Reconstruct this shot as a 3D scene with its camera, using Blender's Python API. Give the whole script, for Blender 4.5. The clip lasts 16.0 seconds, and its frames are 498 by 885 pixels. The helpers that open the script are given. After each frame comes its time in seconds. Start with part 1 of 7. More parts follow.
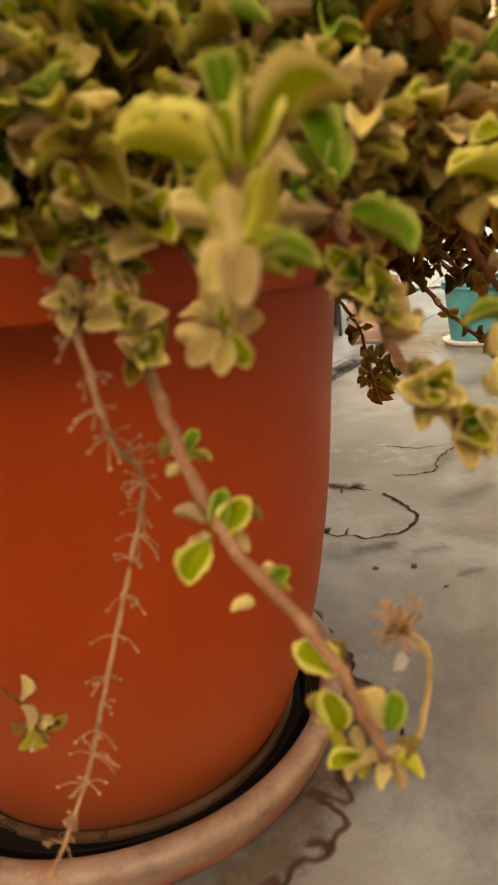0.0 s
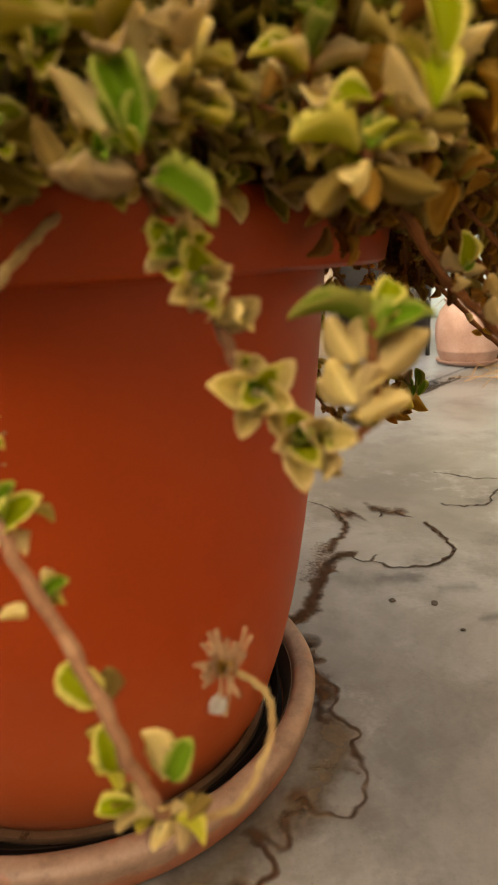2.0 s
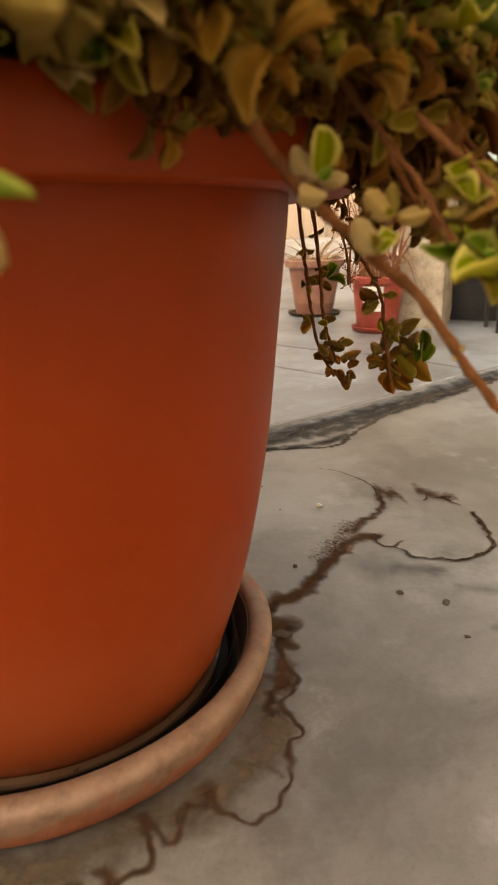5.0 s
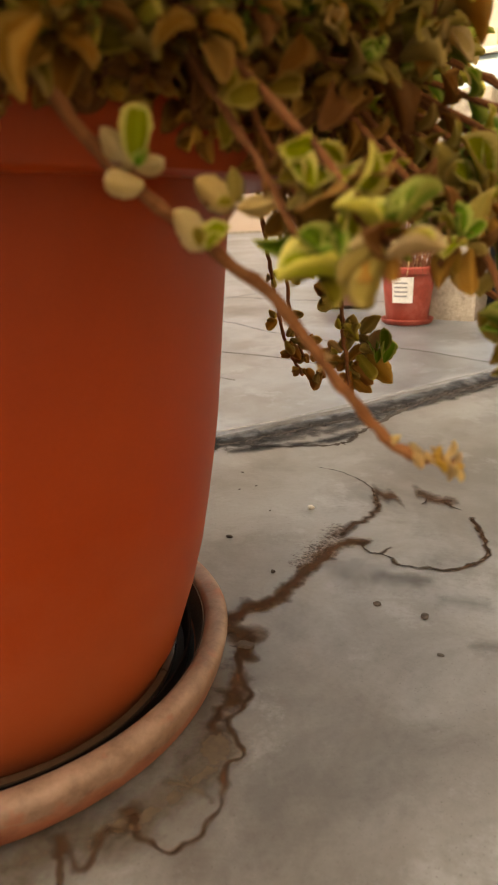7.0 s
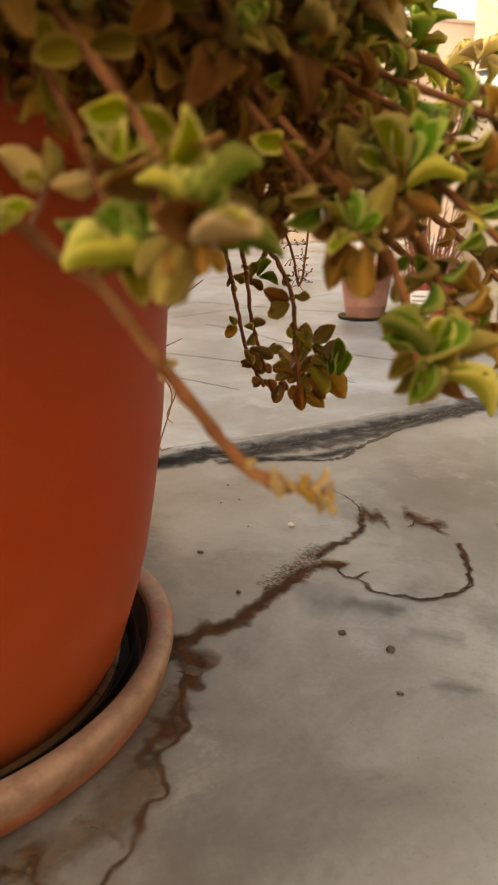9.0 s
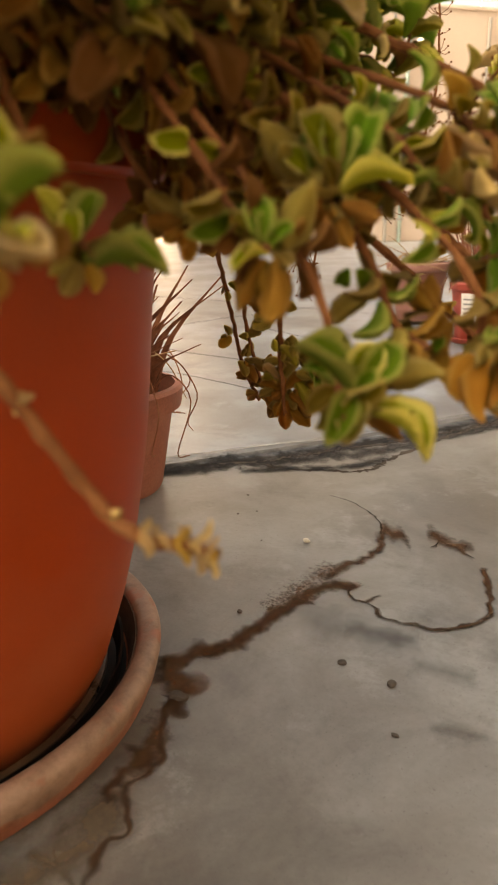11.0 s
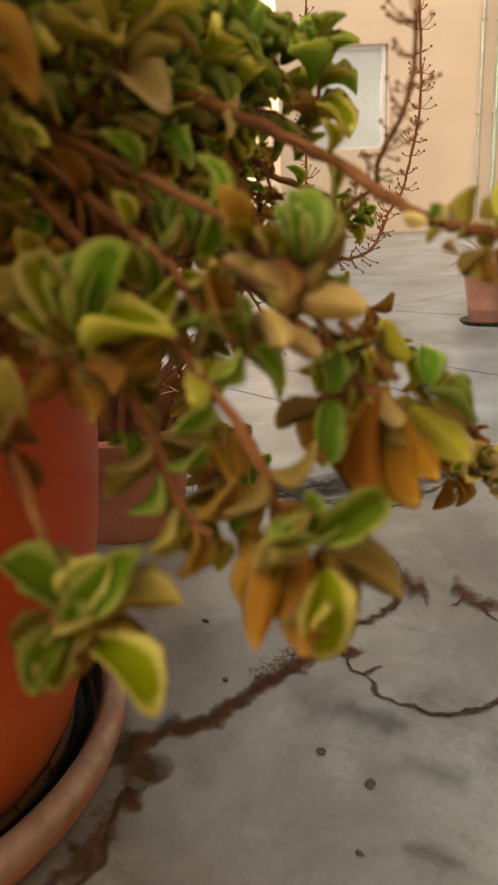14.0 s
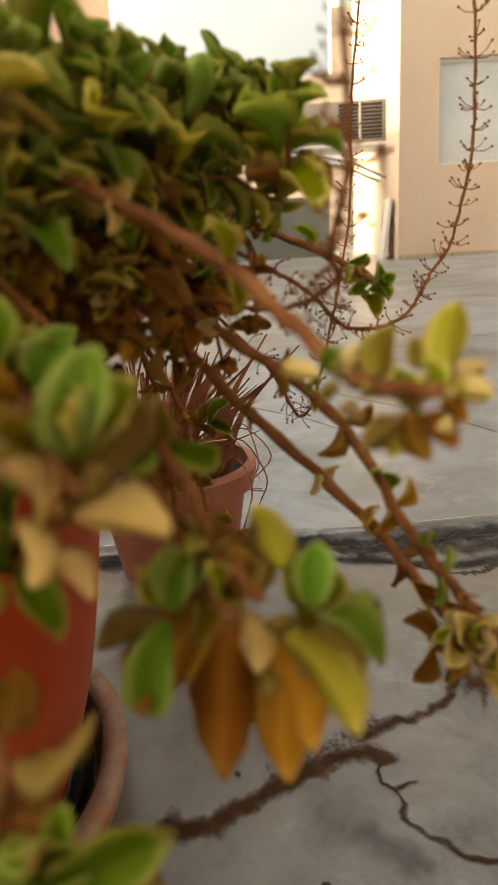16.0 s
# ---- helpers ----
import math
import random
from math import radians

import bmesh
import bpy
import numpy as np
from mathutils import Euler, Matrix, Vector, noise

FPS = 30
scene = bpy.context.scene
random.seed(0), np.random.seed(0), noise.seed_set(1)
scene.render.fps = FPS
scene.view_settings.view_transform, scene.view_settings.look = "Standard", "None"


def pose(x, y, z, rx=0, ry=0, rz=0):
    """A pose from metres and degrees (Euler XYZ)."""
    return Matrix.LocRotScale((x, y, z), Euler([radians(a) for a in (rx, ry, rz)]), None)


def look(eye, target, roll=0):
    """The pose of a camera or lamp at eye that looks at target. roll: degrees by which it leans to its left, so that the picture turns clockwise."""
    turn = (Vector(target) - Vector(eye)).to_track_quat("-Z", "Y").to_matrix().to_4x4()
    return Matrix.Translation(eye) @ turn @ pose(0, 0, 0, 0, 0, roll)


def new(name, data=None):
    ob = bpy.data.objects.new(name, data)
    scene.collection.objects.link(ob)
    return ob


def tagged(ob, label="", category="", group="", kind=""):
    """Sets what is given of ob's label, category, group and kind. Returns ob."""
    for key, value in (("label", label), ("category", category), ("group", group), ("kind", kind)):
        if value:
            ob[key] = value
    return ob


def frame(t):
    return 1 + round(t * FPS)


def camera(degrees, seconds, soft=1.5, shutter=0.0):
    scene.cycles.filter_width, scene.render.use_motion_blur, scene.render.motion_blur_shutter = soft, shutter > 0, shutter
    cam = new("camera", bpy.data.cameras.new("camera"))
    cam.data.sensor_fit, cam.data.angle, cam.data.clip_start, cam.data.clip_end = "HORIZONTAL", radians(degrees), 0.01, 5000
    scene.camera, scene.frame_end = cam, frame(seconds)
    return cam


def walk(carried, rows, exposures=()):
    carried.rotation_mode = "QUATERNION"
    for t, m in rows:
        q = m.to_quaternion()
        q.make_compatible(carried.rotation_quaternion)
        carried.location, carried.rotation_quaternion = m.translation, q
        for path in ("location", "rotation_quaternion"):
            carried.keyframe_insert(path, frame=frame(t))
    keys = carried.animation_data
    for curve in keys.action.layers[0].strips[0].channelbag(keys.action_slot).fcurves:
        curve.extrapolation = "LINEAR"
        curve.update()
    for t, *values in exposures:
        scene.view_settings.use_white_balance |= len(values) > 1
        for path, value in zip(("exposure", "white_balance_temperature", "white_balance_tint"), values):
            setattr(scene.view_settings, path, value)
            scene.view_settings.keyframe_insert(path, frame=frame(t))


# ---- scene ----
# camera: seconds, eye, turn (pose)
cam = camera(41.38, 16.0, soft=1.05)
PATH = [
    (0.0, 0.1270, -0.6956, 0.5462, 72.567, 5.984, -6.149),
    (0.5, 0.1570, -0.6903, 0.5392, 73.106, 5.669, -3.363),
    (1.0, 0.1880, -0.6843, 0.5333, 73.819, 5.297, -0.226),
    (1.5, 0.2191, -0.6745, 0.5284, 74.183, 4.342, 2.218),
    (2.0, 0.2508, -0.6631, 0.5207, 74.385, 3.120, 3.663),
    (2.5, 0.2812, -0.6503, 0.5155, 74.467, 1.846, 5.708),
    (3.0, 0.3079, -0.6374, 0.5108, 73.908, 1.452, 7.072),
    (3.5, 0.3352, -0.6215, 0.5031, 73.047, 0.925, 8.922),
    (4.0, 0.3608, -0.6036, 0.4953, 72.667, 0.802, 11.692),
    (6.5, 0.4774, -0.5132, 0.4830, 71.233, 1.875, 18.772),
    (7.0, 0.4950, -0.4973, 0.4846, 71.274, 1.808, 19.737),
    (7.5, 0.5101, -0.4811, 0.4834, 71.278, 2.032, 19.983),
    (8.0, 0.5262, -0.4625, 0.4794, 71.478, 1.081, 21.148),
    (8.5, 0.5406, -0.4434, 0.4761, 72.058, 0.679, 22.613),
    (9.0, 0.5551, -0.4261, 0.4728, 72.191, 0.552, 22.770),
    (11.5, 0.6111, -0.3374, 0.4806, 72.037, 0.715, 29.778),
    (12.0, 0.6250, -0.3140, 0.4900, 71.794, 0.678, 31.338),
    (12.5, 0.6385, -0.2890, 0.4991, 71.695, 0.227, 32.560),
    (13.0, 0.6508, -0.2664, 0.5101, 71.508, 0.614, 33.218),
    (13.5, 0.6610, -0.2436, 0.5214, 71.575, 1.985, 33.603),
    (14.0, 0.6704, -0.2190, 0.5305, 71.766, 3.203, 35.376),
    (14.5, 0.6794, -0.1892, 0.5384, 72.131, 4.045, 38.410),
    (15.0, 0.6829, -0.1595, 0.5471, 72.590, 4.275, 40.028),
    (15.5, 0.6846, -0.1253, 0.5545, 73.167, 4.015, 42.492),
    (16.0, 0.6839, -0.0890, 0.5636, 73.396, 3.198, 45.227),
]
cam.data.dof.use_dof, cam.data.dof.focus_distance, cam.data.dof.aperture_fstop = True, 0.95, 12.0
walk(cam, [(t, pose(x, y, z, rx, ry, rz)) for t, x, y, z, rx, ry, rz in PATH], exposures=[(0.0, 1.92, 9200, 9), (4.0, 1.96, 9100, 9), (8.0, 2.08, 8500, 8), (12.5, 1.88, 8400, 6), (16.0, 1.66, 8200, 3)])

# ---- light: a bright low-sun sky, the yard itself in open shade ----
SUN_DIR = Vector((-0.62, -0.52, 0.59)).normalized()
world = bpy.data.worlds.new("sky")
scene.world = world
world.use_nodes = True
wn = world.node_tree.nodes
sky = wn.new("ShaderNodeTexSky")
sky.sky_type, sky.sun_disc = "NISHITA", False
sky.sun_elevation = math.asin(SUN_DIR.z)
sky.sun_rotation = math.atan2(SUN_DIR.x, SUN_DIR.y)
sky.air_density, sky.dust_density, sky.ozone_density = 1.0, 10.0, 0.0
haze = wn.new("ShaderNodeHueSaturation")
haze.inputs["Saturation"].default_value = 0.5
world.node_tree.links.new(sky.outputs[0], haze.inputs["Color"])
world.node_tree.links.new(haze.outputs[0], wn["Background"].inputs[0])
wn["Background"].inputs[1].default_value = 0.15
sun = new("sun", bpy.data.lights.new("sun", "SUN"))
sun.data.energy, sun.data.angle, sun.data.color = 2.0, radians(0.6), (1.0, 0.86, 0.66)
sun.matrix_world = look(SUN_DIR * 30, (0, 0, 0))

# ---- materials ----
def material(name, base, rough=0.6, metal=0.0, spec=0.5):
    m = bpy.data.materials.new(name)
    m.use_nodes = True
    b = m.node_tree.nodes["Principled BSDF"]
    b.inputs["Base Color"].default_value = (*base, 1)
    b.inputs["Roughness"].default_value, b.inputs["Metallic"].default_value = rough, metal
    b.inputs["Specular IOR Level"].default_value = spec
    return m, m.node_tree.nodes, m.node_tree.links, b


def noise_node(n, l, scale, detail=4, rough=0.55, src=None, coord="Object"):
    t = n.new("ShaderNodeTexNoise")
    t.inputs["Scale"].default_value, t.inputs["Detail"].default_value, t.inputs["Roughness"].default_value = scale, detail, rough
    if src is None:
        src = n.new("ShaderNodeTexCoord").outputs[coord]
    l.new(src, t.inputs["Vector"])
    return t.outputs["Fac"]


def ramp(n, l, src, stops):
    r = n.new("ShaderNodeValToRGB")
    e = r.color_ramp.elements
    e[0].position, e[0].color = stops[0][0], (*stops[0][1], 1)
    e[1].position, e[1].color = stops[-1][0], (*stops[-1][1], 1)
    for p, c in stops[1:-1]:
        k = e.new(p)
        k.color = (*c, 1)
    l.new(src, r.inputs[0])
    return r.outputs[0]


def mix(n, l, fac, a, b, mode="MIX"):
    m = n.new("ShaderNodeMix")
    m.data_type, m.blend_type = "RGBA", mode
    for i, v in ((0, fac), (6, a), (7, b)):
        if isinstance(v, (int, float)):
            m.inputs[i].default_value = v
        elif isinstance(v, tuple):
            m.inputs[i].default_value = (*v, 1)
        else:
            l.new(v, m.inputs[i])
    return m.outputs[2]


def bump(n, l, b, src, strength=0.2, distance=0.002):
    k = n.new("ShaderNodeBump")
    k.inputs["Strength"].default_value, k.inputs["Distance"].default_value = strength, distance
    l.new(src, k.inputs["Height"])
    l.new(k.outputs[0], b.inputs["Normal"])


def worn(name, base, dark, light, rough=0.6, scale=6.0, grain=120.0, strength=0.25, dist=0.0015, spec=0.4, coord="Object", contrast=0.8):
    """A surface with broad stains and a fine grain."""
    m, n, l, b = material(name, base, rough, 0, spec)
    big = noise_node(n, l, scale, 6, 0.65, coord=coord)
    fine = noise_node(n, l, grain, 5, 0.6, coord=coord)
    col = ramp(n, l, big, [(0.3, dark), (0.5, base), (0.72, light)])
    grey = ramp(n, l, fine, [(0.25, (0.72, 0.72, 0.72)), (0.75, (1.12, 1.12, 1.12))])
    l.new(mix(n, l, contrast, col, grey, "MULTIPLY"), b.inputs["Base Color"])
    rr = n.new("ShaderNodeMapRange")
    rr.inputs[3].default_value, rr.inputs[4].default_value = rough - 0.12, min(1, rough + 0.15)
    l.new(big, rr.inputs[0])
    l.new(rr.outputs[0], b.inputs["Roughness"])
    bump(n, l, b, fine, strength, dist)
    return m


def planter_material():
    """Orange plastic, its lower third unevenly tinted paler for bounced light and splashed dust, and a few pale scuffs.
    """
    m = worn("orange_plastic", (0.295, 0.037, 0.0052), (0.26, 0.031, 0.004), (0.32, 0.045, 0.008), 0.45, 3.0, 260.0, 0.03, 0.0003, 0.2, contrast=0.18)
    n, l = m.node_tree.nodes, m.node_tree.links
    b = n["Principled BSDF"]
    base = b.inputs["Base Color"].links[0].from_socket
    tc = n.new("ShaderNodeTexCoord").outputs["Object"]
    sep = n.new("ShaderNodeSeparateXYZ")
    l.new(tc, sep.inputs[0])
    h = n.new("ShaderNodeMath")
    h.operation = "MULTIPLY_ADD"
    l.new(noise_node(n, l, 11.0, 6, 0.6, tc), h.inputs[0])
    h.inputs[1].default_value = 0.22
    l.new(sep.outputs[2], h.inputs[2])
    # pale lower tint paints light bounced from the saucer, with some dust
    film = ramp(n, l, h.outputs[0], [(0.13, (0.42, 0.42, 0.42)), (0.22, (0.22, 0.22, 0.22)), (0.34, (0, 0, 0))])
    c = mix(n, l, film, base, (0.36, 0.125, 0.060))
    scuff = ramp(n, l, noise_node(n, l, 34.0, 8, 0.8, tc), [(0.66, (0, 0, 0)), (0.74, (0.35, 0.35, 0.35))])
    l.new(mix(n, l, scuff, c, (0.40, 0.10, 0.035)), b.inputs["Base Color"])
    return m


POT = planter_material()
DIRT = worn("damp_dirt", (0.06, 0.036, 0.02), (0.035, 0.022, 0.013), (0.10, 0.065, 0.04), 0.8, 18.0, 150.0, 0.5, 0.002)
DUST = worn("dirty_foot_ring", (0.085, 0.045, 0.026), (0.05, 0.026, 0.016), (0.13, 0.08, 0.05), 0.28, 14.0, 200.0, 0.1, 0.0006, 0.6)
SOIL = worn("potting_soil", (0.035, 0.02, 0.012), (0.015, 0.009, 0.006), (0.07, 0.045, 0.028), 0.95, 30.0, 220.0, 0.8, 0.006)
STEM = worn("brown_stem", (0.18, 0.068, 0.024), (0.10, 0.038, 0.014), (0.26, 0.115, 0.048), 0.8, 60.0, 400.0, 0.5, 0.001, 0.15)
TANSTEM = worn("tan_stem", (0.25, 0.125, 0.07), (0.16, 0.075, 0.04), (0.34, 0.20, 0.12), 0.8, 60.0, 400.0, 0.5, 0.001, 0.15)
PALESTEM = worn("pale_young_stem", (0.36, 0.24, 0.10), (0.27, 0.16, 0.07), (0.42, 0.32, 0.14), 0.65, 60.0, 400.0, 0.3, 0.0006)
STEM_DRY = worn("dry_stalk", (0.30, 0.17, 0.09), (0.16, 0.085, 0.045), (0.42, 0.27, 0.15), 0.8, 60.0, 400.0, 0.5, 0.001)
CREAM = worn("cream_render", (0.67, 0.53, 0.42), (0.61, 0.48, 0.375), (0.71, 0.57, 0.46), 0.85, 0.5, 60.0, 0.25, 0.003)
RED_POT = worn("red_plastic", (0.33, 0.058, 0.04), (0.24, 0.04, 0.026), (0.44, 0.13, 0.10), 0.5, 12.0, 200.0, 0.1, 0.001)
PINK = worn("faded_pink_plastic", (0.39, 0.245, 0.205), (0.31, 0.185, 0.15), (0.46, 0.33, 0.29), 0.55, 8.0, 200.0, 0.1, 0.001)
TURQ = worn("turquoise_plastic", (0.035, 0.18, 0.20), (0.025, 0.14, 0.155), (0.07, 0.24, 0.26), 0.45, 8.0, 200.0, 0.1, 0.001)
BROWNPOT = worn("brown_terracotta", (0.31, 0.112, 0.075), (0.24, 0.085, 0.055), (0.38, 0.165, 0.12), 0.55, 8.0, 200.0, 0.12, 0.001)
PILLAR = worn("rough_cement", (0.44, 0.38, 0.30), (0.27, 0.23, 0.18), (0.54, 0.48, 0.40), 0.92, 9.0, 70.0, 0.9, 0.008)
DARK = worn("dark_grey_metal", (0.026, 0.025, 0.026), (0.014, 0.013, 0.013), (0.045, 0.043, 0.044), 0.5, 5.0, 120.0, 0.1, 0.001)
BLACKBAG, _n, _l, _b = material("black_plastic_film", (0.012, 0.012, 0.013), 0.22)
bump(_n, _l, _b, noise_node(_n, _l, 16, 4), 0.6, 0.02)
WHITE = worn("white_paint", (0.75, 0.75, 0.74), (0.66, 0.66, 0.65), (0.80, 0.80, 0.79), 0.5, 2.0, 60.0, 0.08, 0.001)
PANEWHITE = worn("frosted_window_film", (0.60, 0.64, 0.67), (0.54, 0.58, 0.61), (0.66, 0.70, 0.73), 0.3, 1.2, 30.0, 0.05, 0.001)
PAPER = worn("white_paper", (0.78, 0.77, 0.74), (0.68, 0.67, 0.64), (0.82, 0.81, 0.79), 0.8, 30.0, 200.0, 0.05, 0.001)
TEAL = worn("green_pipe", (0.34, 0.42, 0.36), (0.27, 0.34, 0.29), (0.42, 0.50, 0.44), 0.5, 6.0, 90.0, 0.05, 0.001)
GREYPIPE = worn("grey_pipe", (0.36, 0.33, 0.29), (0.27, 0.24, 0.21), (0.44, 0.41, 0.37), 0.6, 6.0, 90.0, 0.05, 0.001)
BLUE = worn("pale_blue_panel", (0.40, 0.52, 0.56), (0.33, 0.44, 0.48), (0.48, 0.60, 0.64), 0.6, 4.0, 90.0, 0.05, 0.001)
STRAW = worn("dry_straw", (0.46, 0.30, 0.16), (0.24, 0.13, 0.07), (0.58, 0.42, 0.26), 0.85, 20.0, 150.0, 0.2, 0.001)
WATER, _n, _l, _b = material("dark_water", (0.006, 0.005, 0.004), 0.06)
BLACKTRAY, _n, _l, _b = material("black_plastic", (0.008, 0.006, 0.005), 0.55, 0, 0.15)
INK, _n, _l, _b = material("print_ink", (0.22, 0.22, 0.24), 0.7)
GREYSLAB = worn("grey_gate_paint", (0.17, 0.19, 0.185), (0.13, 0.145, 0.14), (0.21, 0.23, 0.225), 0.6, 1.0, 40.0, 0.05, 0.001)


def saucer_material():
    """Fired clay gone grey: khaki on the lip, orange on the lower wall, dirt streaks."""
    m, n, l, b = material("weathered_terracotta", (0.2, 0.13, 0.08), 0.5, 0, 0.4)
    tc = n.new("ShaderNodeTexCoord").outputs["Object"]
    sep = n.new("ShaderNodeSeparateXYZ")
    l.new(tc, sep.inputs[0])
    big = noise_node(n, l, 9.0, 4, 0.6, tc)
    mid = noise_node(n, l, 38.0, 6, 0.7, tc)
    fine = noise_node(n, l, 260.0, 3, 0.6, tc)
    h = n.new("ShaderNodeMath")
    h.operation = "MULTIPLY_ADD"
    l.new(sep.outputs[2], h.inputs[0])
    h.inputs[1].default_value = 13.0
    l.new(big, h.inputs[2])
    c = ramp(n, l, h.outputs[0], [(0.62, (0.30, 0.084, 0.038)), (0.95, (0.255, 0.112, 0.068)), (1.12, (0.225, 0.143, 0.104)), (1.3, (0.215, 0.152, 0.114))])
    c = mix(n, l, 0.8, c, ramp(n, l, mid, [(0.33, (0.62, 0.55, 0.50)), (0.47, (1, 1, 1)), (0.65, (1.35, 1.38, 1.42))]), "MULTIPLY")
    c = mix(n, l, 0.12, c, ramp(n, l, fine, [(0.3, (0.7, 0.7, 0.7)), (0.7, (1.15, 1.15, 1.15))]), "MULTIPLY")
    bare = ramp(n, l, noise_node(n, l, 17.0, 5, 0.55, tc), [(0.56, (0, 0, 0)), (0.64, (0.6, 0.6, 0.6))])
    c = mix(n, l, bare, c, (0.30, 0.088, 0.045))
    l.new(c, b.inputs["Base Color"])
    bump(n, l, b, mid, 0.03, 0.001)
    return m


SAUCER = saucer_material()


def concrete_material():
    """Old trowelled concrete: pale worn areas, grey smudges, brown drift of dirt, pits and grit."""
    m, n, l, b = material("courtyard_concrete", (0.2, 0.19, 0.18), 0.45, 0, 0.45)
    tc = n.new("ShaderNodeTexCoord").outputs["Object"]
    warp = n.new("ShaderNodeVectorMath")
    warp.operation = "MULTIPLY_ADD"
    nz = n.new("ShaderNodeTexNoise")
    nz.inputs["Scale"].default_value = 3.0
    l.new(tc, nz.inputs["Vector"])
    l.new(nz.outputs["Color"], warp.inputs[0])
    warp.inputs[1].default_value = (0.35, 0.35, 0.0)
    l.new(tc, warp.inputs[2])
    big = noise_node(n, l, 1.6, 5, 0.6, warp.outputs[0])
    mid = noise_node(n, l, 7.0, 8, 0.72, warp.outputs[0])
    smudge = noise_node(n, l, 4.0, 9, 0.72, tc)
    fine = noise_node(n, l, 130.0, 4, 0.7, tc)
    grit = noise_node(n, l, 420.0, 2, 0.5, tc)
    c = ramp(n, l, big, [(0.36, (0.100, 0.093, 0.085)), (0.47, (0.152, 0.148, 0.143)), (0.60, (0.225, 0.231, 0.238))])
    c = mix(n, l, 0.75, c, ramp(n, l, mid, [(0.32, (0.66, 0.64, 0.62)), (0.46, (0.98, 0.98, 0.98)), (0.66, (1.20, 1.20, 1.20))]), "MULTIPLY")
    c = mix(n, l, ramp(n, l, smudge, [(0.515, (0, 0, 0)), (0.66, (0.75, 0.75, 0.75))]), c, (0.085, 0.080, 0.078))
    c = mix(n, l, ramp(n, l, noise_node(n, l, 5.5, 8, 0.75, tc), [(0.55, (0, 0, 0)), (0.66, (0.6, 0.6, 0.6))]), c, (0.27, 0.28, 0.295))
    # beyond the joint the open side's brighter, bluer light is put into the colour
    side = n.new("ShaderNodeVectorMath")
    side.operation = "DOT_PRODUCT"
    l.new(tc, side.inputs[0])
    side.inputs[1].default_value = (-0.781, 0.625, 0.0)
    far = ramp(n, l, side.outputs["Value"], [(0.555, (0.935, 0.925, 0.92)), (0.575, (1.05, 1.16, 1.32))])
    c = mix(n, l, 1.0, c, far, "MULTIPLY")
    c = mix(n, l, 0.3, c, ramp(n, l, fine, [(0.28, (0.68, 0.67, 0.65)), (0.6, (1.05, 1.05, 1.05))]), "MULTIPLY")
    c = mix(n, l, ramp(n, l, grit, [(0.67, (0, 0, 0)), (0.71, (0.5, 0.5, 0.5))]), c, (0.06, 0.05, 0.045))
    l.new(c, b.inputs["Base Color"])
    rr = n.new("ShaderNodeMapRange")
    rr.inputs[3].default_value, rr.inputs[4].default_value = 0.20, 0.46
    l.new(mid, rr.inputs[0])
    l.new(rr.outputs[0], b.inputs["Roughness"])
    add = n.new("ShaderNodeMath")
    l.new(mid, add.inputs[0])
    l.new(fine, add.inputs[1])
    bump(n, l, b, add.outputs[0], 0.2, 0.0012)
    return m


CONCRETE = concrete_material()


def leaf_material(name, inner, rim, vein, shine=0.5, through_light=0.55):
    """Fleshy felted leaf: a dark heart, a pale margin of uneven width, faint side veins."""
    m, n, l, b = material(name, inner, 0.7, 0, 0.08)
    at = n.new("ShaderNodeAttribute")
    at.attribute_name = "edge"
    co = n.new("ShaderNodeAttribute")
    co.attribute_name = "across"
    tc = n.new("ShaderNodeTexCoord").outputs["Object"]
    nz = noise_node(n, l, 26, 3, 0.6, tc)
    add = n.new("ShaderNodeMath")
    add.operation = "MULTIPLY_ADD"
    l.new(nz, add.inputs[0])
    add.inputs[1].default_value = 0.5
    l.new(at.outputs["Fac"], add.inputs[2])
    f = ramp(n, l, add.outputs[0], [(0.84, (0, 0, 0)), (1.28, (0.92, 0.92, 0.92))])
    hue = n.new("ShaderNodeHueSaturation")
    info = n.new("ShaderNodeObjectInfo")
    geo = n.new("ShaderNodeNewGeometry")
    s = n.new("ShaderNodeMath")
    s.operation = "ADD"
    l.new(info.outputs["Random"], s.inputs[0])
    l.new(geo.outputs["Random Per Island"], s.inputs[1])
    fr = n.new("ShaderNodeMath")
    fr.operation = "FRACT"
    l.new(s.outputs[0], fr.inputs[0])
    for slot, lo, hi in (("Hue", 0.482, 0.512), ("Value", 0.72, 1.25)):
        mr = n.new("ShaderNodeMapRange")
        mr.inputs[3].default_value, mr.inputs[4].default_value = lo, hi
        l.new(fr.outputs[0], mr.inputs[0])
        l.new(mr.outputs[0], hue.inputs[slot])
    c = mix(n, l, f, inner, rim)
    fine = noise_node(n, l, 90, 3, 0.6, tc)
    c = mix(n, l, 0.5, c, ramp(n, l, fine, [(0.3, (0.75, 0.75, 0.75)), (0.7, (1.15, 1.15, 1.15))]), "MULTIPLY")
    mid = ramp(n, l, co.outputs["Fac"], [(0.02, (1, 1, 1)), (0.10, (0, 0, 0))])
    c = mix(n, l, mid, c, vein)
    l.new(c, hue.inputs["Color"])
    l.new(hue.outputs[0], b.inputs["Base Color"])
    bump(n, l, b, fine, 0.3, 0.0005)
    tr = n.new("ShaderNodeBsdfTranslucent")
    l.new(hue.outputs[0], tr.inputs[0])
    mx = n.new("ShaderNodeMixShader")
    mx.inputs[0].default_value = through_light
    l.new(b.outputs[0], mx.inputs[1])
    l.new(tr.outputs[0], mx.inputs[2])
    l.new(mx.outputs[0], n["Material Output"].inputs[0])
    return m


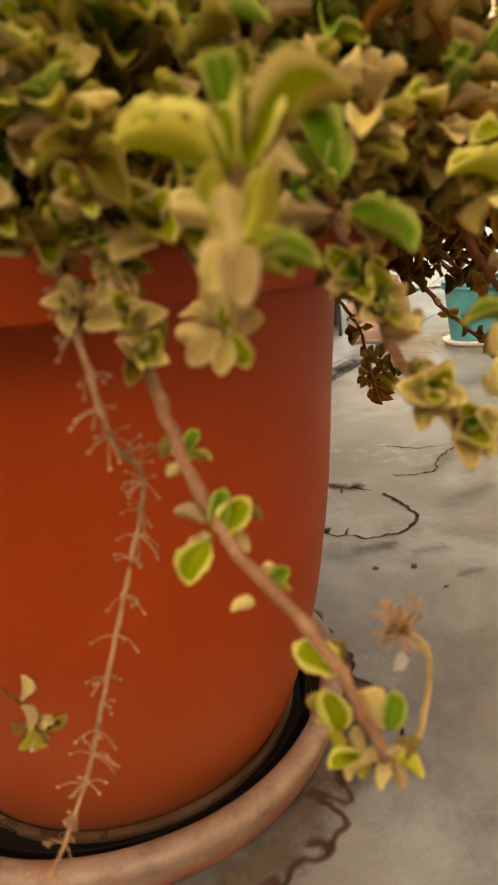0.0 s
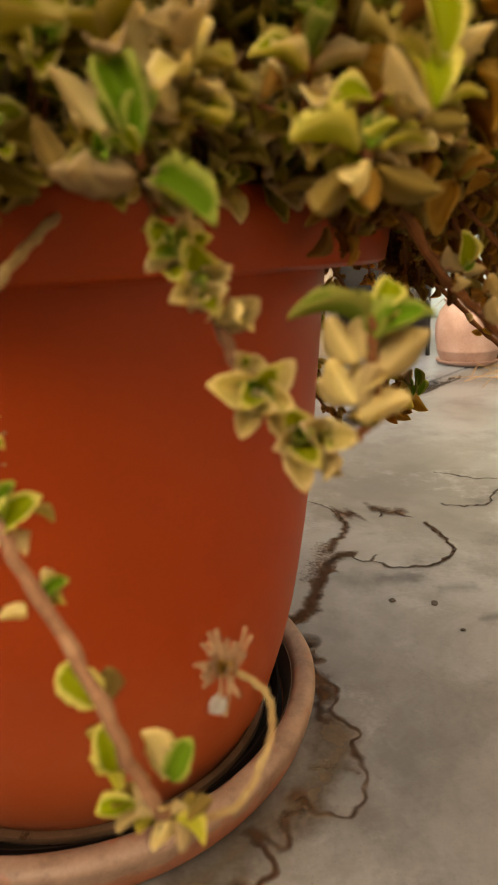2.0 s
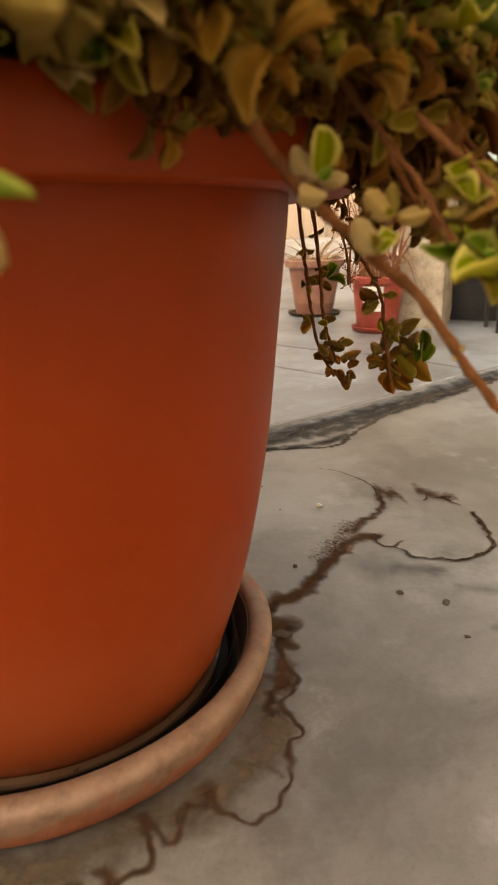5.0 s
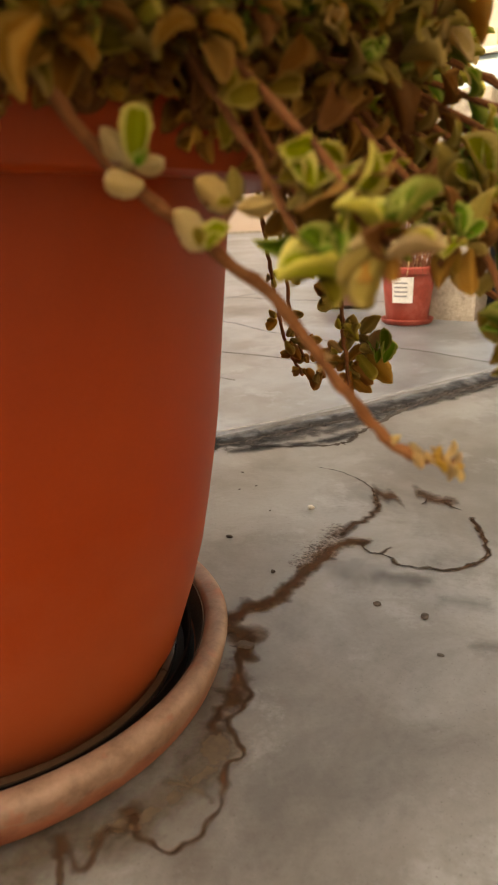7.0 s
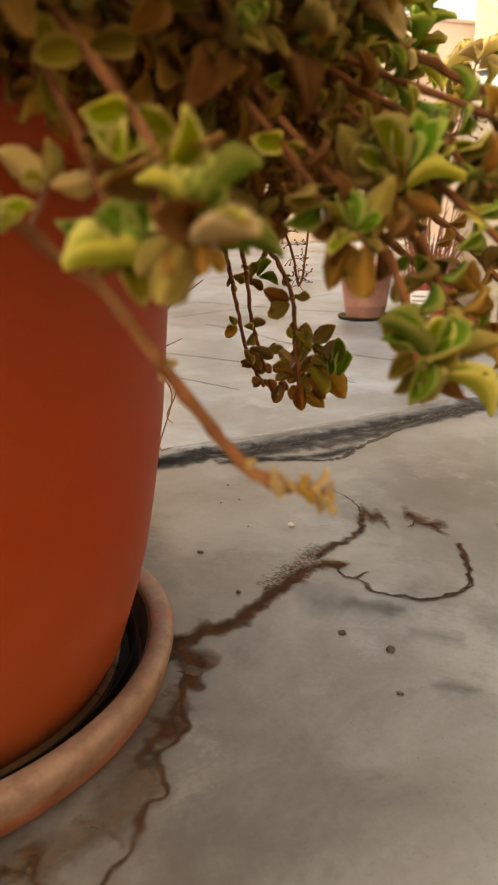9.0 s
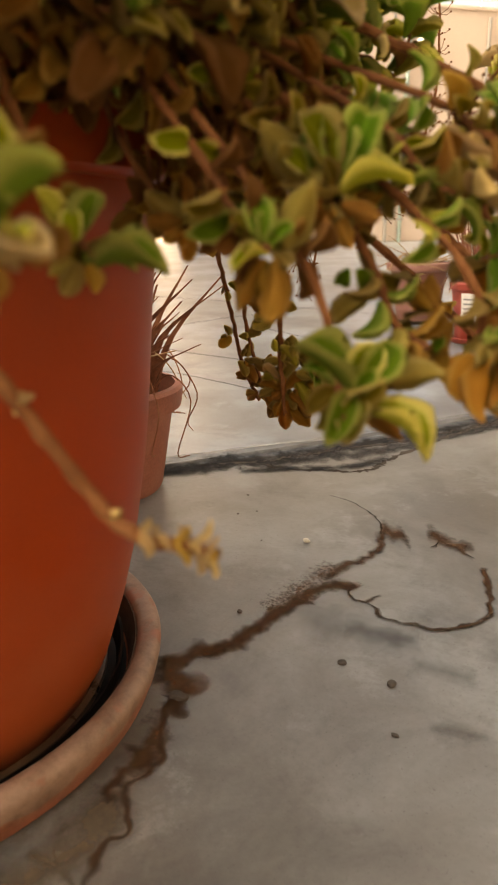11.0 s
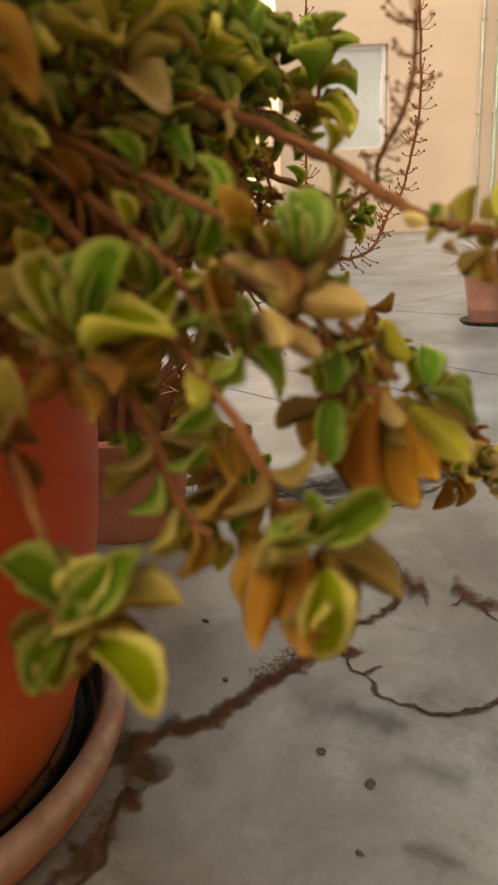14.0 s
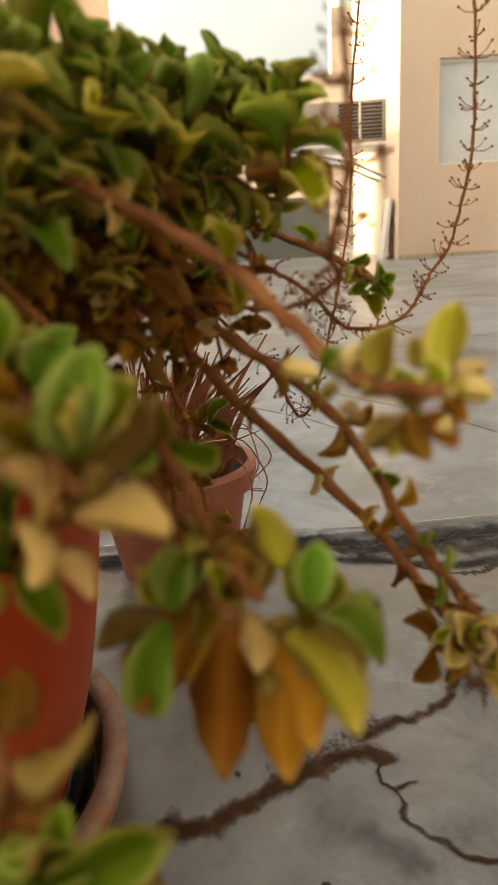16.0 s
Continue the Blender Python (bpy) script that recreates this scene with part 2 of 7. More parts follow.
LEAF = {
    "green": (leaf_material("green_leaf", (0.128, 0.232, 0.014), (0.40, 0.42, 0.10), (0.16, 0.27, 0.02)),
              leaf_material("green_leaf_underside", (0.20, 0.29, 0.040), (0.40, 0.41, 0.10), (0.23, 0.32, 0.05))),
    "fresh": (leaf_material("fresh_green_leaf", (0.165, 0.300, 0.032), (0.36, 0.43, 0.12), (0.20, 0.33, 0.04)),
              leaf_material("fresh_green_leaf_underside", (0.24, 0.35, 0.07), (0.37, 0.43, 0.13), (0.26, 0.37, 0.08))),
    "lime": (leaf_material("yellow_green_leaf", (0.235, 0.265, 0.010), (0.66, 0.57, 0.18), (0.28, 0.31, 0.018)),
             leaf_material("yellow_green_leaf_underside", (0.41, 0.365, 0.050), (0.58, 0.49, 0.13), (0.45, 0.39, 0.06))),
    "pale": (leaf_material("pale_yellow_leaf", (0.55, 0.44, 0.155), (0.70, 0.57, 0.28), (0.57, 0.46, 0.17)),
             leaf_material("pale_leaf_underside", (0.60, 0.475, 0.22), (0.68, 0.55, 0.28), (0.62, 0.49, 0.23))),
    "blush": (leaf_material("pale_tan_leaf", (0.46, 0.31, 0.115), (0.56, 0.41, 0.19), (0.48, 0.33, 0.13)),
              leaf_material("pale_tan_leaf_underside", (0.50, 0.345, 0.145), (0.57, 0.42, 0.20), (0.52, 0.36, 0.155))),
    # olive serves fading leaves and paints the tone of leaves in shade
    "olive": (leaf_material("olive_fading_shade_leaf", (0.19, 0.145, 0.014), (0.36, 0.27, 0.065), (0.22, 0.165, 0.02)),
              leaf_material("olive_fading_shade_leaf_underside", (0.31, 0.225, 0.055), (0.42, 0.315, 0.10), (0.33, 0.24, 0.06))),
    "dry": (leaf_material("tan_dry_leaf", (0.30, 0.150, 0.022), (0.42, 0.25, 0.055), (0.32, 0.165, 0.028)),
            leaf_material("tan_dry_leaf_underside", (0.37, 0.195, 0.035), (0.45, 0.265, 0.065), (0.39, 0.205, 0.04))),
    "white": (leaf_material("white_petal", (0.7, 0.68, 0.62), (0.75, 0.73, 0.68), (0.7, 0.68, 0.62)), leaf_material("white_petal_back", (0.7, 0.68, 0.62), (0.75, 0.73, 0.68), (0.7, 0.68, 0.62))),
    "amber": (leaf_material("amber_dry_leaf", (0.45, 0.205, 0.026), (0.56, 0.33, 0.08), (0.47, 0.22, 0.034), through_light=0.65),
              leaf_material("amber_dry_leaf_underside", (0.48, 0.235, 0.036), (0.56, 0.33, 0.08), (0.50, 0.245, 0.042), through_light=0.65)),
    "dead": (leaf_material("brown_dead_leaf", (0.215, 0.105, 0.024), (0.30, 0.16, 0.045), (0.23, 0.115, 0.028)),
             leaf_material("brown_dead_leaf_underside", (0.25, 0.125, 0.032), (0.31, 0.165, 0.05), (0.26, 0.13, 0.036))),
}

# ---- mesh helpers ----
def part(name, bm, mat, parent=None, label="", smooth=True):
    """Link a bmesh as one mesh object, under a thing or a part if one is given."""
    me = bpy.data.meshes.new(name)
    bm.to_mesh(me)
    bm.free()
    me.materials.append(mat)
    if smooth:
        me.shade_smooth()
        me.set_sharp_from_angle(angle=radians(40))
    ob = new(name, me)
    if parent:
        ob.parent = parent
    if label:
        ob["label"] = label
    return ob


def lathe(profile, segs=48, bm=None):
    """A surface of revolution round z from (radius, height) pairs."""
    bm = bm or bmesh.new()
    rings = []
    for r, z in profile:
        if r < 1e-6:
            rings.append([bm.verts.new((0, 0, z))])
        else:
            rings.append([bm.verts.new((r * math.cos(2 * math.pi * i / segs), r * math.sin(2 * math.pi * i / segs), z)) for i in range(segs)])
    for a, b in zip(rings, rings[1:]):
        for i in range(segs):
            j = (i + 1) % segs
            if len(a) == 1 and len(b) > 1:
                bm.faces.new((a[0], b[j], b[i]))
            elif len(b) == 1 and len(a) > 1:
                bm.faces.new((a[i], a[j], b[0]))
            elif len(a) > 1:
                bm.faces.new((a[i], a[j], b[j], b[i]))
    bmesh.ops.recalc_face_normals(bm, faces=bm.faces)
    return bm


def box(lo, hi, m=None, bevel=0.0, bm=None):
    bm = bm or bmesh.new()
    r = bmesh.ops.create_cube(bm, size=1)
    c = [(a + b) / 2 for a, b in zip(lo, hi)]
    s = [b - a for a, b in zip(lo, hi)]
    mat = Matrix.Translation(c) @ Matrix.Diagonal((*s, 1))
    bmesh.ops.transform(bm, matrix=(m or Matrix()) @ mat, verts=r["verts"])
    if bevel:
        es = list({e for v in r["verts"] for e in v.link_edges})
        bmesh.ops.bevel(bm, geom=es, offset=bevel, segments=2, affect="EDGES", profile=0.6)
    return bm


def curve_points(ctrl, n):
    """Catmull-Rom through the control points, n steps a span."""
    p = [Vector(c) for c in ctrl]
    p = [2 * p[0] - p[1]] + p + [2 * p[-1] - p[-2]]
    out = []
    for i in range(1, len(p) - 2):
        for k in range(n):
            t = k / n
            a, b, c, d = p[i - 1], p[i], p[i + 1], p[i + 2]
            out.append(0.5 * ((2 * b) + (c - a) * t + (2 * a - 5 * b + 4 * c - d) * t * t + (3 * b - a - 3 * c + d) * t ** 3))
    out.append(p[-2])
    return out


def tube(pts, r0, r1, sides=6, bm=None, knots=0.0, rnd=None):
    """A tapered round stem along points, slightly swollen where leaves sat."""
    bm = bm or bmesh.new()
    rings = []
    up = Vector((0.3, 0.2, 1)).normalized()
    for i, q in enumerate(pts):
        d = (pts[min(i + 1, len(pts) - 1)] - pts[max(i - 1, 0)]).normalized()
        a = d.cross(up)
        a = a.normalized() if a.length > 1e-4 else Vector((1, 0, 0))
        b = d.cross(a)
        r = r0 + (r1 - r0) * i / max(1, len(pts) - 1)
        if knots and i % 3 == 0:
            r *= 1 + knots
        rings.append([bm.verts.new(q + (a * math.cos(2 * math.pi * k / sides) + b * math.sin(2 * math.pi * k / sides)) * r) for k in range(sides)])
    for x, y in zip(rings, rings[1:]):
        for k in range(sides):
            j = (k + 1) % sides
            bm.faces.new((x[k], x[j], y[j], y[k]))
    bm.faces.new(list(reversed(rings[0])))
    bm.faces.new(rings[-1])
    return bm


# ---- leaves ----
def leaf_arrays(nu, cols, width, fold, curl, lobes, seed, blunt=0.66):
    """Vertices, faces, face sides (0 top, 1 below) and edge values of one leaf of length 1 along +x, its upper side +z."""
    rnd = random.Random(seed)
    vs, ed, ac, top, bot = [], [], [], {}, {}
    vv = [-1 + 2 * j / (cols - 1) for j in range(cols)]
    side_bend = rnd.uniform(-0.06, 0.06)
    for i in range(nu):
        u = 0.5 - 0.5 * math.cos(math.pi * (0.06 + 0.94 * i / (nu - 1)))
        w = width * (4 * u ** 1.1 * (1 - u)) ** blunt if 0 < i < nu - 1 else width * (0.15 if i == 0 else 0.10)
        for j, v in enumerate(vv):
            scal = 1 + (lobes * (1 if i % 2 else -1) if abs(v) == 1 and 1 < i < nu - 1 else 0)
            y = v * w * scal * (1 + 0.10 * math.sin(u * 6 + seed * 1.7 + (2 if v > 0 else 0))) + side_bend * math.sin(u * 3)
            z = fold * (0.55 * v * v + 0.45 * abs(v)) * w * (1 - 0.25 * u) + 0.10 * math.sin(u * math.pi) - curl * u * u - 0.07 * v * abs(v) * math.sin(u * 6 + seed) - 0.04 * v * v * math.sin(u * 9 + seed)
            x = u - 0.12 * curl * u * u
            e = max(abs(v), 0.2 + 0.8 * (u - 0.72) / 0.28 if u > 0.72 else 0)
            top[i, j] = len(vs)
            vs.append((x, y, z)); ed.append(e); ac.append(abs(v))
            if 0 < j < cols - 1 and 0 < i < nu - 1:
                bot[i, j] = len(vs)
                vs.append((x, y, z - 0.085 * (1 - v * v) - 0.02)); ed.append(e); ac.append(abs(v))
            else:
                bot[i, j] = top[i, j]
    fs, side = [], []
    for i in range(nu - 1):
        for j in range(cols - 1):
            fs.append((top[i, j], top[i + 1, j], top[i + 1, j + 1], top[i, j + 1])); side.append(0)
            q = (bot[i, j + 1], bot[i + 1, j + 1], bot[i + 1, j], bot[i, j])
            if set(q) != set(fs[-1]):
                fs.append(q); side.append(1)
    return np.array(vs), fs, side, np.array(ed), np.array(ac)


# longer leaves of strong shoots, and short blunt cupped ones of the trailing stems
LONG = [(0.28, 1.35, 0.12, 0.05), (0.30, 1.05, 0.26, 0.05), (0.27, 1.6, 0.02, 0.04), (0.29, 1.15, 0.38, 0.05), (0.28, 1.45, -0.10, 0.04), (0.31, 1.25, 0.20, 0.05)]
SHORT = [(0.32, 0.85, 0.08, 0.05), (0.36, 0.65, 0.18, 0.05), (0.31, 1.1, -0.08, 0.05), (0.34, 0.7, 0.25, 0.05), (0.32, 1.0, -0.15, 0.05), (0.36, 0.8, 0.1, 0.05)]
FINE = {"long": [leaf_arrays(13, 9, *p, k) for k, p in enumerate(LONG)], "short": [leaf_arrays(12, 9, *p, k + 40, 0.56) for k, p in enumerate(SHORT)]}
COARSE = {"long": [leaf_arrays(7, 5, *p, k + 20) for k, p in enumerate(LONG)], "short": [leaf_arrays(7, 5, *p, k + 60, 0.56) for k, p in enumerate(SHORT)]}
SHAPE = {"green": "long", "fresh": "long", "lime": "short", "pale": "short", "blush": "short", "olive": "long", "dry": "long", "dead": "short", "amber": "short", "white": "long"}


def make_leaf_mesh(arr, kind):
    vs, fs, side, ed, ac = arr
    me = bpy.data.meshes.new("leaf")
    me.from_pydata(vs.tolist(), [], fs)
    me.materials.append(LEAF[kind][0])
    me.materials.append(LEAF[kind][1])
    me.polygons.foreach_set("material_index", side)
    for nm, val in (("edge", ed), ("across", ac)):
        me.attributes.new(nm, "FLOAT", "POINT").data.foreach_set("value", val.astype(np.float32))
    me.shade_smooth()
    return me


LEAF_MESH = {(k, s, i): make_leaf_mesh(a, k) for k in LEAF for s in FINE for i, a in enumerate(FINE[s])}
heap = {k: [] for k in LEAF}  # coarse leaves to be joined, by kind


def leaf_matrix(p, d, nrm, size):
    d = d.normalized()
    y = nrm.cross(d)
    y = y.normalized() if y.length > 1e-4 else d.orthogonal().normalized()
    z = d.cross(y)
    return Matrix(((d.x, y.x, z.x, p.x), (d.y, y.y, z.y, p.y), (d.z, y.z, z.z, p.z), (0, 0, 0, 1))) @ Matrix.Diagonal((size, size, size, 1))


def put_leaf(stem, p, d, nrm, size, kind, rnd, fine=True, shape=None):
    m = leaf_matrix(p, d, nrm, size)
    shape = shape or ("short" if size < 0.019 else SHAPE[kind])
    if fine and stem is not None:
        ob = new("leaf", LEAF_MESH[kind, shape, rnd.randrange(6)])
        ob.parent = stem
        ob.matrix_basis = m
    else:
        heap[kind].append((shape, rnd.randrange(6), np.array(m)))


def pair(stem, p, axis, turn, open_deg, size, kind, rnd, fine=True, droop=0.15):
    """An opposite pair of leaves at a node; the upper sides face along the axis."""
    axis = axis.normalized()
    a = axis.orthogonal().normalized()
    b = axis.cross(a)
    for s in (0, math.pi):
        th = turn + s + rnd.uniform(-0.3, 0.3)
        r = a * math.cos(th) + b * math.sin(th)
        o = radians(open_deg + rnd.uniform(-14, 14))
        d = axis * math.cos(o) + r * math.sin(o) + Vector((0, 0, -droop))
        nrm = axis * math.sin(o) - r * math.cos(o)
        put_leaf(stem, p + r * size * 0.06, d, nrm, size * rnd.uniform(0.85, 1.12), kind, rnd, fine)


def rosette(stem, p, axis, size, kinds, rnd, fine=True, gap=0.3, droop=0.08, spread=1.0):
    """A shoot tip: young leaves at the end, older and wider open ones behind it; dry ones hang."""
    axis = Vector(axis).normalized()
    turn = rnd.uniform(0, 3)
    for k, kind in enumerate(kinds):
        o = (16, 36, 54, 70, 86, 100)[min(k, 5)] * spread
        dr = droop + 0.04 * k
        if kind in ("dry", "dead", "amber"):
            o += 34
            dr += 0.35
        s = size * (0.62, 0.95, 1.05, 1.0, 0.92, 0.85)[min(k, 5)]
        pair(stem, Vector(p) - axis * size * gap * k, axis, turn + k * math.pi / 2, o, s, kind, rnd, fine, dr)


def hand_set(stem, rows, back=("olive", "olive", "dry", "lime")):
    """Leaves set one by one: base, direction, upper side, length, colour; smaller ones grow behind most of them."""
    rnd = random.Random(len(rows))
    for p, d, n, s, kind in rows:
        put_leaf(stem, Vector(p), Vector(d), Vector(n), s, kind, rnd, shape="long" if s > 0.019 and kind in ("green", "fresh", "dry", "dead", "amber") or s > 0.024 else "short")
        if s > 0.012 and rnd.random() < 0.75:
            w = Vector((rnd.uniform(-0.6, 0.6), rnd.uniform(-0.6, 0.6), rnd.uniform(-0.5, 0.5)))
            behind = Vector((p[0], p[1], 0)).normalized() * -s * 0.25
            put_leaf(stem, Vector(p) + behind, Vector(d) + w, Vector(n), s * rnd.uniform(0.5, 0.8), kind if rnd.random() < 0.4 else rnd.choice(back), rnd)


# ---- ground ----
def ground_z(x, y):
    return 0.023 * max(0.0, y - 1.0) if y < 14 else 0.299


def joint_y(x):
    return 0.945 + 1.24 * x


def floor_z(x, y, far=None):
    """Height of the floor: the far slab stands a little proud of the near one."""
    if far is None:
        far = y > joint_y(max(-3.0, min(3.0, x)))
    z = ground_z(x, y) + (0.007 if far else 0.0)
    if -4 < x < 4 and -3 < y < 6:
        z += 0.002 * noise.noise(Vector((x * 2.5, y * 2.5, 0)))
    return z


def build_ground():
    bm = bmesh.new()
    def axis_steps(lo, hi, fine_lo, fine_hi, step, coarse):
        v, out = fine_lo, []
        while v <= fine_hi + 1e-6:
            out.append(v); v += step
        s, v = step, fine_lo
        while v > lo:
            s *= coarse; v -= s; out.insert(0, max(v, lo))
        s, v = step, fine_hi
        while v < hi:
            s *= coarse; v += s; out.append(min(v, hi))
        return out
    xs = axis_steps(-400, 400, -1.5, 1.5, 0.04, 1.35)
    vs = axis_steps(-400, 600, -2.2, -0.02, 0.04, 1.35)
    vs = [v for v in vs if v < 0] + [-0.003, 0.004] + axis_steps(0.03, 600, 0.03, 1.5, 0.04, 1.35)
    grid = []
    for v in vs:
        row = []
        for x in xs:
            y = joint_y(max(-3.0, min(3.0, x))) + v + (0.012 * noise.noise(Vector((x * 9, 0, 3))) if abs(v) < 0.01 else 0)
            row.append(bm.verts.new((x, y, floor_z(x, y, v > 0))))
        grid.append(row)
    for a, b in zip(grid, grid[1:]):
        for i in range(len(xs) - 1):
            bm.faces.new((a[i], a[i + 1], b[i + 1], b[i]))
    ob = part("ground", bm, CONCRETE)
    return tagged(ob, "worn grey concrete yard floor with cracks and damp stains", "floor", kind="structure")


ground = build_ground()


def ragged_strip(name, ctrl, w0, w1, mat, label, seed, steps=8, wob=0.35, lift=0.0016):
    """A crack or stain: a thin uneven band lying on the floor along a line."""
    rnd = random.Random(seed)
    pts = curve_points([(x, y, 0) for x, y in ctrl], steps)
    bm = bmesh.new()
    rows = []
    for i, q in enumerate(pts):
        d = pts[min(i + 1, len(pts) - 1)] - pts[max(i - 1, 0)]
        nrm = Vector((-d.y, d.x, 0)).normalized()
        f = i / (len(pts) - 1)
        w = (w0 + (w1 - w0) * f) * 0.5 * (1 if 0 < i < len(pts) - 1 else 0.15)
        j = Vector((rnd.uniform(-1, 1), rnd.uniform(-1, 1), 0)) * w * 0.9
        row = []
        for k in (-1, 0, 1):
            e = q + j + nrm * w * k * (1 + rnd.uniform(-wob, wob) * 1.6)
            row.append(bm.verts.new((e.x, e.y, floor_z(e.x, e.y) + lift * (1 if k == 0 else 0.35))))
        rows.append(row)
    for a, b in zip(rows, rows[1:]):
        for k in range(2):
            bm.faces.new((a[k], a[k + 1], b[k + 1], b[k]))
    return part(name, bm, mat, ground, label)


CRACK = worn("crack_shadow", (0.045, 0.033, 0.025), (0.028, 0.02, 0.015), (0.075, 0.058, 0.045), 0.9, 25.0, 200.0, 0.6, 0.002)


def ragged_stain_material(name, col, amount, scale, soft=0.18, peak=0.85):
    """A stain with broken edges: part of it lets the floor show."""
    m, n, l, b = material(name, col, 0.92, 0, 0.15)
    nz = noise_node(n, l, scale, 6, 0.7)
    at = n.new("ShaderNodeAttribute")
    at.attribute_name = "edge"
    mul = n.new("ShaderNodeMath")
    mul.operation = "MULTIPLY_ADD"
    l.new(at.outputs["Fac"], mul.inputs[0])
    mul.inputs[1].default_value = -0.55
    l.new(nz, mul.inputs[2])
    a = ramp(n, l, mul.outputs[0], [(amount - 0.06, (0, 0, 0)), (amount + soft, (peak, peak, peak))])
    l.new(a, b.inputs["Alpha"])
    fine = noise_node(n, l, 90, 4)
    l.new(mix(n, l, 0.7, col, ramp(n, l, fine, [(0.3, (0.6, 0.6, 0.6)), (0.7, (1.3, 1.3, 1.3))]), "MULTIPLY"), b.inputs["Base Color"])
    return m


STAIN = ragged_stain_material("brown_stain", (0.085, 0.042, 0.019), 0.32, 30.0)
MARK = ragged_stain_material("brown_mark", (0.060, 0.028, 0.013), 0.03, 35.0, 0.42)
HAIRDIRT = ragged_stain_material("hairline_dirt", (0.055, 0.034, 0.020), 0.10, 70.0, 0.35)
SOFTSTAIN = ragged_stain_material("soft_brown_stain", (0.105, 0.080, 0.058), 0.33, 11.0)
SPECKLE = ragged_stain_material("dirt_speckle", (0.09, 0.043, 0.020), 0.45, 140.0)
MOSS = ragged_stain_material("black_mould", (0.020, 0.019, 0.021), 0.22, 19.0, 0.26)
SMUDGE = ragged_stain_material("grey_smudge", (0.075, 0.075, 0.080), 0.10, 16.0, 0.60, 0.36)
WETBAND = ragged_stain_material("dark_joint_dirt", (0.050, 0.046, 0.046), 0.06, 22.0, 0.40)
LIP = ragged_stain_material("pale_worn_edge", (0.33, 0.33, 0.33), 0.27, 22.0)


def stain_band(name, ctrl, width, mat, label, lift=0.0012, steps=8, end=None, wob=0.0, seed=0):
    """A stain along a line; its edge values fade its material out at the sides and ends."""
    pts = curve_points([(x, y, 0) for x, y in ctrl], steps)
    bm = bmesh.new()
    lay = bm.verts.layers.float.new("edge")
    rows = []
    for i, q in enumerate(pts):
        d = pts[min(i + 1, len(pts) - 1)] - pts[max(i - 1, 0)]
        nrm = Vector((-d.y, d.x, 0)).normalized()
        w = width + ((end or width) - width) * i / (len(pts) - 1)
        w *= 1 + wob * 1.5 * noise.noise(Vector((q.x * 45, q.y * 45, seed)))
        off = wob * w * noise.noise(Vector((q.x * 60, q.y * 60, seed + 9.5)))
        row = []
        for k in range(-2, 3):
            e = q + nrm * (w * 0.25 * k + off)
            v = bm.verts.new((e.x, e.y, floor_z(e.x, e.y) + lift))
            near_end = min(i, len(pts) - 1 - i)
            v[lay] = max(abs(k) / 2, 1 - near_end / 3 if near_end < 3 else 0)
            row.append(v)
        rows.append(row)
    for a, b in zip(rows, rows[1:]):
        for k in range(4):
            bm.faces.new((a[k], a[k + 1], b[k + 1], b[k]))
    return part(name, bm, mat, ground, label)


# damp dirt along the main crack, from the saucer outwards
MAIN = [(0.19, 0.15), (0.225, 0.195), (0.250, 0.222), (0.270, 0.298), (0.285, 0.36), (0.300, 0.408), (0.330, 0.432), (0.352, 0.432)]
stain_band("stain", MAIN, 0.038, MARK, "wide brown dirt stain along the crack", 0.0014, 8, 0.024, 0.4, 1)
stain_band("stain", MAIN, 0.065, STAIN, "brown dirt stain along the crack", 0.0010)
stain_band("stain", [(0.25, 0.30), (0.27, 0.37), (0.285, 0.43), (0.29, 0.50)], 0.16, SPECKLE, "rust-brown specks of dirt", 0.0018)
stain_band("stain", [(0.290, 0.428), (0.302, 0.470), (0.324, 0.505), (0.336, 0.539), (0.332, 0.580), (0.325, 0.612)], 0.030, MARK, "brown dirt in the crack", 0.0014, 8, 0.012, 0.4, 2)
stain_band("stain", [(0.392, 0.632), (0.416, 0.638), (0.440, 0.628), (0.470, 0.631)], 0.090, MARK, "short brown stain", 0.0014, 6, 0.036, 0.35, 3)
stain_band("stain", [(0.438, 0.626), (0.450, 0.610), (0.460, 0.601), (0.480, 0.590)], 0.014, MARK, "thin tail of the brown stain", 0.0017, 6, 0.007, 0.5, 23)
stain_band("stain", [(0.19, 0.18), (0.24, 0.135), (0.262, 0.07), (0.270, 0.0)], 0.075, STAIN, "dark damp stain beside the saucer", 0.0018)
stain_band("stain", [(0.20, 0.165), (0.245, 0.145), (0.258, 0.12), (0.25, 0.10)], 0.052, MARK, "dark damp crumbs beside the saucer", 0.0016, 8, 0.02, 0.8, 4)
stain_band("stain", [(0.258, 0.05), (0.266, 0.02), (0.262, -0.005), (0.276, -0.02)], 0.026, MARK, "dark brown damp patch", 0.0016, 8, 0.012, 0.7, 5)
stain_band("stain", [(0.24, -0.09), (0.27, -0.085), (0.295, -0.09), (0.303, -0.10)], 0.022, SOFTSTAIN, "smudged damp patch", 0.0018, 6)
stain_band("stain", [(0.27, 0.02), (0.28, -0.06), (0.255, -0.12), (0.20, -0.17), (0.13, -0.24), (0.03, -0.30)], 0.13, SOFTSTAIN, "pale brown damp floor around the saucer", 0.0008)
HAIR = [(0.341, 0.437), (0.340, 0.410), (0.352, 0.395), (0.371, 0.396), (0.392, 0.379), (0.415, 0.371), (0.444, 0.371), (0.472, 0.379), (0.496, 0.401), (0.518, 0.437), (0.511, 0.496), (0.501, 0.533), (0.488, 0.572)]
stain_band("crack", HAIR, 0.0085, HAIRDIRT, "curved hairline crack with dirt", 0.0014, 9, 0.011, 0.6, 6)
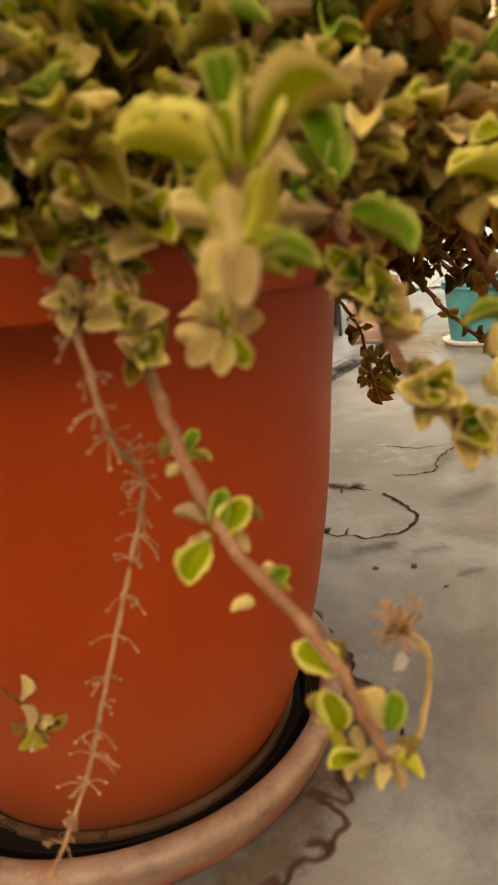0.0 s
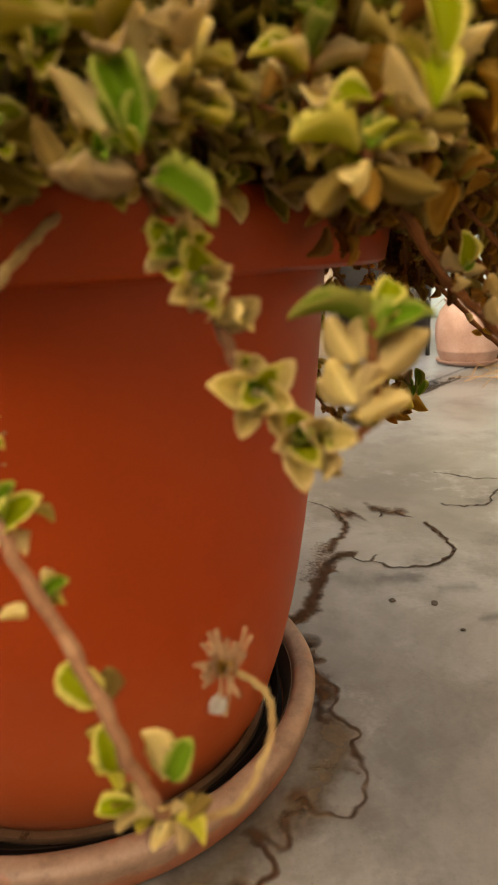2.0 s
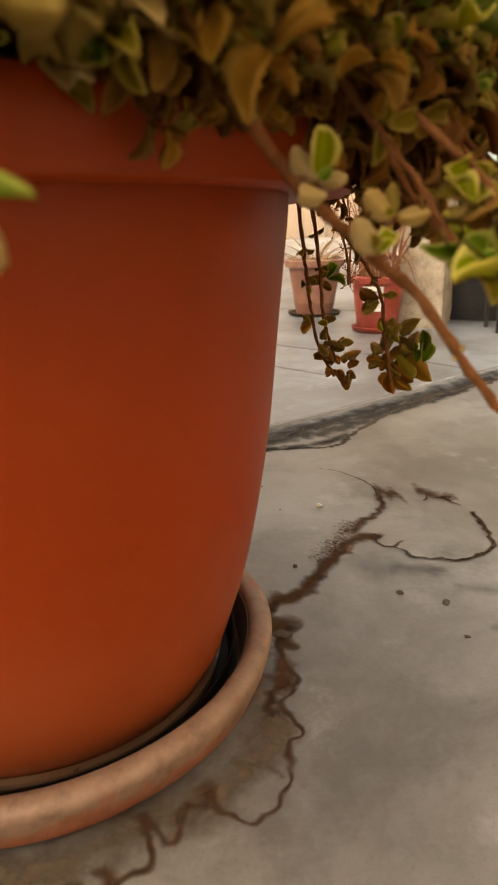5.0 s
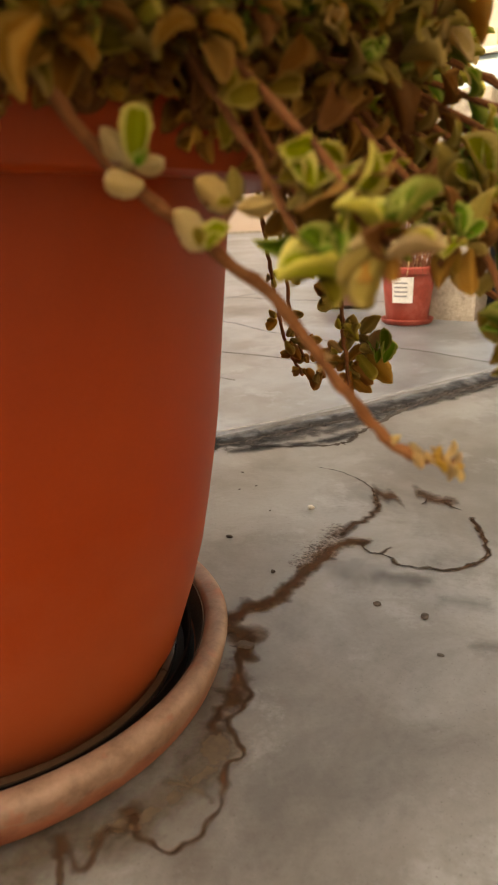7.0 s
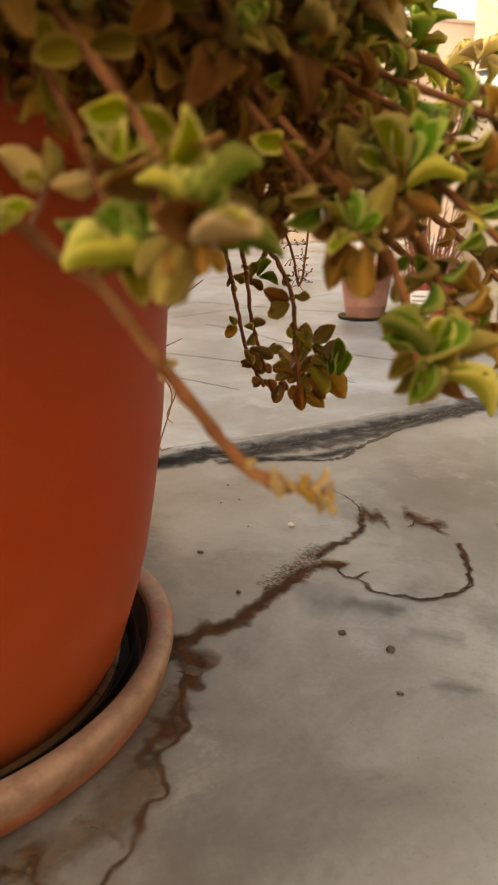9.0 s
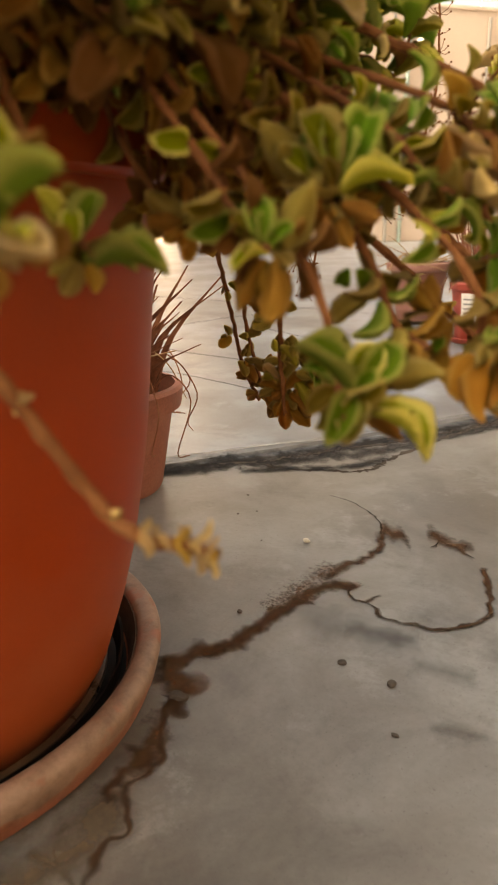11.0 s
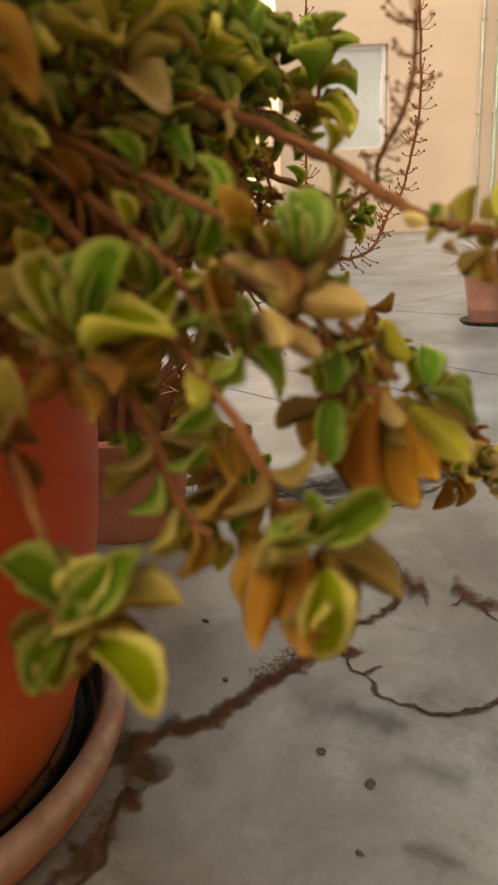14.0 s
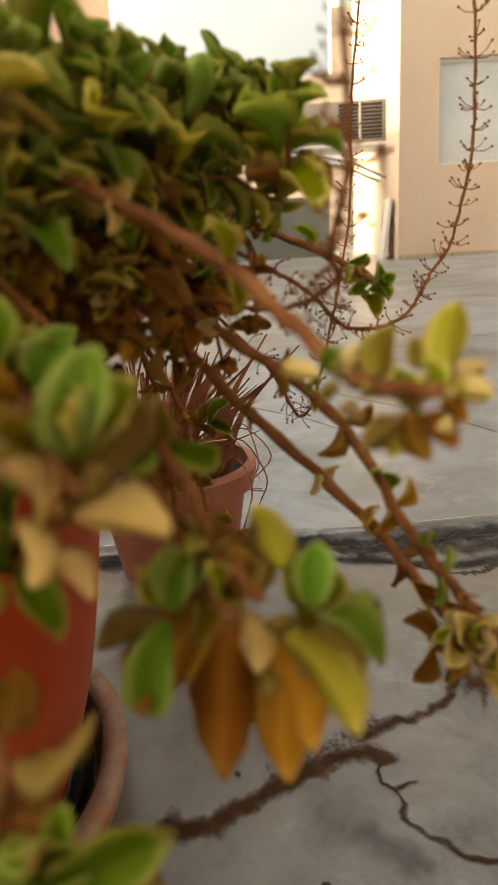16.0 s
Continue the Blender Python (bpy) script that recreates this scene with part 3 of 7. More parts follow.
stain_band("crack", HAIR[6:], 0.008, MARK, "darker dirt in the curved crack", 0.0017, 9, 0.013, 0.6, 26)
stain_band("crack", [(0.366, 0.398), (0.372, 0.408), (0.376, 0.417), (0.383, 0.425)], 0.010, MARK, "short side crack", 0.0014, 6, 0.008, 0.4, 7)
stain_band("crack", [(0.325, 0.605), (0.313, 0.640), (0.291, 0.676), (0.234, 0.716), (0.183, 0.731)], 0.006, HAIRDIRT, "hairline crack", 0.0014, 12, 0.004, 0.9, 12)
TIDE = [(0.256, 0.152), (0.248, 0.103), (0.285, 0.039), (0.276, 0.003), (0.306, -0.033), (0.296, -0.05), (0.309, -0.081), (0.304, -0.118), (0.285, -0.148), (0.255, -0.146), (0.242, -0.133), (0.232, -0.148), (0.225, -0.18), (0.201, -0.176), (0.216, -0.205), (0.19, -0.235), (0.16, -0.24), (0.14, -0.27), (0.09, -0.29), (0.05, -0.31)]
stain_band("tide_mark", TIDE, 0.0075, MARK, "wavy brown tide mark on the floor", 0.0014, 12, 0.012, 0.75, 8)
for k in (10, 13, 15, 17):
    x, y = TIDE[k]
    stain_band("tide_mark", [(x * 0.93, y * 0.93), (x * 0.97, y * 0.97), (x, y), (x * 1.02, y * 1.02)], 0.022, MARK, "dark brown blot in the tide mark", 0.0017, 5, 0.012, 0.5, 20 + k)
stain_band("stain", [(0.312, 0.606), (0.330, 0.614), (0.345, 0.620), (0.366, 0.628)], 0.085, MARK, "brown blot where the cracks meet", 0.0019, 6, 0.070, 0.5, 14)
stain_band("crack", [(0.537, 0.665), (0.588, 0.644), (0.64, 0.661), (0.669, 0.719), (0.73, 0.781), (0.80, 0.80)], 0.012, HAIRDIRT, "dark broken crack", 0.0014, 9, 0.007, 0.95, 15)
stain_band("crack", [(0.565, 0.87), (0.597, 0.855), (0.656, 0.814), (0.73, 0.815), (0.80, 0.85)], 0.011, HAIRDIRT, "dark broken crack", 0.0014, 9, 0.005, 0.95, 16)
stain_band("stain", [(0.60, 0.66), (0.66, 0.69), (0.71, 0.75), (0.76, 0.80)], 0.07, SMUDGE, "grey smudge along the crack", 0.0010)
for k, (x, y, dx, dy, w) in enumerate(((0.408, 0.339, 0.045, 0.008, 0.06), (0.385, 0.333, 0.085, 0.022, 0.14), (0.492, 0.300, 0.04, 0.008, 0.06), (0.526, 0.210, 0.030, 0.006, 0.022), (0.66, 0.50, 0.07, 0.05, 0.10))):
    stain_band("stain", [(x - dx, y - dy), (x - dx * 0.3, y), (x + dx * 0.4, y + dy * 0.4), (x + dx, y + dy)], w, SMUDGE, "grey rubbed smudge on the concrete", 0.0006 + 0.00005 * k, 6, w * 0.7, 0.1, 40 + k)
# the joint between the two slabs
stain_band("joint_stain", [(-0.6, 0.20 - 0.03), (-0.3, 0.545), (-0.06, 0.82), (0.05, 0.94), (0.20, 1.12), (0.34, 1.30), (0.52, 1.53), (0.9, 2.02)], 0.16, MOSS, "black mould along the slab joint", 0.0012)
stain_band("joint_edge", [(-0.62, 0.235), (-0.33, 0.60), (-0.09, 0.875), (0.02, 0.995), (0.165, 1.165), (0.305, 1.345), (0.48, 1.575), (0.86, 2.065)], 0.022, LIP, "pale worn edge of the far slab", 0.0030)
stain_band("joint_stain", [(-0.05, 0.75), (0.06, 0.83), (0.17, 0.90), (0.24, 1.02)], 0.07, MOSS, "black mould beside the slab joint", 0.0016)
stain_band("joint_stain", [(-0.20, 0.655), (-0.06, 0.80), (0.05, 0.885), (0.16, 0.985), (0.26, 1.12), (0.40, 1.32), (0.52, 1.48)], 0.10, WETBAND, "dark grey dirt between the joint and the broken edge", 0.0010, 8, 0.05, 0.3, 33)
ragged_strip("crack", [(-0.9, -0.20), (-0.3, 0.55), (-0.08, 0.80), (0.05, 0.83), (0.20, 0.885), (0.235, 1.0), (0.345, 1.262), (0.515, 1.48), (0.9, 1.97)], 0.010, 0.013, CRACK, "open joint between the slabs", 8, 20, 0.55)
ragged_strip("crack", [(-0.06, 0.80), (0.02, 0.885), (0.10, 0.99), (0.21, 1.10), (0.30, 1.215), (0.42, 1.39), (0.60, 1.61), (0.9, 2.0)], 0.013, 0.017, CRACK, "broken edge of the near slab", 9, 20, 0.6)
for k, (a, b) in enumerate((((-0.9, 2.45), (0.5, 1.70)), ((-1.4, 2.0), (0.1, 1.55)), ((-1.5, 1.55), (-0.2, 1.38)), ((-1.3, 2.2), (-0.5, 4.2)), ((-2.5, 3.4), (0.1, 3.0)), ((-3.2, 5.0), (0.0, 4.6)))):
    m = [(a[0] + (b[0] - a[0]) * f + 0.03 * math.sin(9 * f + k), a[1] + (b[1] - a[1]) * f + 0.03 * math.cos(7 * f + k)) for f in (0, 0.2, 0.4, 0.6, 0.8, 1)]
    ragged_strip("crack", m, 0.004, 0.003, CRACK, "hairline crack in the far slab", 20 + k, 6)

def pebble(x, y, r, mat, label, flat=0.55):
    bm = bmesh.new()
    bmesh.ops.create_icosphere(bm, subdivisions=2, radius=r * 0.85)
    for v in bm.verts:
        v.co *= 1 + 0.55 * noise.noise(v.co * (1.2 / r) + Vector((x * 50, y * 50, 0)))
        v.co.z *= flat
        v.co.x *= 1.2 - 0.45 * math.sin(x * 91)
        v.co.y *= 0.95 + 0.3 * math.sin(y * 57)
    ob = part("pebble", bm, mat)
    ob.location = (x, y, floor_z(x, y) + r * flat * 0.6)
    tagged(ob, label, "pebble", "pebbles on the floor")


PEBBLE_L = worn("pale_stone", (0.60, 0.58, 0.52), (0.45, 0.43, 0.39), (0.68, 0.66, 0.6), 0.7, 60.0, 300.0, 0.3, 0.001)
PEBBLE_D = worn("dark_stone", (0.065, 0.055, 0.047), (0.04, 0.033, 0.027), (0.11, 0.095, 0.085), 0.8, 60.0, 300.0, 0.3, 0.001)
pebble(0.227, 0.529, 0.0085, PEBBLE_L, "small pale pebble lying on the concrete")
for x, y in ((0.075, 0.575), (0.10, 0.60), (0.05, 0.66), (0.16, 0.50)):
    pebble(x, y, 0.0022, PEBBLE_D, "tiny dark grit on the concrete")
for x, y, r in ((0.385, 0.263, 0.0046), (0.447, 0.251, 0.0056), (0.472, 0.178, 0.0034), (0.229, 0.301, 0.0050), (0.128, 0.388, 0.0042), (0.252, 0.125, 0.008)):
    pebble(x, y, r, PEBBLE_D, "small dark pebble lying on the concrete")

# ---- the large planter and its saucer ----
def planter():
    e = tagged(new("planter"), "large round orange plastic planter with a broad overhanging rim", "plant pot")
    e.location = (0, 0, 0.012)
    k = 0.012
    body = [(0.0, 0.0), (0.178, 0.0), (0.186, 0.004), (0.1935, 0.02), (0.2045, 0.05 - k), (0.227, 0.12 - k), (0.2385, 0.165 - k), (0.247, 0.21 - k), (0.2545, 0.255 - k), (0.261, 0.30 - k), (0.2655, 0.345 - k), (0.2695, 0.39 - k), (0.2745, 0.44 - k), (0.280, 0.495 - k), (0.281, 0.5155 - k), (0.268, 0.5155 - k), (0.262, 0.40 - k), (0.24, 0.25 - k), (0.19, 0.06 - k), (0.0, 0.05 - k)]
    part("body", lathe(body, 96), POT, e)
    part("foot_ring", lathe([(0.190, 0.004), (0.1985, 0.005), (0.2000, 0.009), (0.1990, 0.013), (0.192, 0.014), (0.190, 0.004)], 96), DUST, e, "dirty brown foot ring")
    rim = [(0.281, 0.514 - k), (0.330, 0.511 - k), (0.336, 0.514 - k), (0.340, 0.535 - k), (0.344, 0.556 - k), (0.342, 0.562 - k), (0.336, 0.565 - k), (0.300, 0.566 - k), (0.285, 0.563 - k), (0.280, 0.55 - k), (0.277, 0.515 - k), (0.281, 0.514 - k)]
    part("rim", lathe(rim, 96), POT, e, "broad overhanging orange rim")
    soil = bmesh.new()
    lathe([(0.0, 0.545 - k), (0.06, 0.543 - k), (0.12, 0.54 - k), (0.18, 0.538 - k), (0.23, 0.533 - k), (0.2745, 0.53 - k)], 64, soil)
    for v in soil.verts:
        v.co.z += 0.008 * noise.noise(v.co * 40)
    part("soil", soil, SOIL, e, "dark dry potting soil")
    return e


planter()


def saucer():
    pr = [(0.0, 0.0), (0.236, 0.0), (0.247, 0.003), (0.257, 0.014), (0.2635, 0.03), (0.2675, 0.046), (0.268, 0.052), (0.2655, 0.0565), (0.259, 0.0590), (0.249, 0.0580), (0.2435, 0.0545), (0.2410, 0.049), (0.238, 0.035), (0.232, 0.018), (0.222, 0.010), (0.0, 0.0095)]
    ob = part("plant_saucer", lathe(pr, 96), SAUCER)
    ob.location = (-0.0085, -0.001, 0.001)
    for v in ob.data.vertices:
        v.co *= 1 + 0.004 * noise.noise(v.co * 9)
    tagged(ob, "weathered terracotta saucer with dirty inner wall, under the planter", "plant saucer")
    # black disc put in for the shade between pot and saucer wall
    part("gap_fill", lathe([(0.10, 0.014), (0.215, 0.0145), (0.2285, 0.015)], 64), BLACKTRAY, ob, "black disc standing in for shade in the saucer gap")
    part("dirt_ring", lathe([(0.2315, 0.0178), (0.2388, 0.0355), (0.2417, 0.0500), (0.2402, 0.0500), (0.2368, 0.0355), (0.2300, 0.0178), (0.2315, 0.0178)], 96), DIRT, ob, "dark brown dirt ring")
    part("inner_tray", lathe([(0.0, 0.0101), (0.212, 0.0105), (0.218, 0.016), (0.2235, 0.040), (0.2265, 0.0415), (0.2265, 0.0385), (0.2215, 0.0145), (0.213, 0.0101)], 96), BLACKTRAY, ob, "thin black plastic tray")


saucer()


# ---- the trailing plant ----
plant = tagged(new("trailing_plant"), "overgrown trailing plant with fleshy yellow-edged leaves in the planter", "plant")
plant.location = (0, 0, 0)


def branch(ctrl, r0, r1, label="", mat=None, steps=8, sides=7):
    pts = curve_points(ctrl, steps)
    rr = random.Random(len(ctrl) * 7 + int(abs(ctrl[0][0]) * 1000))
    for q in pts[1:-1]:
        q += Vector((rr.uniform(-1, 1), rr.uniform(-1, 1), rr.uniform(-1, 1))) * r0 * 0.35
    return part("stem", tube(pts, r0, r1, sides, knots=0.22), mat or STEM, plant, label), pts


def leafy(ctrl, r0, r1, nodes, size, tip_kinds, tip_axis=None, node_kinds=("pale",), seed=1, tip_size=None, open_deg=75, mat=None):
    """A stem with leaf pairs at the given fractions of its length and a rosette at its tip."""
    rnd = random.Random(seed)
    st, pts = branch(ctrl, r0, r1, mat=mat)
    for k, f in enumerate(nodes):
        i = min(len(pts) - 2, int(f * (len(pts) - 1)))
        ax = pts[i + 1] - pts[i]
        pair(st, pts[i], ax.normalized() + Vector((0, 0, 0.4)), k * math.pi / 2 + rnd.uniform(-0.4, 0.4), open_deg, size * rnd.uniform(0.8, 1.15), rnd.choice(node_kinds), rnd)
    ax = Vector(tip_axis) if tip_axis else (pts[-1] - pts[-3])
    if tip_kinds:
        rosette(st, pts[-1], ax, tip_size or size, tip_kinds, rnd)
    return st, pts


def clusters(st, pts, rows, rnd):
    """Little leaf clusters on a stem: fraction along it, which way they face, leaf length, colours."""
    for f, ax, size, kinds in rows:
        i = min(len(pts) - 2, int(f * (len(pts) - 1)))
        ax = Vector(ax).normalized()
        rosette(st, pts[i] + ax * size * 0.16, ax, size * 1.2, kinds, rnd, gap=0.14, spread=0.72)


def dead_whorls(st_pts, spacing, size, seed, parent, mat=None):
    """A spent flower spike: whorls of tiny dry calyces up the stalk, one mesh each whorl."""
    rnd = random.Random(seed)
    n = len(st_pts)
    k = 0.0
    acc = 0.0
    for i in range(1, n):
        acc += (st_pts[i] - st_pts[i - 1]).length
        if acc < spacing:
            continue
        acc = 0.0
        ax = (st_pts[i] - st_pts[i - 1]).normalized()
        a = ax.orthogonal().normalized()
        b = ax.cross(a)
        bm = bmesh.new()
        for q in range(rnd.randint(4, 7)):
            th = rnd.uniform(0, 6.28)
            d = (a * math.cos(th) + b * math.sin(th) + ax * rnd.uniform(-0.2, 0.5)).normalized()
            ln = size * rnd.uniform(0.5, 1.3)
            p0 = st_pts[i]
            p1 = p0 + d * ln * 0.6
            p2 = p0 + d * ln + ax * ln * 0.25
            tube([p0, p1, p2], size * 0.035, size * 0.028, 4, bm)
            bmesh.ops.create_icosphere(bm, subdivisions=1, radius=size * 0.095, matrix=Matrix.Translation(p2))
        part("dry_calyx", bm, mat or STEM_DRY, parent)


# ---- leaves of the shoots that stand out ----
def tall_shoot(stem):
    rows = [((0.1463, -0.471, 0.5664), (-0.91, 0.14, 0.4), (-0.04, -0.52, 0.87), 0.0370, 'lime'),
        ((0.1557, -0.4704, 0.5705), (0.82, 0.05, 0.58), (-0.05, -0.75, 0.65), 0.0401, 'lime'),
        ((0.1479, -0.4674, 0.5782), (-0.05, 0.34, 0.94), (-0.07, -0.95, 0.45), 0.0247, 'green'),
        ((0.1471, -0.4711, 0.5663), (-0.05, 0.17, 0.98), (-0.07, -0.95, 0.45), 0.0201, 'lime'),
        ((0.1533, -0.4718, 0.5657), (0.36, 0.39, 0.85), (-0.07, -0.95, 0.45), 0.0329, 'lime'),
        ((0.1444, -0.4752, 0.553), (-0.96, 0.06, 0.29), (0.07, 0.95, -0.1), 0.0184, 'pale'),
        ((0.1454, -0.479, 0.541), (-0.05, 0.12, 0.99), (0.07, 0.95, -0.1), 0.0210, 'pale'),
        ((0.1413, -0.4759, 0.5499), (0.03, 0.13, 0.99), (0.07, 0.95, -0.1), 0.0191, 'lime'),
        ((0.1483, -0.4788, 0.5424), (0.4, 0.18, 0.9), (0.07, 0.95, -0.1), 0.0259, 'lime'),
        ((0.1432, -0.4777, 0.5446), (-0.5, -0.35, -0.79), (-0.07, -0.95, 0.45), 0.0165, 'pale'),
        ((0.1476, -0.4782, 0.5441), (-0.1, -0.41, -0.91), (-0.07, -0.95, 0.45), 0.0218, 'pale'),
        ((0.1491, -0.4811, 0.5355), (0.98, -0.17, 0.08), (-0.04, -0.52, 0.87), 0.0239, 'green'),
        ((0.148, -0.4793, 0.5407), (0.88, 0.08, 0.47), (-0.04, -0.52, 0.87), 0.0157, 'lime')]
    hand_set(stem, rows, ("pale", "lime", "lime"))


def low_tuft(stem):
    rows = [((0.1393, -0.4517, 0.5165), (-0.87, 0.08, 0.49), (-0.04, -0.52, 0.87), 0.0153, 'pale'),
        ((0.1402, -0.4521, 0.5154), (-0.26, 0.25, 0.93), (-0.04, -0.52, 0.87), 0.0178, 'pale'),
        ((0.1412, -0.4522, 0.5153), (0.75, 0.07, 0.66), (-0.04, -0.52, 0.87), 0.0136, 'lime'),
        ((0.141, -0.4528, 0.5133), (0.96, -0.05, 0.29), (0.07, 0.95, -0.1), 0.0155, 'pale'),
        ((0.1398, -0.453, 0.5125), (-0.99, -0.0, 0.17), (0.07, 0.95, -0.1), 0.0174, 'pale'),
        ((0.1397, -0.4533, 0.5115), (-0.89, -0.2, -0.41), (-0.07, -0.95, 0.45), 0.0160, 'pale'),
        ((0.1407, -0.4534, 0.5114), (-0.24, -0.41, -0.88), (-0.07, -0.95, 0.45), 0.0144, 'pale'),
        ((0.1418, -0.4532, 0.5123), (0.43, -0.37, -0.82), (-0.07, -0.95, 0.45), 0.0144, 'lime'),
        ((0.1406, -0.4524, 0.5144), (0.2, 0.04, 0.98), (-0.07, -0.95, 0.45), 0.0132, 'lime')]
    hand_set(stem, rows, ("pale", "lime", "lime"))


def crisp_shoot(stem):
    rows = [((0.278, -0.4104, 0.494), (-0.85, -0.03, 0.53), (0.01, -0.1, 1.03), 0.0292, 'green'),
        ((0.28, -0.4115, 0.4893), (0.82, 0.15, 0.56), (0.07, -0.52, 0.85), 0.0273, 'green'),
        ((0.2818, -0.4086, 0.4985), (0.42, 0.46, 0.78), (0.12, -0.95, 0.43), 0.0179, 'lime'),
        ((0.2771, -0.4119, 0.4893), (0.4, 0.15, 0.9), (0.12, -0.95, 0.43), 0.0127, 'green'),
        ((0.2734, -0.4152, 0.4798), (-0.47, 0.07, 0.88), (-0.12, 0.95, -0.08), 0.0205, 'pale'),
        ((0.2801, -0.4159, 0.4744), (0.74, 0.19, 0.65), (-0.12, 0.95, -0.08), 0.0262, 'pale'),
        ((0.2762, -0.4142, 0.4819), (-0.09, -0.01, 1.0), (-0.12, 0.95, -0.08), 0.0157, 'pale'),
        ((0.2725, -0.4195, 0.4653), (-0.48, 0.05, 0.88), (-0.12, 0.95, -0.08), 0.0199, 'pale'),
        ((0.2745, -0.4193, 0.4653), (0.37, 0.1, 0.92), (-0.12, 0.95, -0.08), 0.0169, 'pale'),
        ((0.2726, -0.4209, 0.4607), (0.95, 0.1, 0.3), (-0.12, 0.95, -0.08), 0.0220, 'pale'),
        ((0.2734, -0.4178, 0.4709), (0.81, 0.37, 0.45), (0.07, -0.52, 0.85), 0.0155, 'pale')]
    hand_set(stem, rows)


def rim_sprig(stem):
    hand_set(stem, [((0.3541, -0.2392, 0.5074), (0.03, 0.35, 0.94), (0.28, -0.73, 0.62), 0.0227, 'lime'),
        ((0.3542, -0.2396, 0.5061), (-0.65, 0.04, 0.76), (-0.34, 0.94, -0.04), 0.0193, 'pale'),
        ((0.3538, -0.24, 0.5053), (0.99, 0.09, 0.14), (-0.34, 0.94, -0.04), 0.0138, 'pale'),
        ((0.3582, -0.2405, 0.4995), (-0.76, -0.65, 0.06), (-0.34, 0.94, -0.04), 0.0173, 'pale'),
        ((0.3531, -0.2392, 0.5083), (-0.8, 0.39, 0.46), (-0.34, 0.94, -0.04), 0.0131, 'pale'),
        ((0.3549, -0.2396, 0.5052), (0.58, 0.03, 0.82), (0.28, -0.73, 0.62), 0.0094, 'green')])


def branch_pair(stem):
    hand_set(stem, [((0.3884, -0.2175, 0.4898), (-0.82, -0.15, 0.56), (-0.38, 0.92, -0.02), 0.0200, 'blush'),
        ((0.3882, -0.2168, 0.4918), (-0.23, 0.5, 0.84), (-0.38, 0.92, -0.02), 0.0151, 'olive'),
        ((0.3889, -0.2175, 0.4889), (0.97, 0.2, 0.16), (-0.38, 0.92, -0.02), 0.0174, 'blush'),
        ((0.388, -0.2175, 0.4902), (-0.44, -0.88, 0.19), (0.31, -0.73, 0.61), 0.0090, 'olive')])


def branch_bud(stem):
    hand_set(stem, [((0.3824, -0.2368, 0.4733), (-0.63, 0.01, 0.78), (-0.38, 0.92, -0.02), 0.0198, 'pale'),
        ((0.3812, -0.237, 0.4741), (0.49, 0.58, 0.66), (0.31, -0.73, 0.61), 0.0160, 'lime'),
        ((0.3829, -0.2367, 0.4729), (0.67, 0.03, 0.74), (0.31, -0.73, 0.61), 0.0089, 'lime'),
        ((0.3813, -0.2372, 0.4734), (-0.33, -0.18, 0.92), (0.31, -0.73, 0.61), 0.0093, 'olive')])


def dark_sprig(stem):
    hand_set(stem, [((0.435, -0.2315, 0.4644), (-0.73, -0.02, 0.68), (0.28, -0.73, 0.62), 0.0213, 'green'),
        ((0.4333, -0.2322, 0.4641), (0.11, 0.51, 0.86), (0.28, -0.73, 0.62), 0.0217, 'green'),
        ((0.4372, -0.2311, 0.4631), (-0.76, -0.64, -0.08), (0.11, -0.21, 0.97), 0.0274, 'lime'),
        ((0.4346, -0.2319, 0.4636), (0.64, 0.13, 0.76), (0.11, -0.21, 0.97), 0.0117, 'lime'),
        ((0.4361, -0.2304, 0.4661), (-0.58, -0.57, 0.58), (0.28, -0.73, 0.62), 0.0120, 'green'),
        ((0.4225, -0.2252, 0.4945), (0.13, 0.83, 0.55), (0.28, -0.73, 0.62), 0.0232, 'lime'),
        ((0.4248, -0.2239, 0.4957), (-0.69, 0.58, 0.43), (0.28, -0.73, 0.62), 0.0197, 'lime'),
        ((0.4291, -0.2238, 0.4918), (-0.66, 0.71, -0.25), (-0.34, 0.94, -0.04), 0.0173, 'olive'),
        ((0.434, -0.2205, 0.4958), (-0.21, 0.84, 0.5), (0.28, -0.73, 0.62), 0.0220, 'lime'),
        ((0.4342, -0.2212, 0.4937), (0.13, 0.94, 0.33), (-0.34, 0.94, -0.04), 0.0220, 'olive')])


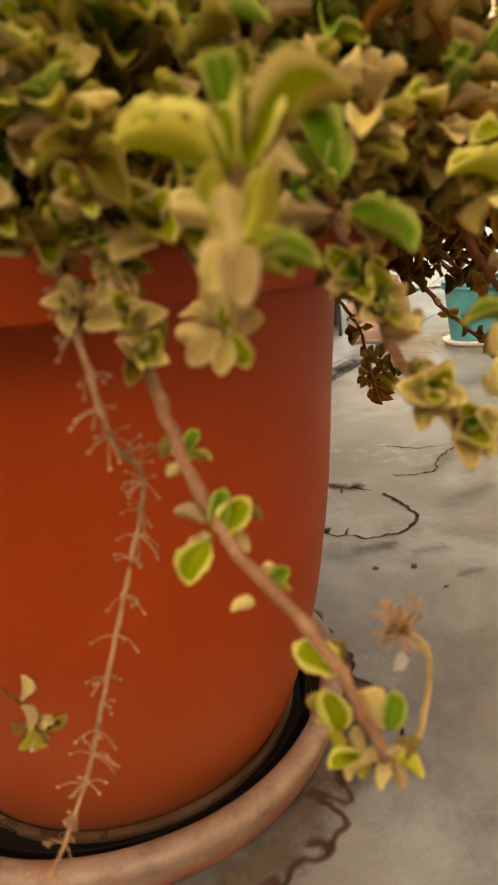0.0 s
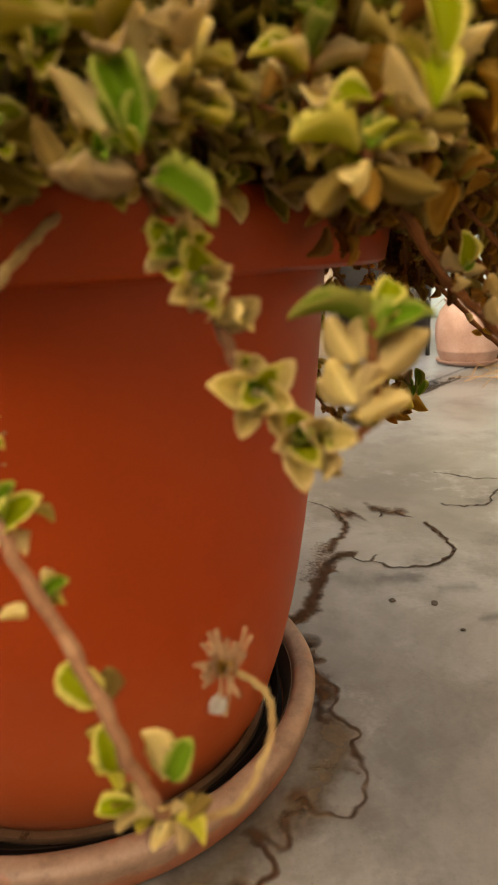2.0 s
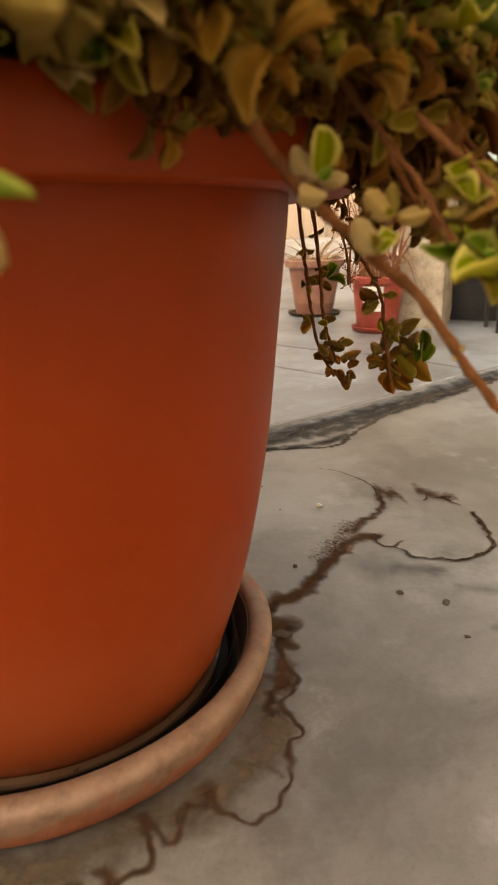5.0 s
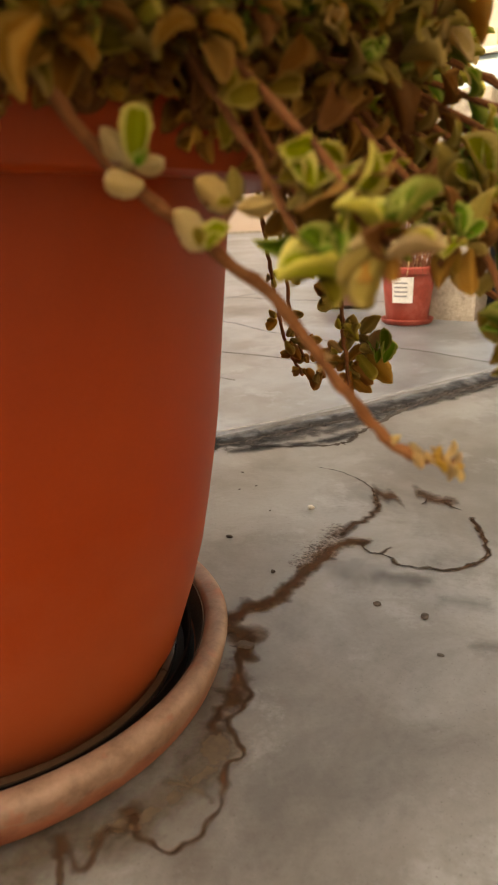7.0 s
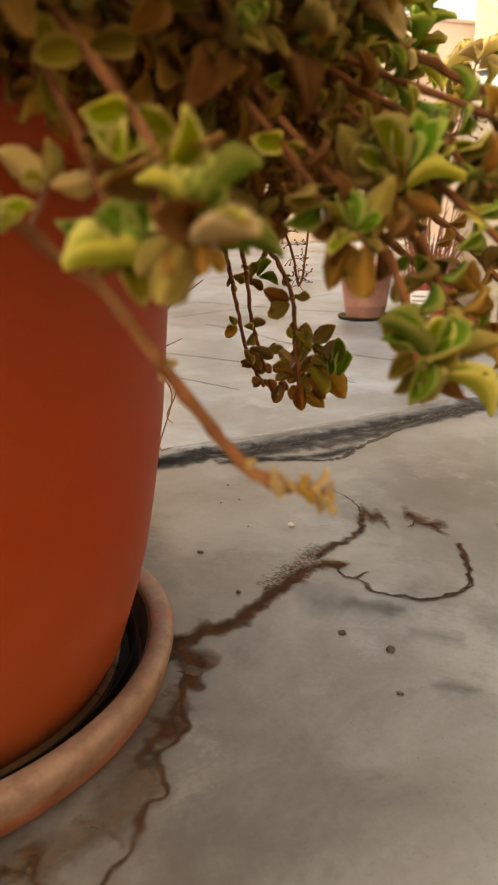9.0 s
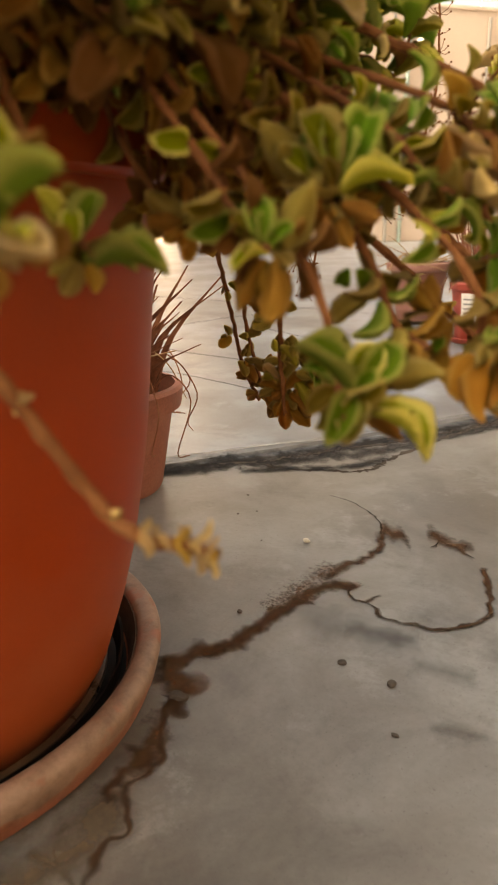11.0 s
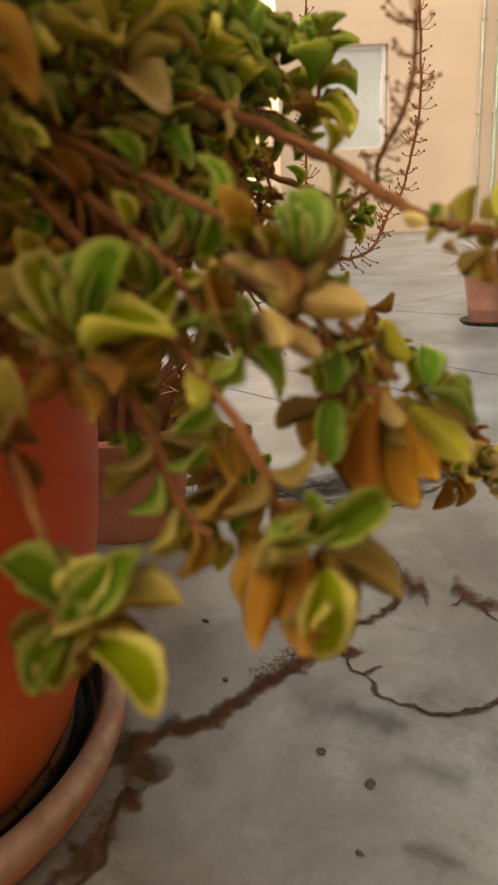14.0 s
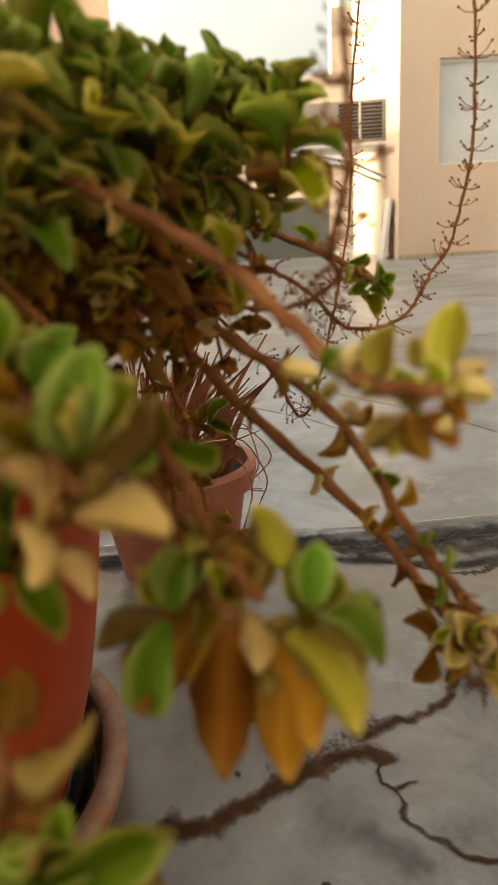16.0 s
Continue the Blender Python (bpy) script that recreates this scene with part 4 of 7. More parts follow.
def lime_sprig(stem):
    hand_set(stem, [((0.4564, -0.2325, 0.4795), (0.73, 0.45, 0.51), (0.11, -0.21, 0.97), 0.0246, 'green'),
        ((0.4564, -0.2325, 0.4795), (-0.87, 0.13, 0.48), (0.11, -0.21, 0.97), 0.0240, 'lime'),
        ((0.4552, -0.2363, 0.4701), (0.98, 0.19, -0.02), (0.11, -0.21, 0.97), 0.0225, 'pale'),
        ((0.4565, -0.2328, 0.4785), (-0.39, 0.65, 0.65), (0.28, -0.73, 0.62), 0.0242, 'lime'),
        ((0.4585, -0.2321, 0.4784), (-0.11, 0.56, 0.82), (0.28, -0.73, 0.62), 0.0149, 'green'),
        ((0.455, -0.2355, 0.4725), (-0.26, -0.41, -0.87), (-0.34, 0.94, -0.04), 0.0240, 'olive'),
        ((0.4571, -0.2355, 0.4704), (0.21, 0.14, -0.97), (-0.34, 0.94, -0.04), 0.0109, 'dry'),
        ((0.4509, -0.237, 0.4726), (-0.72, -0.01, -0.7), (-0.34, 0.94, -0.04), 0.0179, 'olive'),
        ((0.4627, -0.2313, 0.4763), (0.91, -0.38, 0.16), (0.11, -0.21, 0.97), 0.0116, 'lime'),
        ((0.4486, -0.2364, 0.4768), (-0.85, 0.08, -0.52), (-0.34, 0.94, -0.04), 0.0077, 'pale')])


def heart_sprig(stem):
    hand_set(stem, [((0.4764, -0.1166, 0.4717), (-0.3, 0.2, 0.93), (0.31, -0.73, 0.61), 0.0232, 'green'),
        ((0.479, -0.1159, 0.4704), (0.74, 0.27, 0.61), (0.31, -0.73, 0.61), 0.0134, 'green'),
        ((0.4792, -0.1163, 0.4692), (-0.59, -0.75, -0.3), (0.1, -0.22, 0.97), 0.0174, 'lime'),
        ((0.4765, -0.117, 0.4705), (-0.72, 0.25, 0.65), (-0.38, 0.92, -0.02), 0.0213, 'olive'),
        ((0.4804, -0.1158, 0.4691), (0.84, -0.33, -0.43), (-0.38, 0.92, -0.02), 0.0128, 'olive'),
        ((0.4824, -0.1159, 0.4666), (-0.03, -0.18, -0.98), (-0.38, 0.92, -0.02), 0.0263, 'dry'),
        ((0.477, -0.1181, 0.4667), (-0.44, -0.02, -0.9), (-0.38, 0.92, -0.02), 0.0235, 'dry'),
        ((0.4841, -0.1143, 0.4691), (0.05, 0.71, 0.7), (-0.38, 0.92, -0.02), 0.0313, 'olive'),
        ((0.4789, -0.1155, 0.4717), (-0.23, -0.09, 0.97), (0.31, -0.73, 0.61), 0.0135, 'green')])


def fork_sprig(stem):
    hand_set(stem, [((0.4862, -0.0693, 0.4961), (-0.49, 0.05, 0.87), (0.4, -0.69, 0.61), 0.0328, 'lime'),
        ((0.4872, -0.0687, 0.4961), (-0.05, 0.45, 0.89), (0.4, -0.69, 0.61), 0.0334, 'green'),
        ((0.4893, -0.0675, 0.4961), (0.12, 0.62, 0.77), (0.4, -0.69, 0.61), 0.0370, 'green'),
        ((0.4852, -0.0699, 0.4961), (-0.79, -0.04, 0.61), (-0.5, 0.87, -0.02), 0.0384, 'olive'),
        ((0.4896, -0.0682, 0.4938), (0.81, 0.46, 0.36), (0.13, -0.2, 0.97), 0.0334, 'lime'),
        ((0.4865, -0.0699, 0.4939), (-0.09, -0.41, 0.91), (0.4, -0.69, 0.61), 0.0140, 'olive'),
        ((0.4839, -0.0726, 0.4905), (-0.39, -0.61, -0.69), (-0.5, 0.87, -0.02), 0.0194, 'dry'),
        ((0.4904, -0.0698, 0.4882), (0.89, 0.13, -0.43), (-0.5, 0.87, -0.02), 0.0215, 'dry'),
        ((0.4877, -0.0722, 0.486), (0.41, 0.14, -0.9), (-0.5, 0.87, -0.02), 0.0202, 'dry'),
        ((0.4896, -0.0682, 0.4938), (-0.57, -0.82, -0.01), (-0.5, 0.87, -0.02), 0.0148, 'olive')])


def low_rosette_a(stem):
    hand_set(stem, [((0.5164, -0.1069, 0.4143), (0.36, 0.53, 0.77), (0.43, -0.67, 0.61), 0.0292, 'green'),
        ((0.5135, -0.1084, 0.4151), (-0.83, -0.16, 0.53), (0.13, -0.2, 0.97), 0.0297, 'green'),
        ((0.513, -0.1091, 0.4143), (-0.14, -0.68, -0.72), (0.43, -0.67, 0.61), 0.0248, 'green'),
        ((0.5156, -0.108, 0.4128), (-0.06, -0.59, -0.8), (0.43, -0.67, 0.61), 0.0211, 'lime'),
        ((0.5212, -0.1064, 0.4078), (0.89, 0.06, -0.45), (0.13, -0.2, 0.97), 0.0302, 'lime'),
        ((0.5178, -0.1066, 0.4128), (0.33, 0.91, 0.26), (-0.54, 0.84, -0.03), 0.0254, 'dry'),
        ((0.518, -0.1088, 0.4071), (-0.32, -0.11, -0.94), (-0.54, 0.84, -0.03), 0.0160, 'dry'),
        ((0.5126, -0.1077, 0.4185), (-0.86, 0.17, 0.47), (-0.54, 0.84, -0.03), 0.0279, 'lime'),
        ((0.5155, -0.1078, 0.4136), (0.54, -0.06, 0.84), (0.43, -0.67, 0.61), 0.0135, 'green'),
        ((0.521, -0.1061, 0.409), (0.44, 0.87, -0.21), (-0.54, 0.84, -0.03), 0.0148, 'dry'),
        ((0.522, -0.1000, 0.4180), (0.72, 0.62, 0.10), (-0.64, 0.77, -0.01), 0.0260, 'olive'),
        ((0.520, -0.1010, 0.4120), (0.40, 0.36, -0.80), (-0.64, 0.77, -0.01), 0.0240, 'dry')])


def low_rosette_b(stem):
    hand_set(stem, [((0.5657, -0.0445, 0.4267), (0.6, 0.69, 0.4), (0.55, -0.59, 0.6), 0.0305, 'green'),
        ((0.5695, -0.0414, 0.426), (-0.68, -0.67, 0.31), (0.22, -0.15, 0.97), 0.0212, 'green'),
        ((0.5657, -0.0426, 0.4313), (-0.39, 0.44, 0.81), (0.55, -0.59, 0.6), 0.0125, 'green'),
        ((0.5661, -0.0452, 0.4243), (-0.77, -0.62, -0.15), (-0.64, 0.77, -0.01), 0.0219, 'olive'),
        ((0.5698, -0.042, 0.4239), (0.7, 0.49, -0.52), (-0.64, 0.77, -0.01), 0.0296, 'olive'),
        ((0.5712, -0.0412, 0.423), (0.31, 0.18, -0.94), (-0.64, 0.77, -0.01), 0.0235, 'olive'),
        ((0.5644, -0.0472, 0.4229), (0.09, -0.32, -0.94), (-0.64, 0.77, -0.01), 0.0330, 'amber'),
        ((0.57, -0.0441, 0.4185), (0.25, -0.35, -0.9), (0.55, -0.59, 0.6), 0.0353, 'lime'),
        ((0.5575, -0.053, 0.4236), (-0.23, -0.31, -0.92), (-0.64, 0.77, -0.01), 0.0309, 'amber'),
        ((0.5657, -0.0445, 0.4267), (-0.76, 0.07, 0.65), (-0.64, 0.77, -0.01), 0.0178, 'dry')])


def low_rosette_c(stem):
    hand_set(stem, [((0.5268, -0.0461, 0.4211), (-0.71, -0.59, 0.39), (0.55, -0.59, 0.6), 0.0210, 'green'),
        ((0.5259, -0.045, 0.4256), (-0.8, -0.31, 0.52), (-0.64, 0.77, -0.01), 0.0155, 'olive'),
        ((0.5281, -0.0454, 0.4201), (-0.79, -0.6, -0.14), (-0.64, 0.77, -0.01), 0.0180, 'lime'),
        ((0.5305, -0.043, 0.4208), (-0.07, 0.63, 0.77), (0.55, -0.59, 0.6), 0.0113, 'green'),
        ((0.5352, -0.0394, 0.4194), (-0.11, 0.66, 0.75), (-0.64, 0.77, -0.01), 0.0190, 'dry'),
        ((0.5301, -0.0445, 0.4182), (-0.31, -0.31, -0.9), (-0.64, 0.77, -0.01), 0.0126, 'lime'),
        ((0.527, -0.0383, 0.4394), (-0.72, 0.09, 0.69), (-0.64, 0.77, -0.01), 0.0192, 'dry'),
        ((0.5293, -0.0357, 0.4409), (-0.47, 0.51, 0.72), (-0.64, 0.77, -0.01), 0.0177, 'dry'),
        ((0.5337, -0.0385, 0.4248), (0.02, 0.02, -1.0), (-0.64, 0.77, -0.01), 0.0200, 'dry')])


def pale_rosette(stem):
    hand_set(stem, [((0.5476, -0.0148, 0.5174), (-0.15, 0.26, 0.95), (0.55, -0.59, 0.6), 0.0307, 'fresh'),
        ((0.5489, -0.0138, 0.5173), (0.0, 0.56, 0.83), (0.55, -0.59, 0.6), 0.0260, 'lime'),
        ((0.5467, -0.0156, 0.5175), (-0.29, 0.03, 0.96), (0.55, -0.59, 0.6), 0.0235, 'fresh'),
        ((0.5517, -0.0127, 0.514), (0.06, 0.73, 0.68), (-0.64, 0.77, -0.01), 0.0217, 'olive'),
        ((0.5463, -0.0196, 0.5086), (-0.71, -0.55, 0.43), (-0.64, 0.77, -0.01), 0.0262, 'blush'),
        ((0.547, -0.0209, 0.5041), (-0.69, -0.16, 0.71), (-0.64, 0.77, -0.01), 0.0187, 'blush'),
        ((0.5491, -0.0192, 0.5039), (0.41, 0.34, 0.84), (-0.64, 0.77, -0.01), 0.0151, 'olive'),
        ((0.5489, -0.0188, 0.5052), (0.83, 0.52, -0.2), (-0.64, 0.77, -0.01), 0.0235, 'blush'),
        ((0.5403, -0.0274, 0.5028), (0.57, -0.18, -0.8), (-0.64, 0.77, -0.01), 0.0158, 'blush'),
        ((0.5448, -0.0264, 0.4956), (0.78, 0.27, -0.57), (-0.64, 0.77, -0.01), 0.0162, 'blush'),
        ((0.5444, -0.0238, 0.5028), (-0.57, 0.28, 0.77), (-0.64, 0.77, -0.01), 0.0120, 'olive')])


def side_green(stem):
    hand_set(stem, [((0.5285, -0.0289, 0.4899), (-0.72, -0.48, 0.51), (0.23, -0.15, 0.96), 0.0270, 'green'),
        ((0.5297, -0.0279, 0.4898), (-0.69, -0.16, 0.71), (0.58, -0.57, 0.59), 0.0283, 'green'),
        ((0.5288, -0.028, 0.4914), (-0.41, 0.37, 0.83), (0.58, -0.57, 0.59), 0.0209, 'green'),
        ((0.5312, -0.0274, 0.4874), (0.77, 0.2, -0.61), (0.23, -0.15, 0.96), 0.0208, 'green'),
        ((0.5299, -0.0299, 0.4845), (-0.36, -0.83, -0.43), (-0.68, 0.74, -0.0), 0.0283, 'lime'),
        ((0.533, -0.0242, 0.491), (-0.26, 0.56, 0.79), (-0.68, 0.74, -0.0), 0.0121, 'olive'),
        ((0.5305, -0.0277, 0.4882), (0.58, 0.72, 0.39), (-0.68, 0.74, -0.0), 0.0137, 'dry'),
        ((0.5293, -0.0288, 0.4883), (-0.25, -0.24, 0.94), (0.58, -0.57, 0.59), 0.0149, 'green')])


def drooping_sprig(stem):
    hand_set(stem, [((0.5735, 0.0387, 0.4623), (0.78, 0.47, -0.41), (0.23, -0.15, 0.96), 0.0262, 'fresh'),
        ((0.5729, 0.0381, 0.4623), (-0.14, 0.39, 0.91), (0.6, -0.55, 0.59), 0.0203, 'fresh'),
        ((0.5659, 0.0357, 0.4736), (-0.59, 0.02, 0.81), (-0.71, 0.7, 0.0), 0.0209, 'lime'),
        ((0.5742, 0.0391, 0.4615), (0.0, 0.7, 0.71), (0.6, -0.55, 0.59), 0.0154, 'lime'),
        ((0.5445, 0.0091, 0.4638), (-0.17, 0.35, 0.92), (0.6, -0.55, 0.59), 0.0218, 'fresh'),
        ((0.5445, 0.0085, 0.4623), (0.04, -0.36, -0.93), (0.6, -0.55, 0.59), 0.0276, 'fresh'),
        ((0.545, 0.0097, 0.4638), (0.0, 0.71, 0.71), (0.6, -0.55, 0.59), 0.0226, 'fresh'),
        ((0.5436, 0.0062, 0.4593), (-0.73, -0.61, -0.31), (-0.71, 0.7, 0.0), 0.0215, 'olive')])


def drooping_dry(stem):
    hand_set(stem, [((0.5558, 0.0208, 0.4637), (-0.28, -0.43, -0.86), (-0.71, 0.7, 0.0), 0.0261, 'dry'),
        ((0.5578, 0.0222, 0.462), (0.09, -0.25, -0.96), (-0.71, 0.7, 0.0), 0.0450, 'amber'),
        ((0.566, 0.0279, 0.4552), (0.29, -0.18, -0.94), (-0.71, 0.7, 0.0), 0.0413, 'amber'),
        ((0.5654, 0.0266, 0.4537), (0.41, 0.19, -0.89), (-0.71, 0.7, 0.0), 0.0313, 'amber'),
        ((0.5598, 0.0262, 0.4664), (-0.65, 0.15, 0.75), (-0.71, 0.7, 0.0), 0.0179, 'dry'),
        ((0.5605, 0.0266, 0.4656), (-0.13, 0.67, 0.73), (-0.71, 0.7, 0.0), 0.0183, 'olive'),
        ((0.5689, 0.0314, 0.4565), (0.66, 0.24, -0.71), (-0.71, 0.7, 0.0), 0.0330, 'lime'),
        ((0.5749, 0.0381, 0.4576), (0.46, 0.46, -0.76), (-0.71, 0.7, 0.0), 0.0197, 'olive'),
        ((0.5592, 0.0243, 0.4634), (0.51, -0.17, -0.84), (-0.71, 0.7, 0.0), 0.0177, 'blush'),
        ((0.5643, 0.0281, 0.4599), (0.33, 0.42, -0.85), (-0.71, 0.7, 0.0), 0.0207, 'olive')])


def back_green(stem):
    hand_set(stem, [((0.4803, -0.0059, 0.5228), (-0.37, 0.06, 0.93), (0.55, -0.59, 0.6), 0.0239, 'fresh'),
        ((0.4833, -0.0036, 0.5221), (-0.03, 0.22, 0.98), (0.55, -0.59, 0.6), 0.0257, 'fresh'),
        ((0.4852, -0.002, 0.5219), (-0.02, 0.46, 0.89), (0.55, -0.59, 0.6), 0.0252, 'lime'),
        ((0.4929, 0.0053, 0.5231), (-0.16, 0.51, 0.85), (0.55, -0.59, 0.6), 0.0288, 'fresh'),
        ((0.491, 0.0037, 0.5233), (0.41, 0.83, 0.39), (0.55, -0.59, 0.6), 0.0137, 'fresh'),
        ((0.4804, -0.007, 0.5198), (-0.86, -0.46, 0.21), (-0.64, 0.77, -0.01), 0.0193, 'dry'),
        ((0.4791, -0.009, 0.518), (-0.71, -0.69, -0.16), (-0.64, 0.77, -0.01), 0.0130, 'dry'),
        ((0.4861, -0.0023, 0.5193), (0.77, 0.53, -0.36), (-0.64, 0.77, -0.01), 0.0104, 'olive')])


def fork_low(stem):
    hand_set(stem, [((0.4872, -0.0368, 0.5262), (-0.26, -0.56, -0.79), (0.55, -0.59, 0.6), 0.0194, 'green'),
        ((0.4857, -0.0377, 0.5272), (0.14, 0.03, -0.99), (0.55, -0.59, 0.6), 0.0171, 'lime'),
        ((0.4967, -0.0386, 0.5016), (-0.62, -0.75, -0.22), (-0.64, 0.77, -0.01), 0.0238, 'lime'),
        ((0.5007, -0.0386, 0.4934), (-0.56, -0.63, -0.54), (-0.64, 0.77, -0.01), 0.0298, 'dry'),
        ((0.5015, -0.0419, 0.4837), (-0.72, -0.57, -0.39), (-0.64, 0.77, -0.01), 0.0247, 'dry'),
        ((0.5031, -0.0362, 0.494), (-0.03, 0.21, -0.98), (-0.64, 0.77, -0.01), 0.0130, 'olive'),
        ((0.5021, -0.0563, 0.4478), (-0.69, -0.45, -0.57), (-0.64, 0.77, -0.01), 0.0210, 'olive'),
        ((0.4954, -0.0572, 0.4598), (0.25, 0.35, -0.9), (0.55, -0.59, 0.6), 0.0166, 'green'),
        ((0.4984, -0.051, 0.4683), (-0.11, 0.46, -0.88), (-0.64, 0.77, -0.01), 0.0121, 'olive')])


def tuft_nodes(stem):
    hand_set(stem, [((0.2584, 0.2465, 0.4269), (0.91, 0.27, -0.33), (-0.39, 0.92, -0.02), 0.0190, 'dry'),
        ((0.2734, 0.2516, 0.4232), (0.73, 0.07, -0.68), (-0.39, 0.92, -0.02), 0.0163, 'dead'),
        ((0.2788, 0.2547, 0.4255), (0.41, 0.58, 0.71), (0.31, -0.73, 0.6), 0.0256, 'green'),
        ((0.2807, 0.2552, 0.4248), (0.95, 0.13, -0.27), (0.31, -0.73, 0.6), 0.0222, 'green'),
        ((0.2644, 0.2308, 0.3745), (-0.61, -0.48, -0.63), (-0.39, 0.92, -0.02), 0.0171, 'dry'),
        ((0.2625, 0.2304, 0.3757), (-0.66, 0.35, 0.67), (-0.39, 0.92, -0.02), 0.0136, 'olive'),
        ((0.2756, 0.2358, 0.3751), (0.95, 0.2, 0.23), (-0.39, 0.92, -0.02), 0.0186, 'olive'),
        ((0.2814, 0.231, 0.3545), (0.08, 0.55, 0.83), (-0.39, 0.92, -0.02), 0.0176, 'olive'),
        ((0.2846, 0.2316, 0.3522), (0.92, 0.01, -0.4), (-0.39, 0.92, -0.02), 0.0225, 'olive'),
        ((0.2802, 0.2293, 0.3511), (0.46, 0.09, -0.88), (-0.39, 0.92, -0.02), 0.0261, 'dry'),
        ((0.2991, 0.236, 0.3474), (0.87, 0.44, 0.21), (-0.39, 0.92, -0.02), 0.0172, 'olive'),
        ((0.3016, 0.2363, 0.345), (0.06, 0.65, 0.76), (-0.39, 0.92, -0.02), 0.0152, 'dry')])


def tuft_end(stem):
    hand_set(stem, [((0.2862, 0.2382, 0.3224), (0.68, 0.48, 0.56), (-0.39, 0.92, -0.02), 0.0164, 'dead'),
        ((0.2914, 0.2384, 0.3169), (-0.53, -0.73, -0.43), (-0.39, 0.92, -0.02), 0.0150, 'dead'),
        ((0.2972, 0.2409, 0.3169), (0.4, 0.07, -0.91), (-0.39, 0.92, -0.02), 0.0185, 'dry'),
        ((0.3144, 0.2461, 0.311), (-0.43, -0.45, -0.78), (-0.39, 0.92, -0.02), 0.0250, 'dead'),
        ((0.3022, 0.2453, 0.3234), (0.48, 0.67, 0.57), (-0.39, 0.92, -0.02), 0.0203, 'amber'),
        ((0.2989, 0.2435, 0.3223), (-0.43, -0.19, 0.88), (-0.39, 0.92, -0.02), 0.0126, 'dry'),
        ((0.3086, 0.2459, 0.3175), (0.71, 0.48, 0.52), (-0.39, 0.92, -0.02), 0.0159, 'dead'),
        ((0.3099, 0.2494, 0.3257), (0.5, 0.68, 0.54), (-0.39, 0.92, -0.02), 0.0190, 'blush'),
        ((0.2817, 0.2396, 0.332), (-0.98, -0.01, 0.21), (-0.39, 0.92, -0.02), 0.0163, 'dead'),
        ((0.3079, 0.2444, 0.3139), (0.67, 0.34, -0.67), (-0.39, 0.92, -0.02), 0.0140, 'dead')])


def broad_tuft_top(stem):
    hand_set(stem, [((0.3511, 0.1543, 0.4119), (-0.89, -0.25, 0.38), (-0.39, 0.92, -0.02), 0.0264, 'dry'),
        ((0.3513, 0.1536, 0.4095), (-0.83, -0.29, -0.47), (-0.39, 0.92, -0.02), 0.0232, 'olive'),
        ((0.3566, 0.1572, 0.4134), (0.97, 0.17, 0.15), (-0.39, 0.92, -0.02), 0.0138, 'olive'),
        ((0.3761, 0.1515, 0.3733), (0.59, 0.48, 0.65), (-0.39, 0.92, -0.02), 0.0257, 'olive'),
        ((0.3606, 0.1468, 0.3788), (-0.41, 0.42, 0.81), (-0.39, 0.92, -0.02), 0.0173, 'olive'),
        ((0.3688, 0.1474, 0.3704), (-0.13, 0.43, 0.89), (-0.39, 0.92, -0.02), 0.0234, 'olive'),
        ((0.3748, 0.1489, 0.3674), (-0.62, -0.18, 0.76), (-0.39, 0.92, -0.02), 0.0222, 'lime'),
        ((0.3963, 0.1536, 0.3548), (0.01, 0.23, 0.97), (0.31, -0.73, 0.6), 0.0247, 'green'),
        ((0.3992, 0.1516, 0.3456), (0.26, 0.42, 0.87), (0.31, -0.73, 0.6), 0.0265, 'green'),
        ((0.3931, 0.1532, 0.3574), (-0.79, 0.04, 0.61), (-0.39, 0.92, -0.02), 0.0247, 'olive'),
        ((0.3891, 0.1521, 0.3594), (0.09, 0.59, 0.81), (-0.39, 0.92, -0.02), 0.0201, 'blush')])


def broad_tuft(stem):
    hand_set(stem, [((0.3817, 0.1558, 0.353), (0.65, 0.01, -0.76), (-0.39, 0.92, -0.02), 0.0388, 'dry'),
        ((0.379, 0.154, 0.351), (0.84, 0.47, -0.27), (-0.39, 0.92, -0.02), 0.0267, 'olive'),
        ((0.3684, 0.1468, 0.3432), (0.78, -0.03, -0.63), (-0.39, 0.92, -0.02), 0.0289, 'dry'),
        ((0.368, 0.1449, 0.3382), (0.07, -0.3, -0.95), (-0.39, 0.92, -0.02), 0.0264, 'amber'),
        ((0.3709, 0.143, 0.3292), (0.75, 0.29, -0.59), (-0.39, 0.92, -0.02), 0.0224, 'dry'),
        ((0.3624, 0.1418, 0.3363), (-0.27, -0.09, -0.96), (-0.39, 0.92, -0.02), 0.0151, 'dry'),
        ((0.3583, 0.1467, 0.3552), (-0.7, -0.3, 0.65), (-0.39, 0.92, -0.02), 0.0176, 'blush'),
        ((0.3624, 0.1488, 0.3562), (0.29, 0.58, 0.76), (-0.39, 0.92, -0.02), 0.0281, 'olive'),
        ((0.3641, 0.1461, 0.3462), (0.67, 0.29, 0.69), (-0.39, 0.92, -0.02), 0.0234, 'dry'),
        ((0.3597, 0.1442, 0.3463), (-0.97, -0.14, 0.18), (-0.39, 0.92, -0.02), 0.0190, 'dry'),
        ((0.366, 0.1472, 0.3472), (-0.72, -0.48, -0.5), (-0.39, 0.92, -0.02), 0.0160, 'dry'),
        ((0.3727, 0.15, 0.3471), (0.25, 0.13, -0.96), (-0.39, 0.92, -0.02), 0.0186, 'dry')])


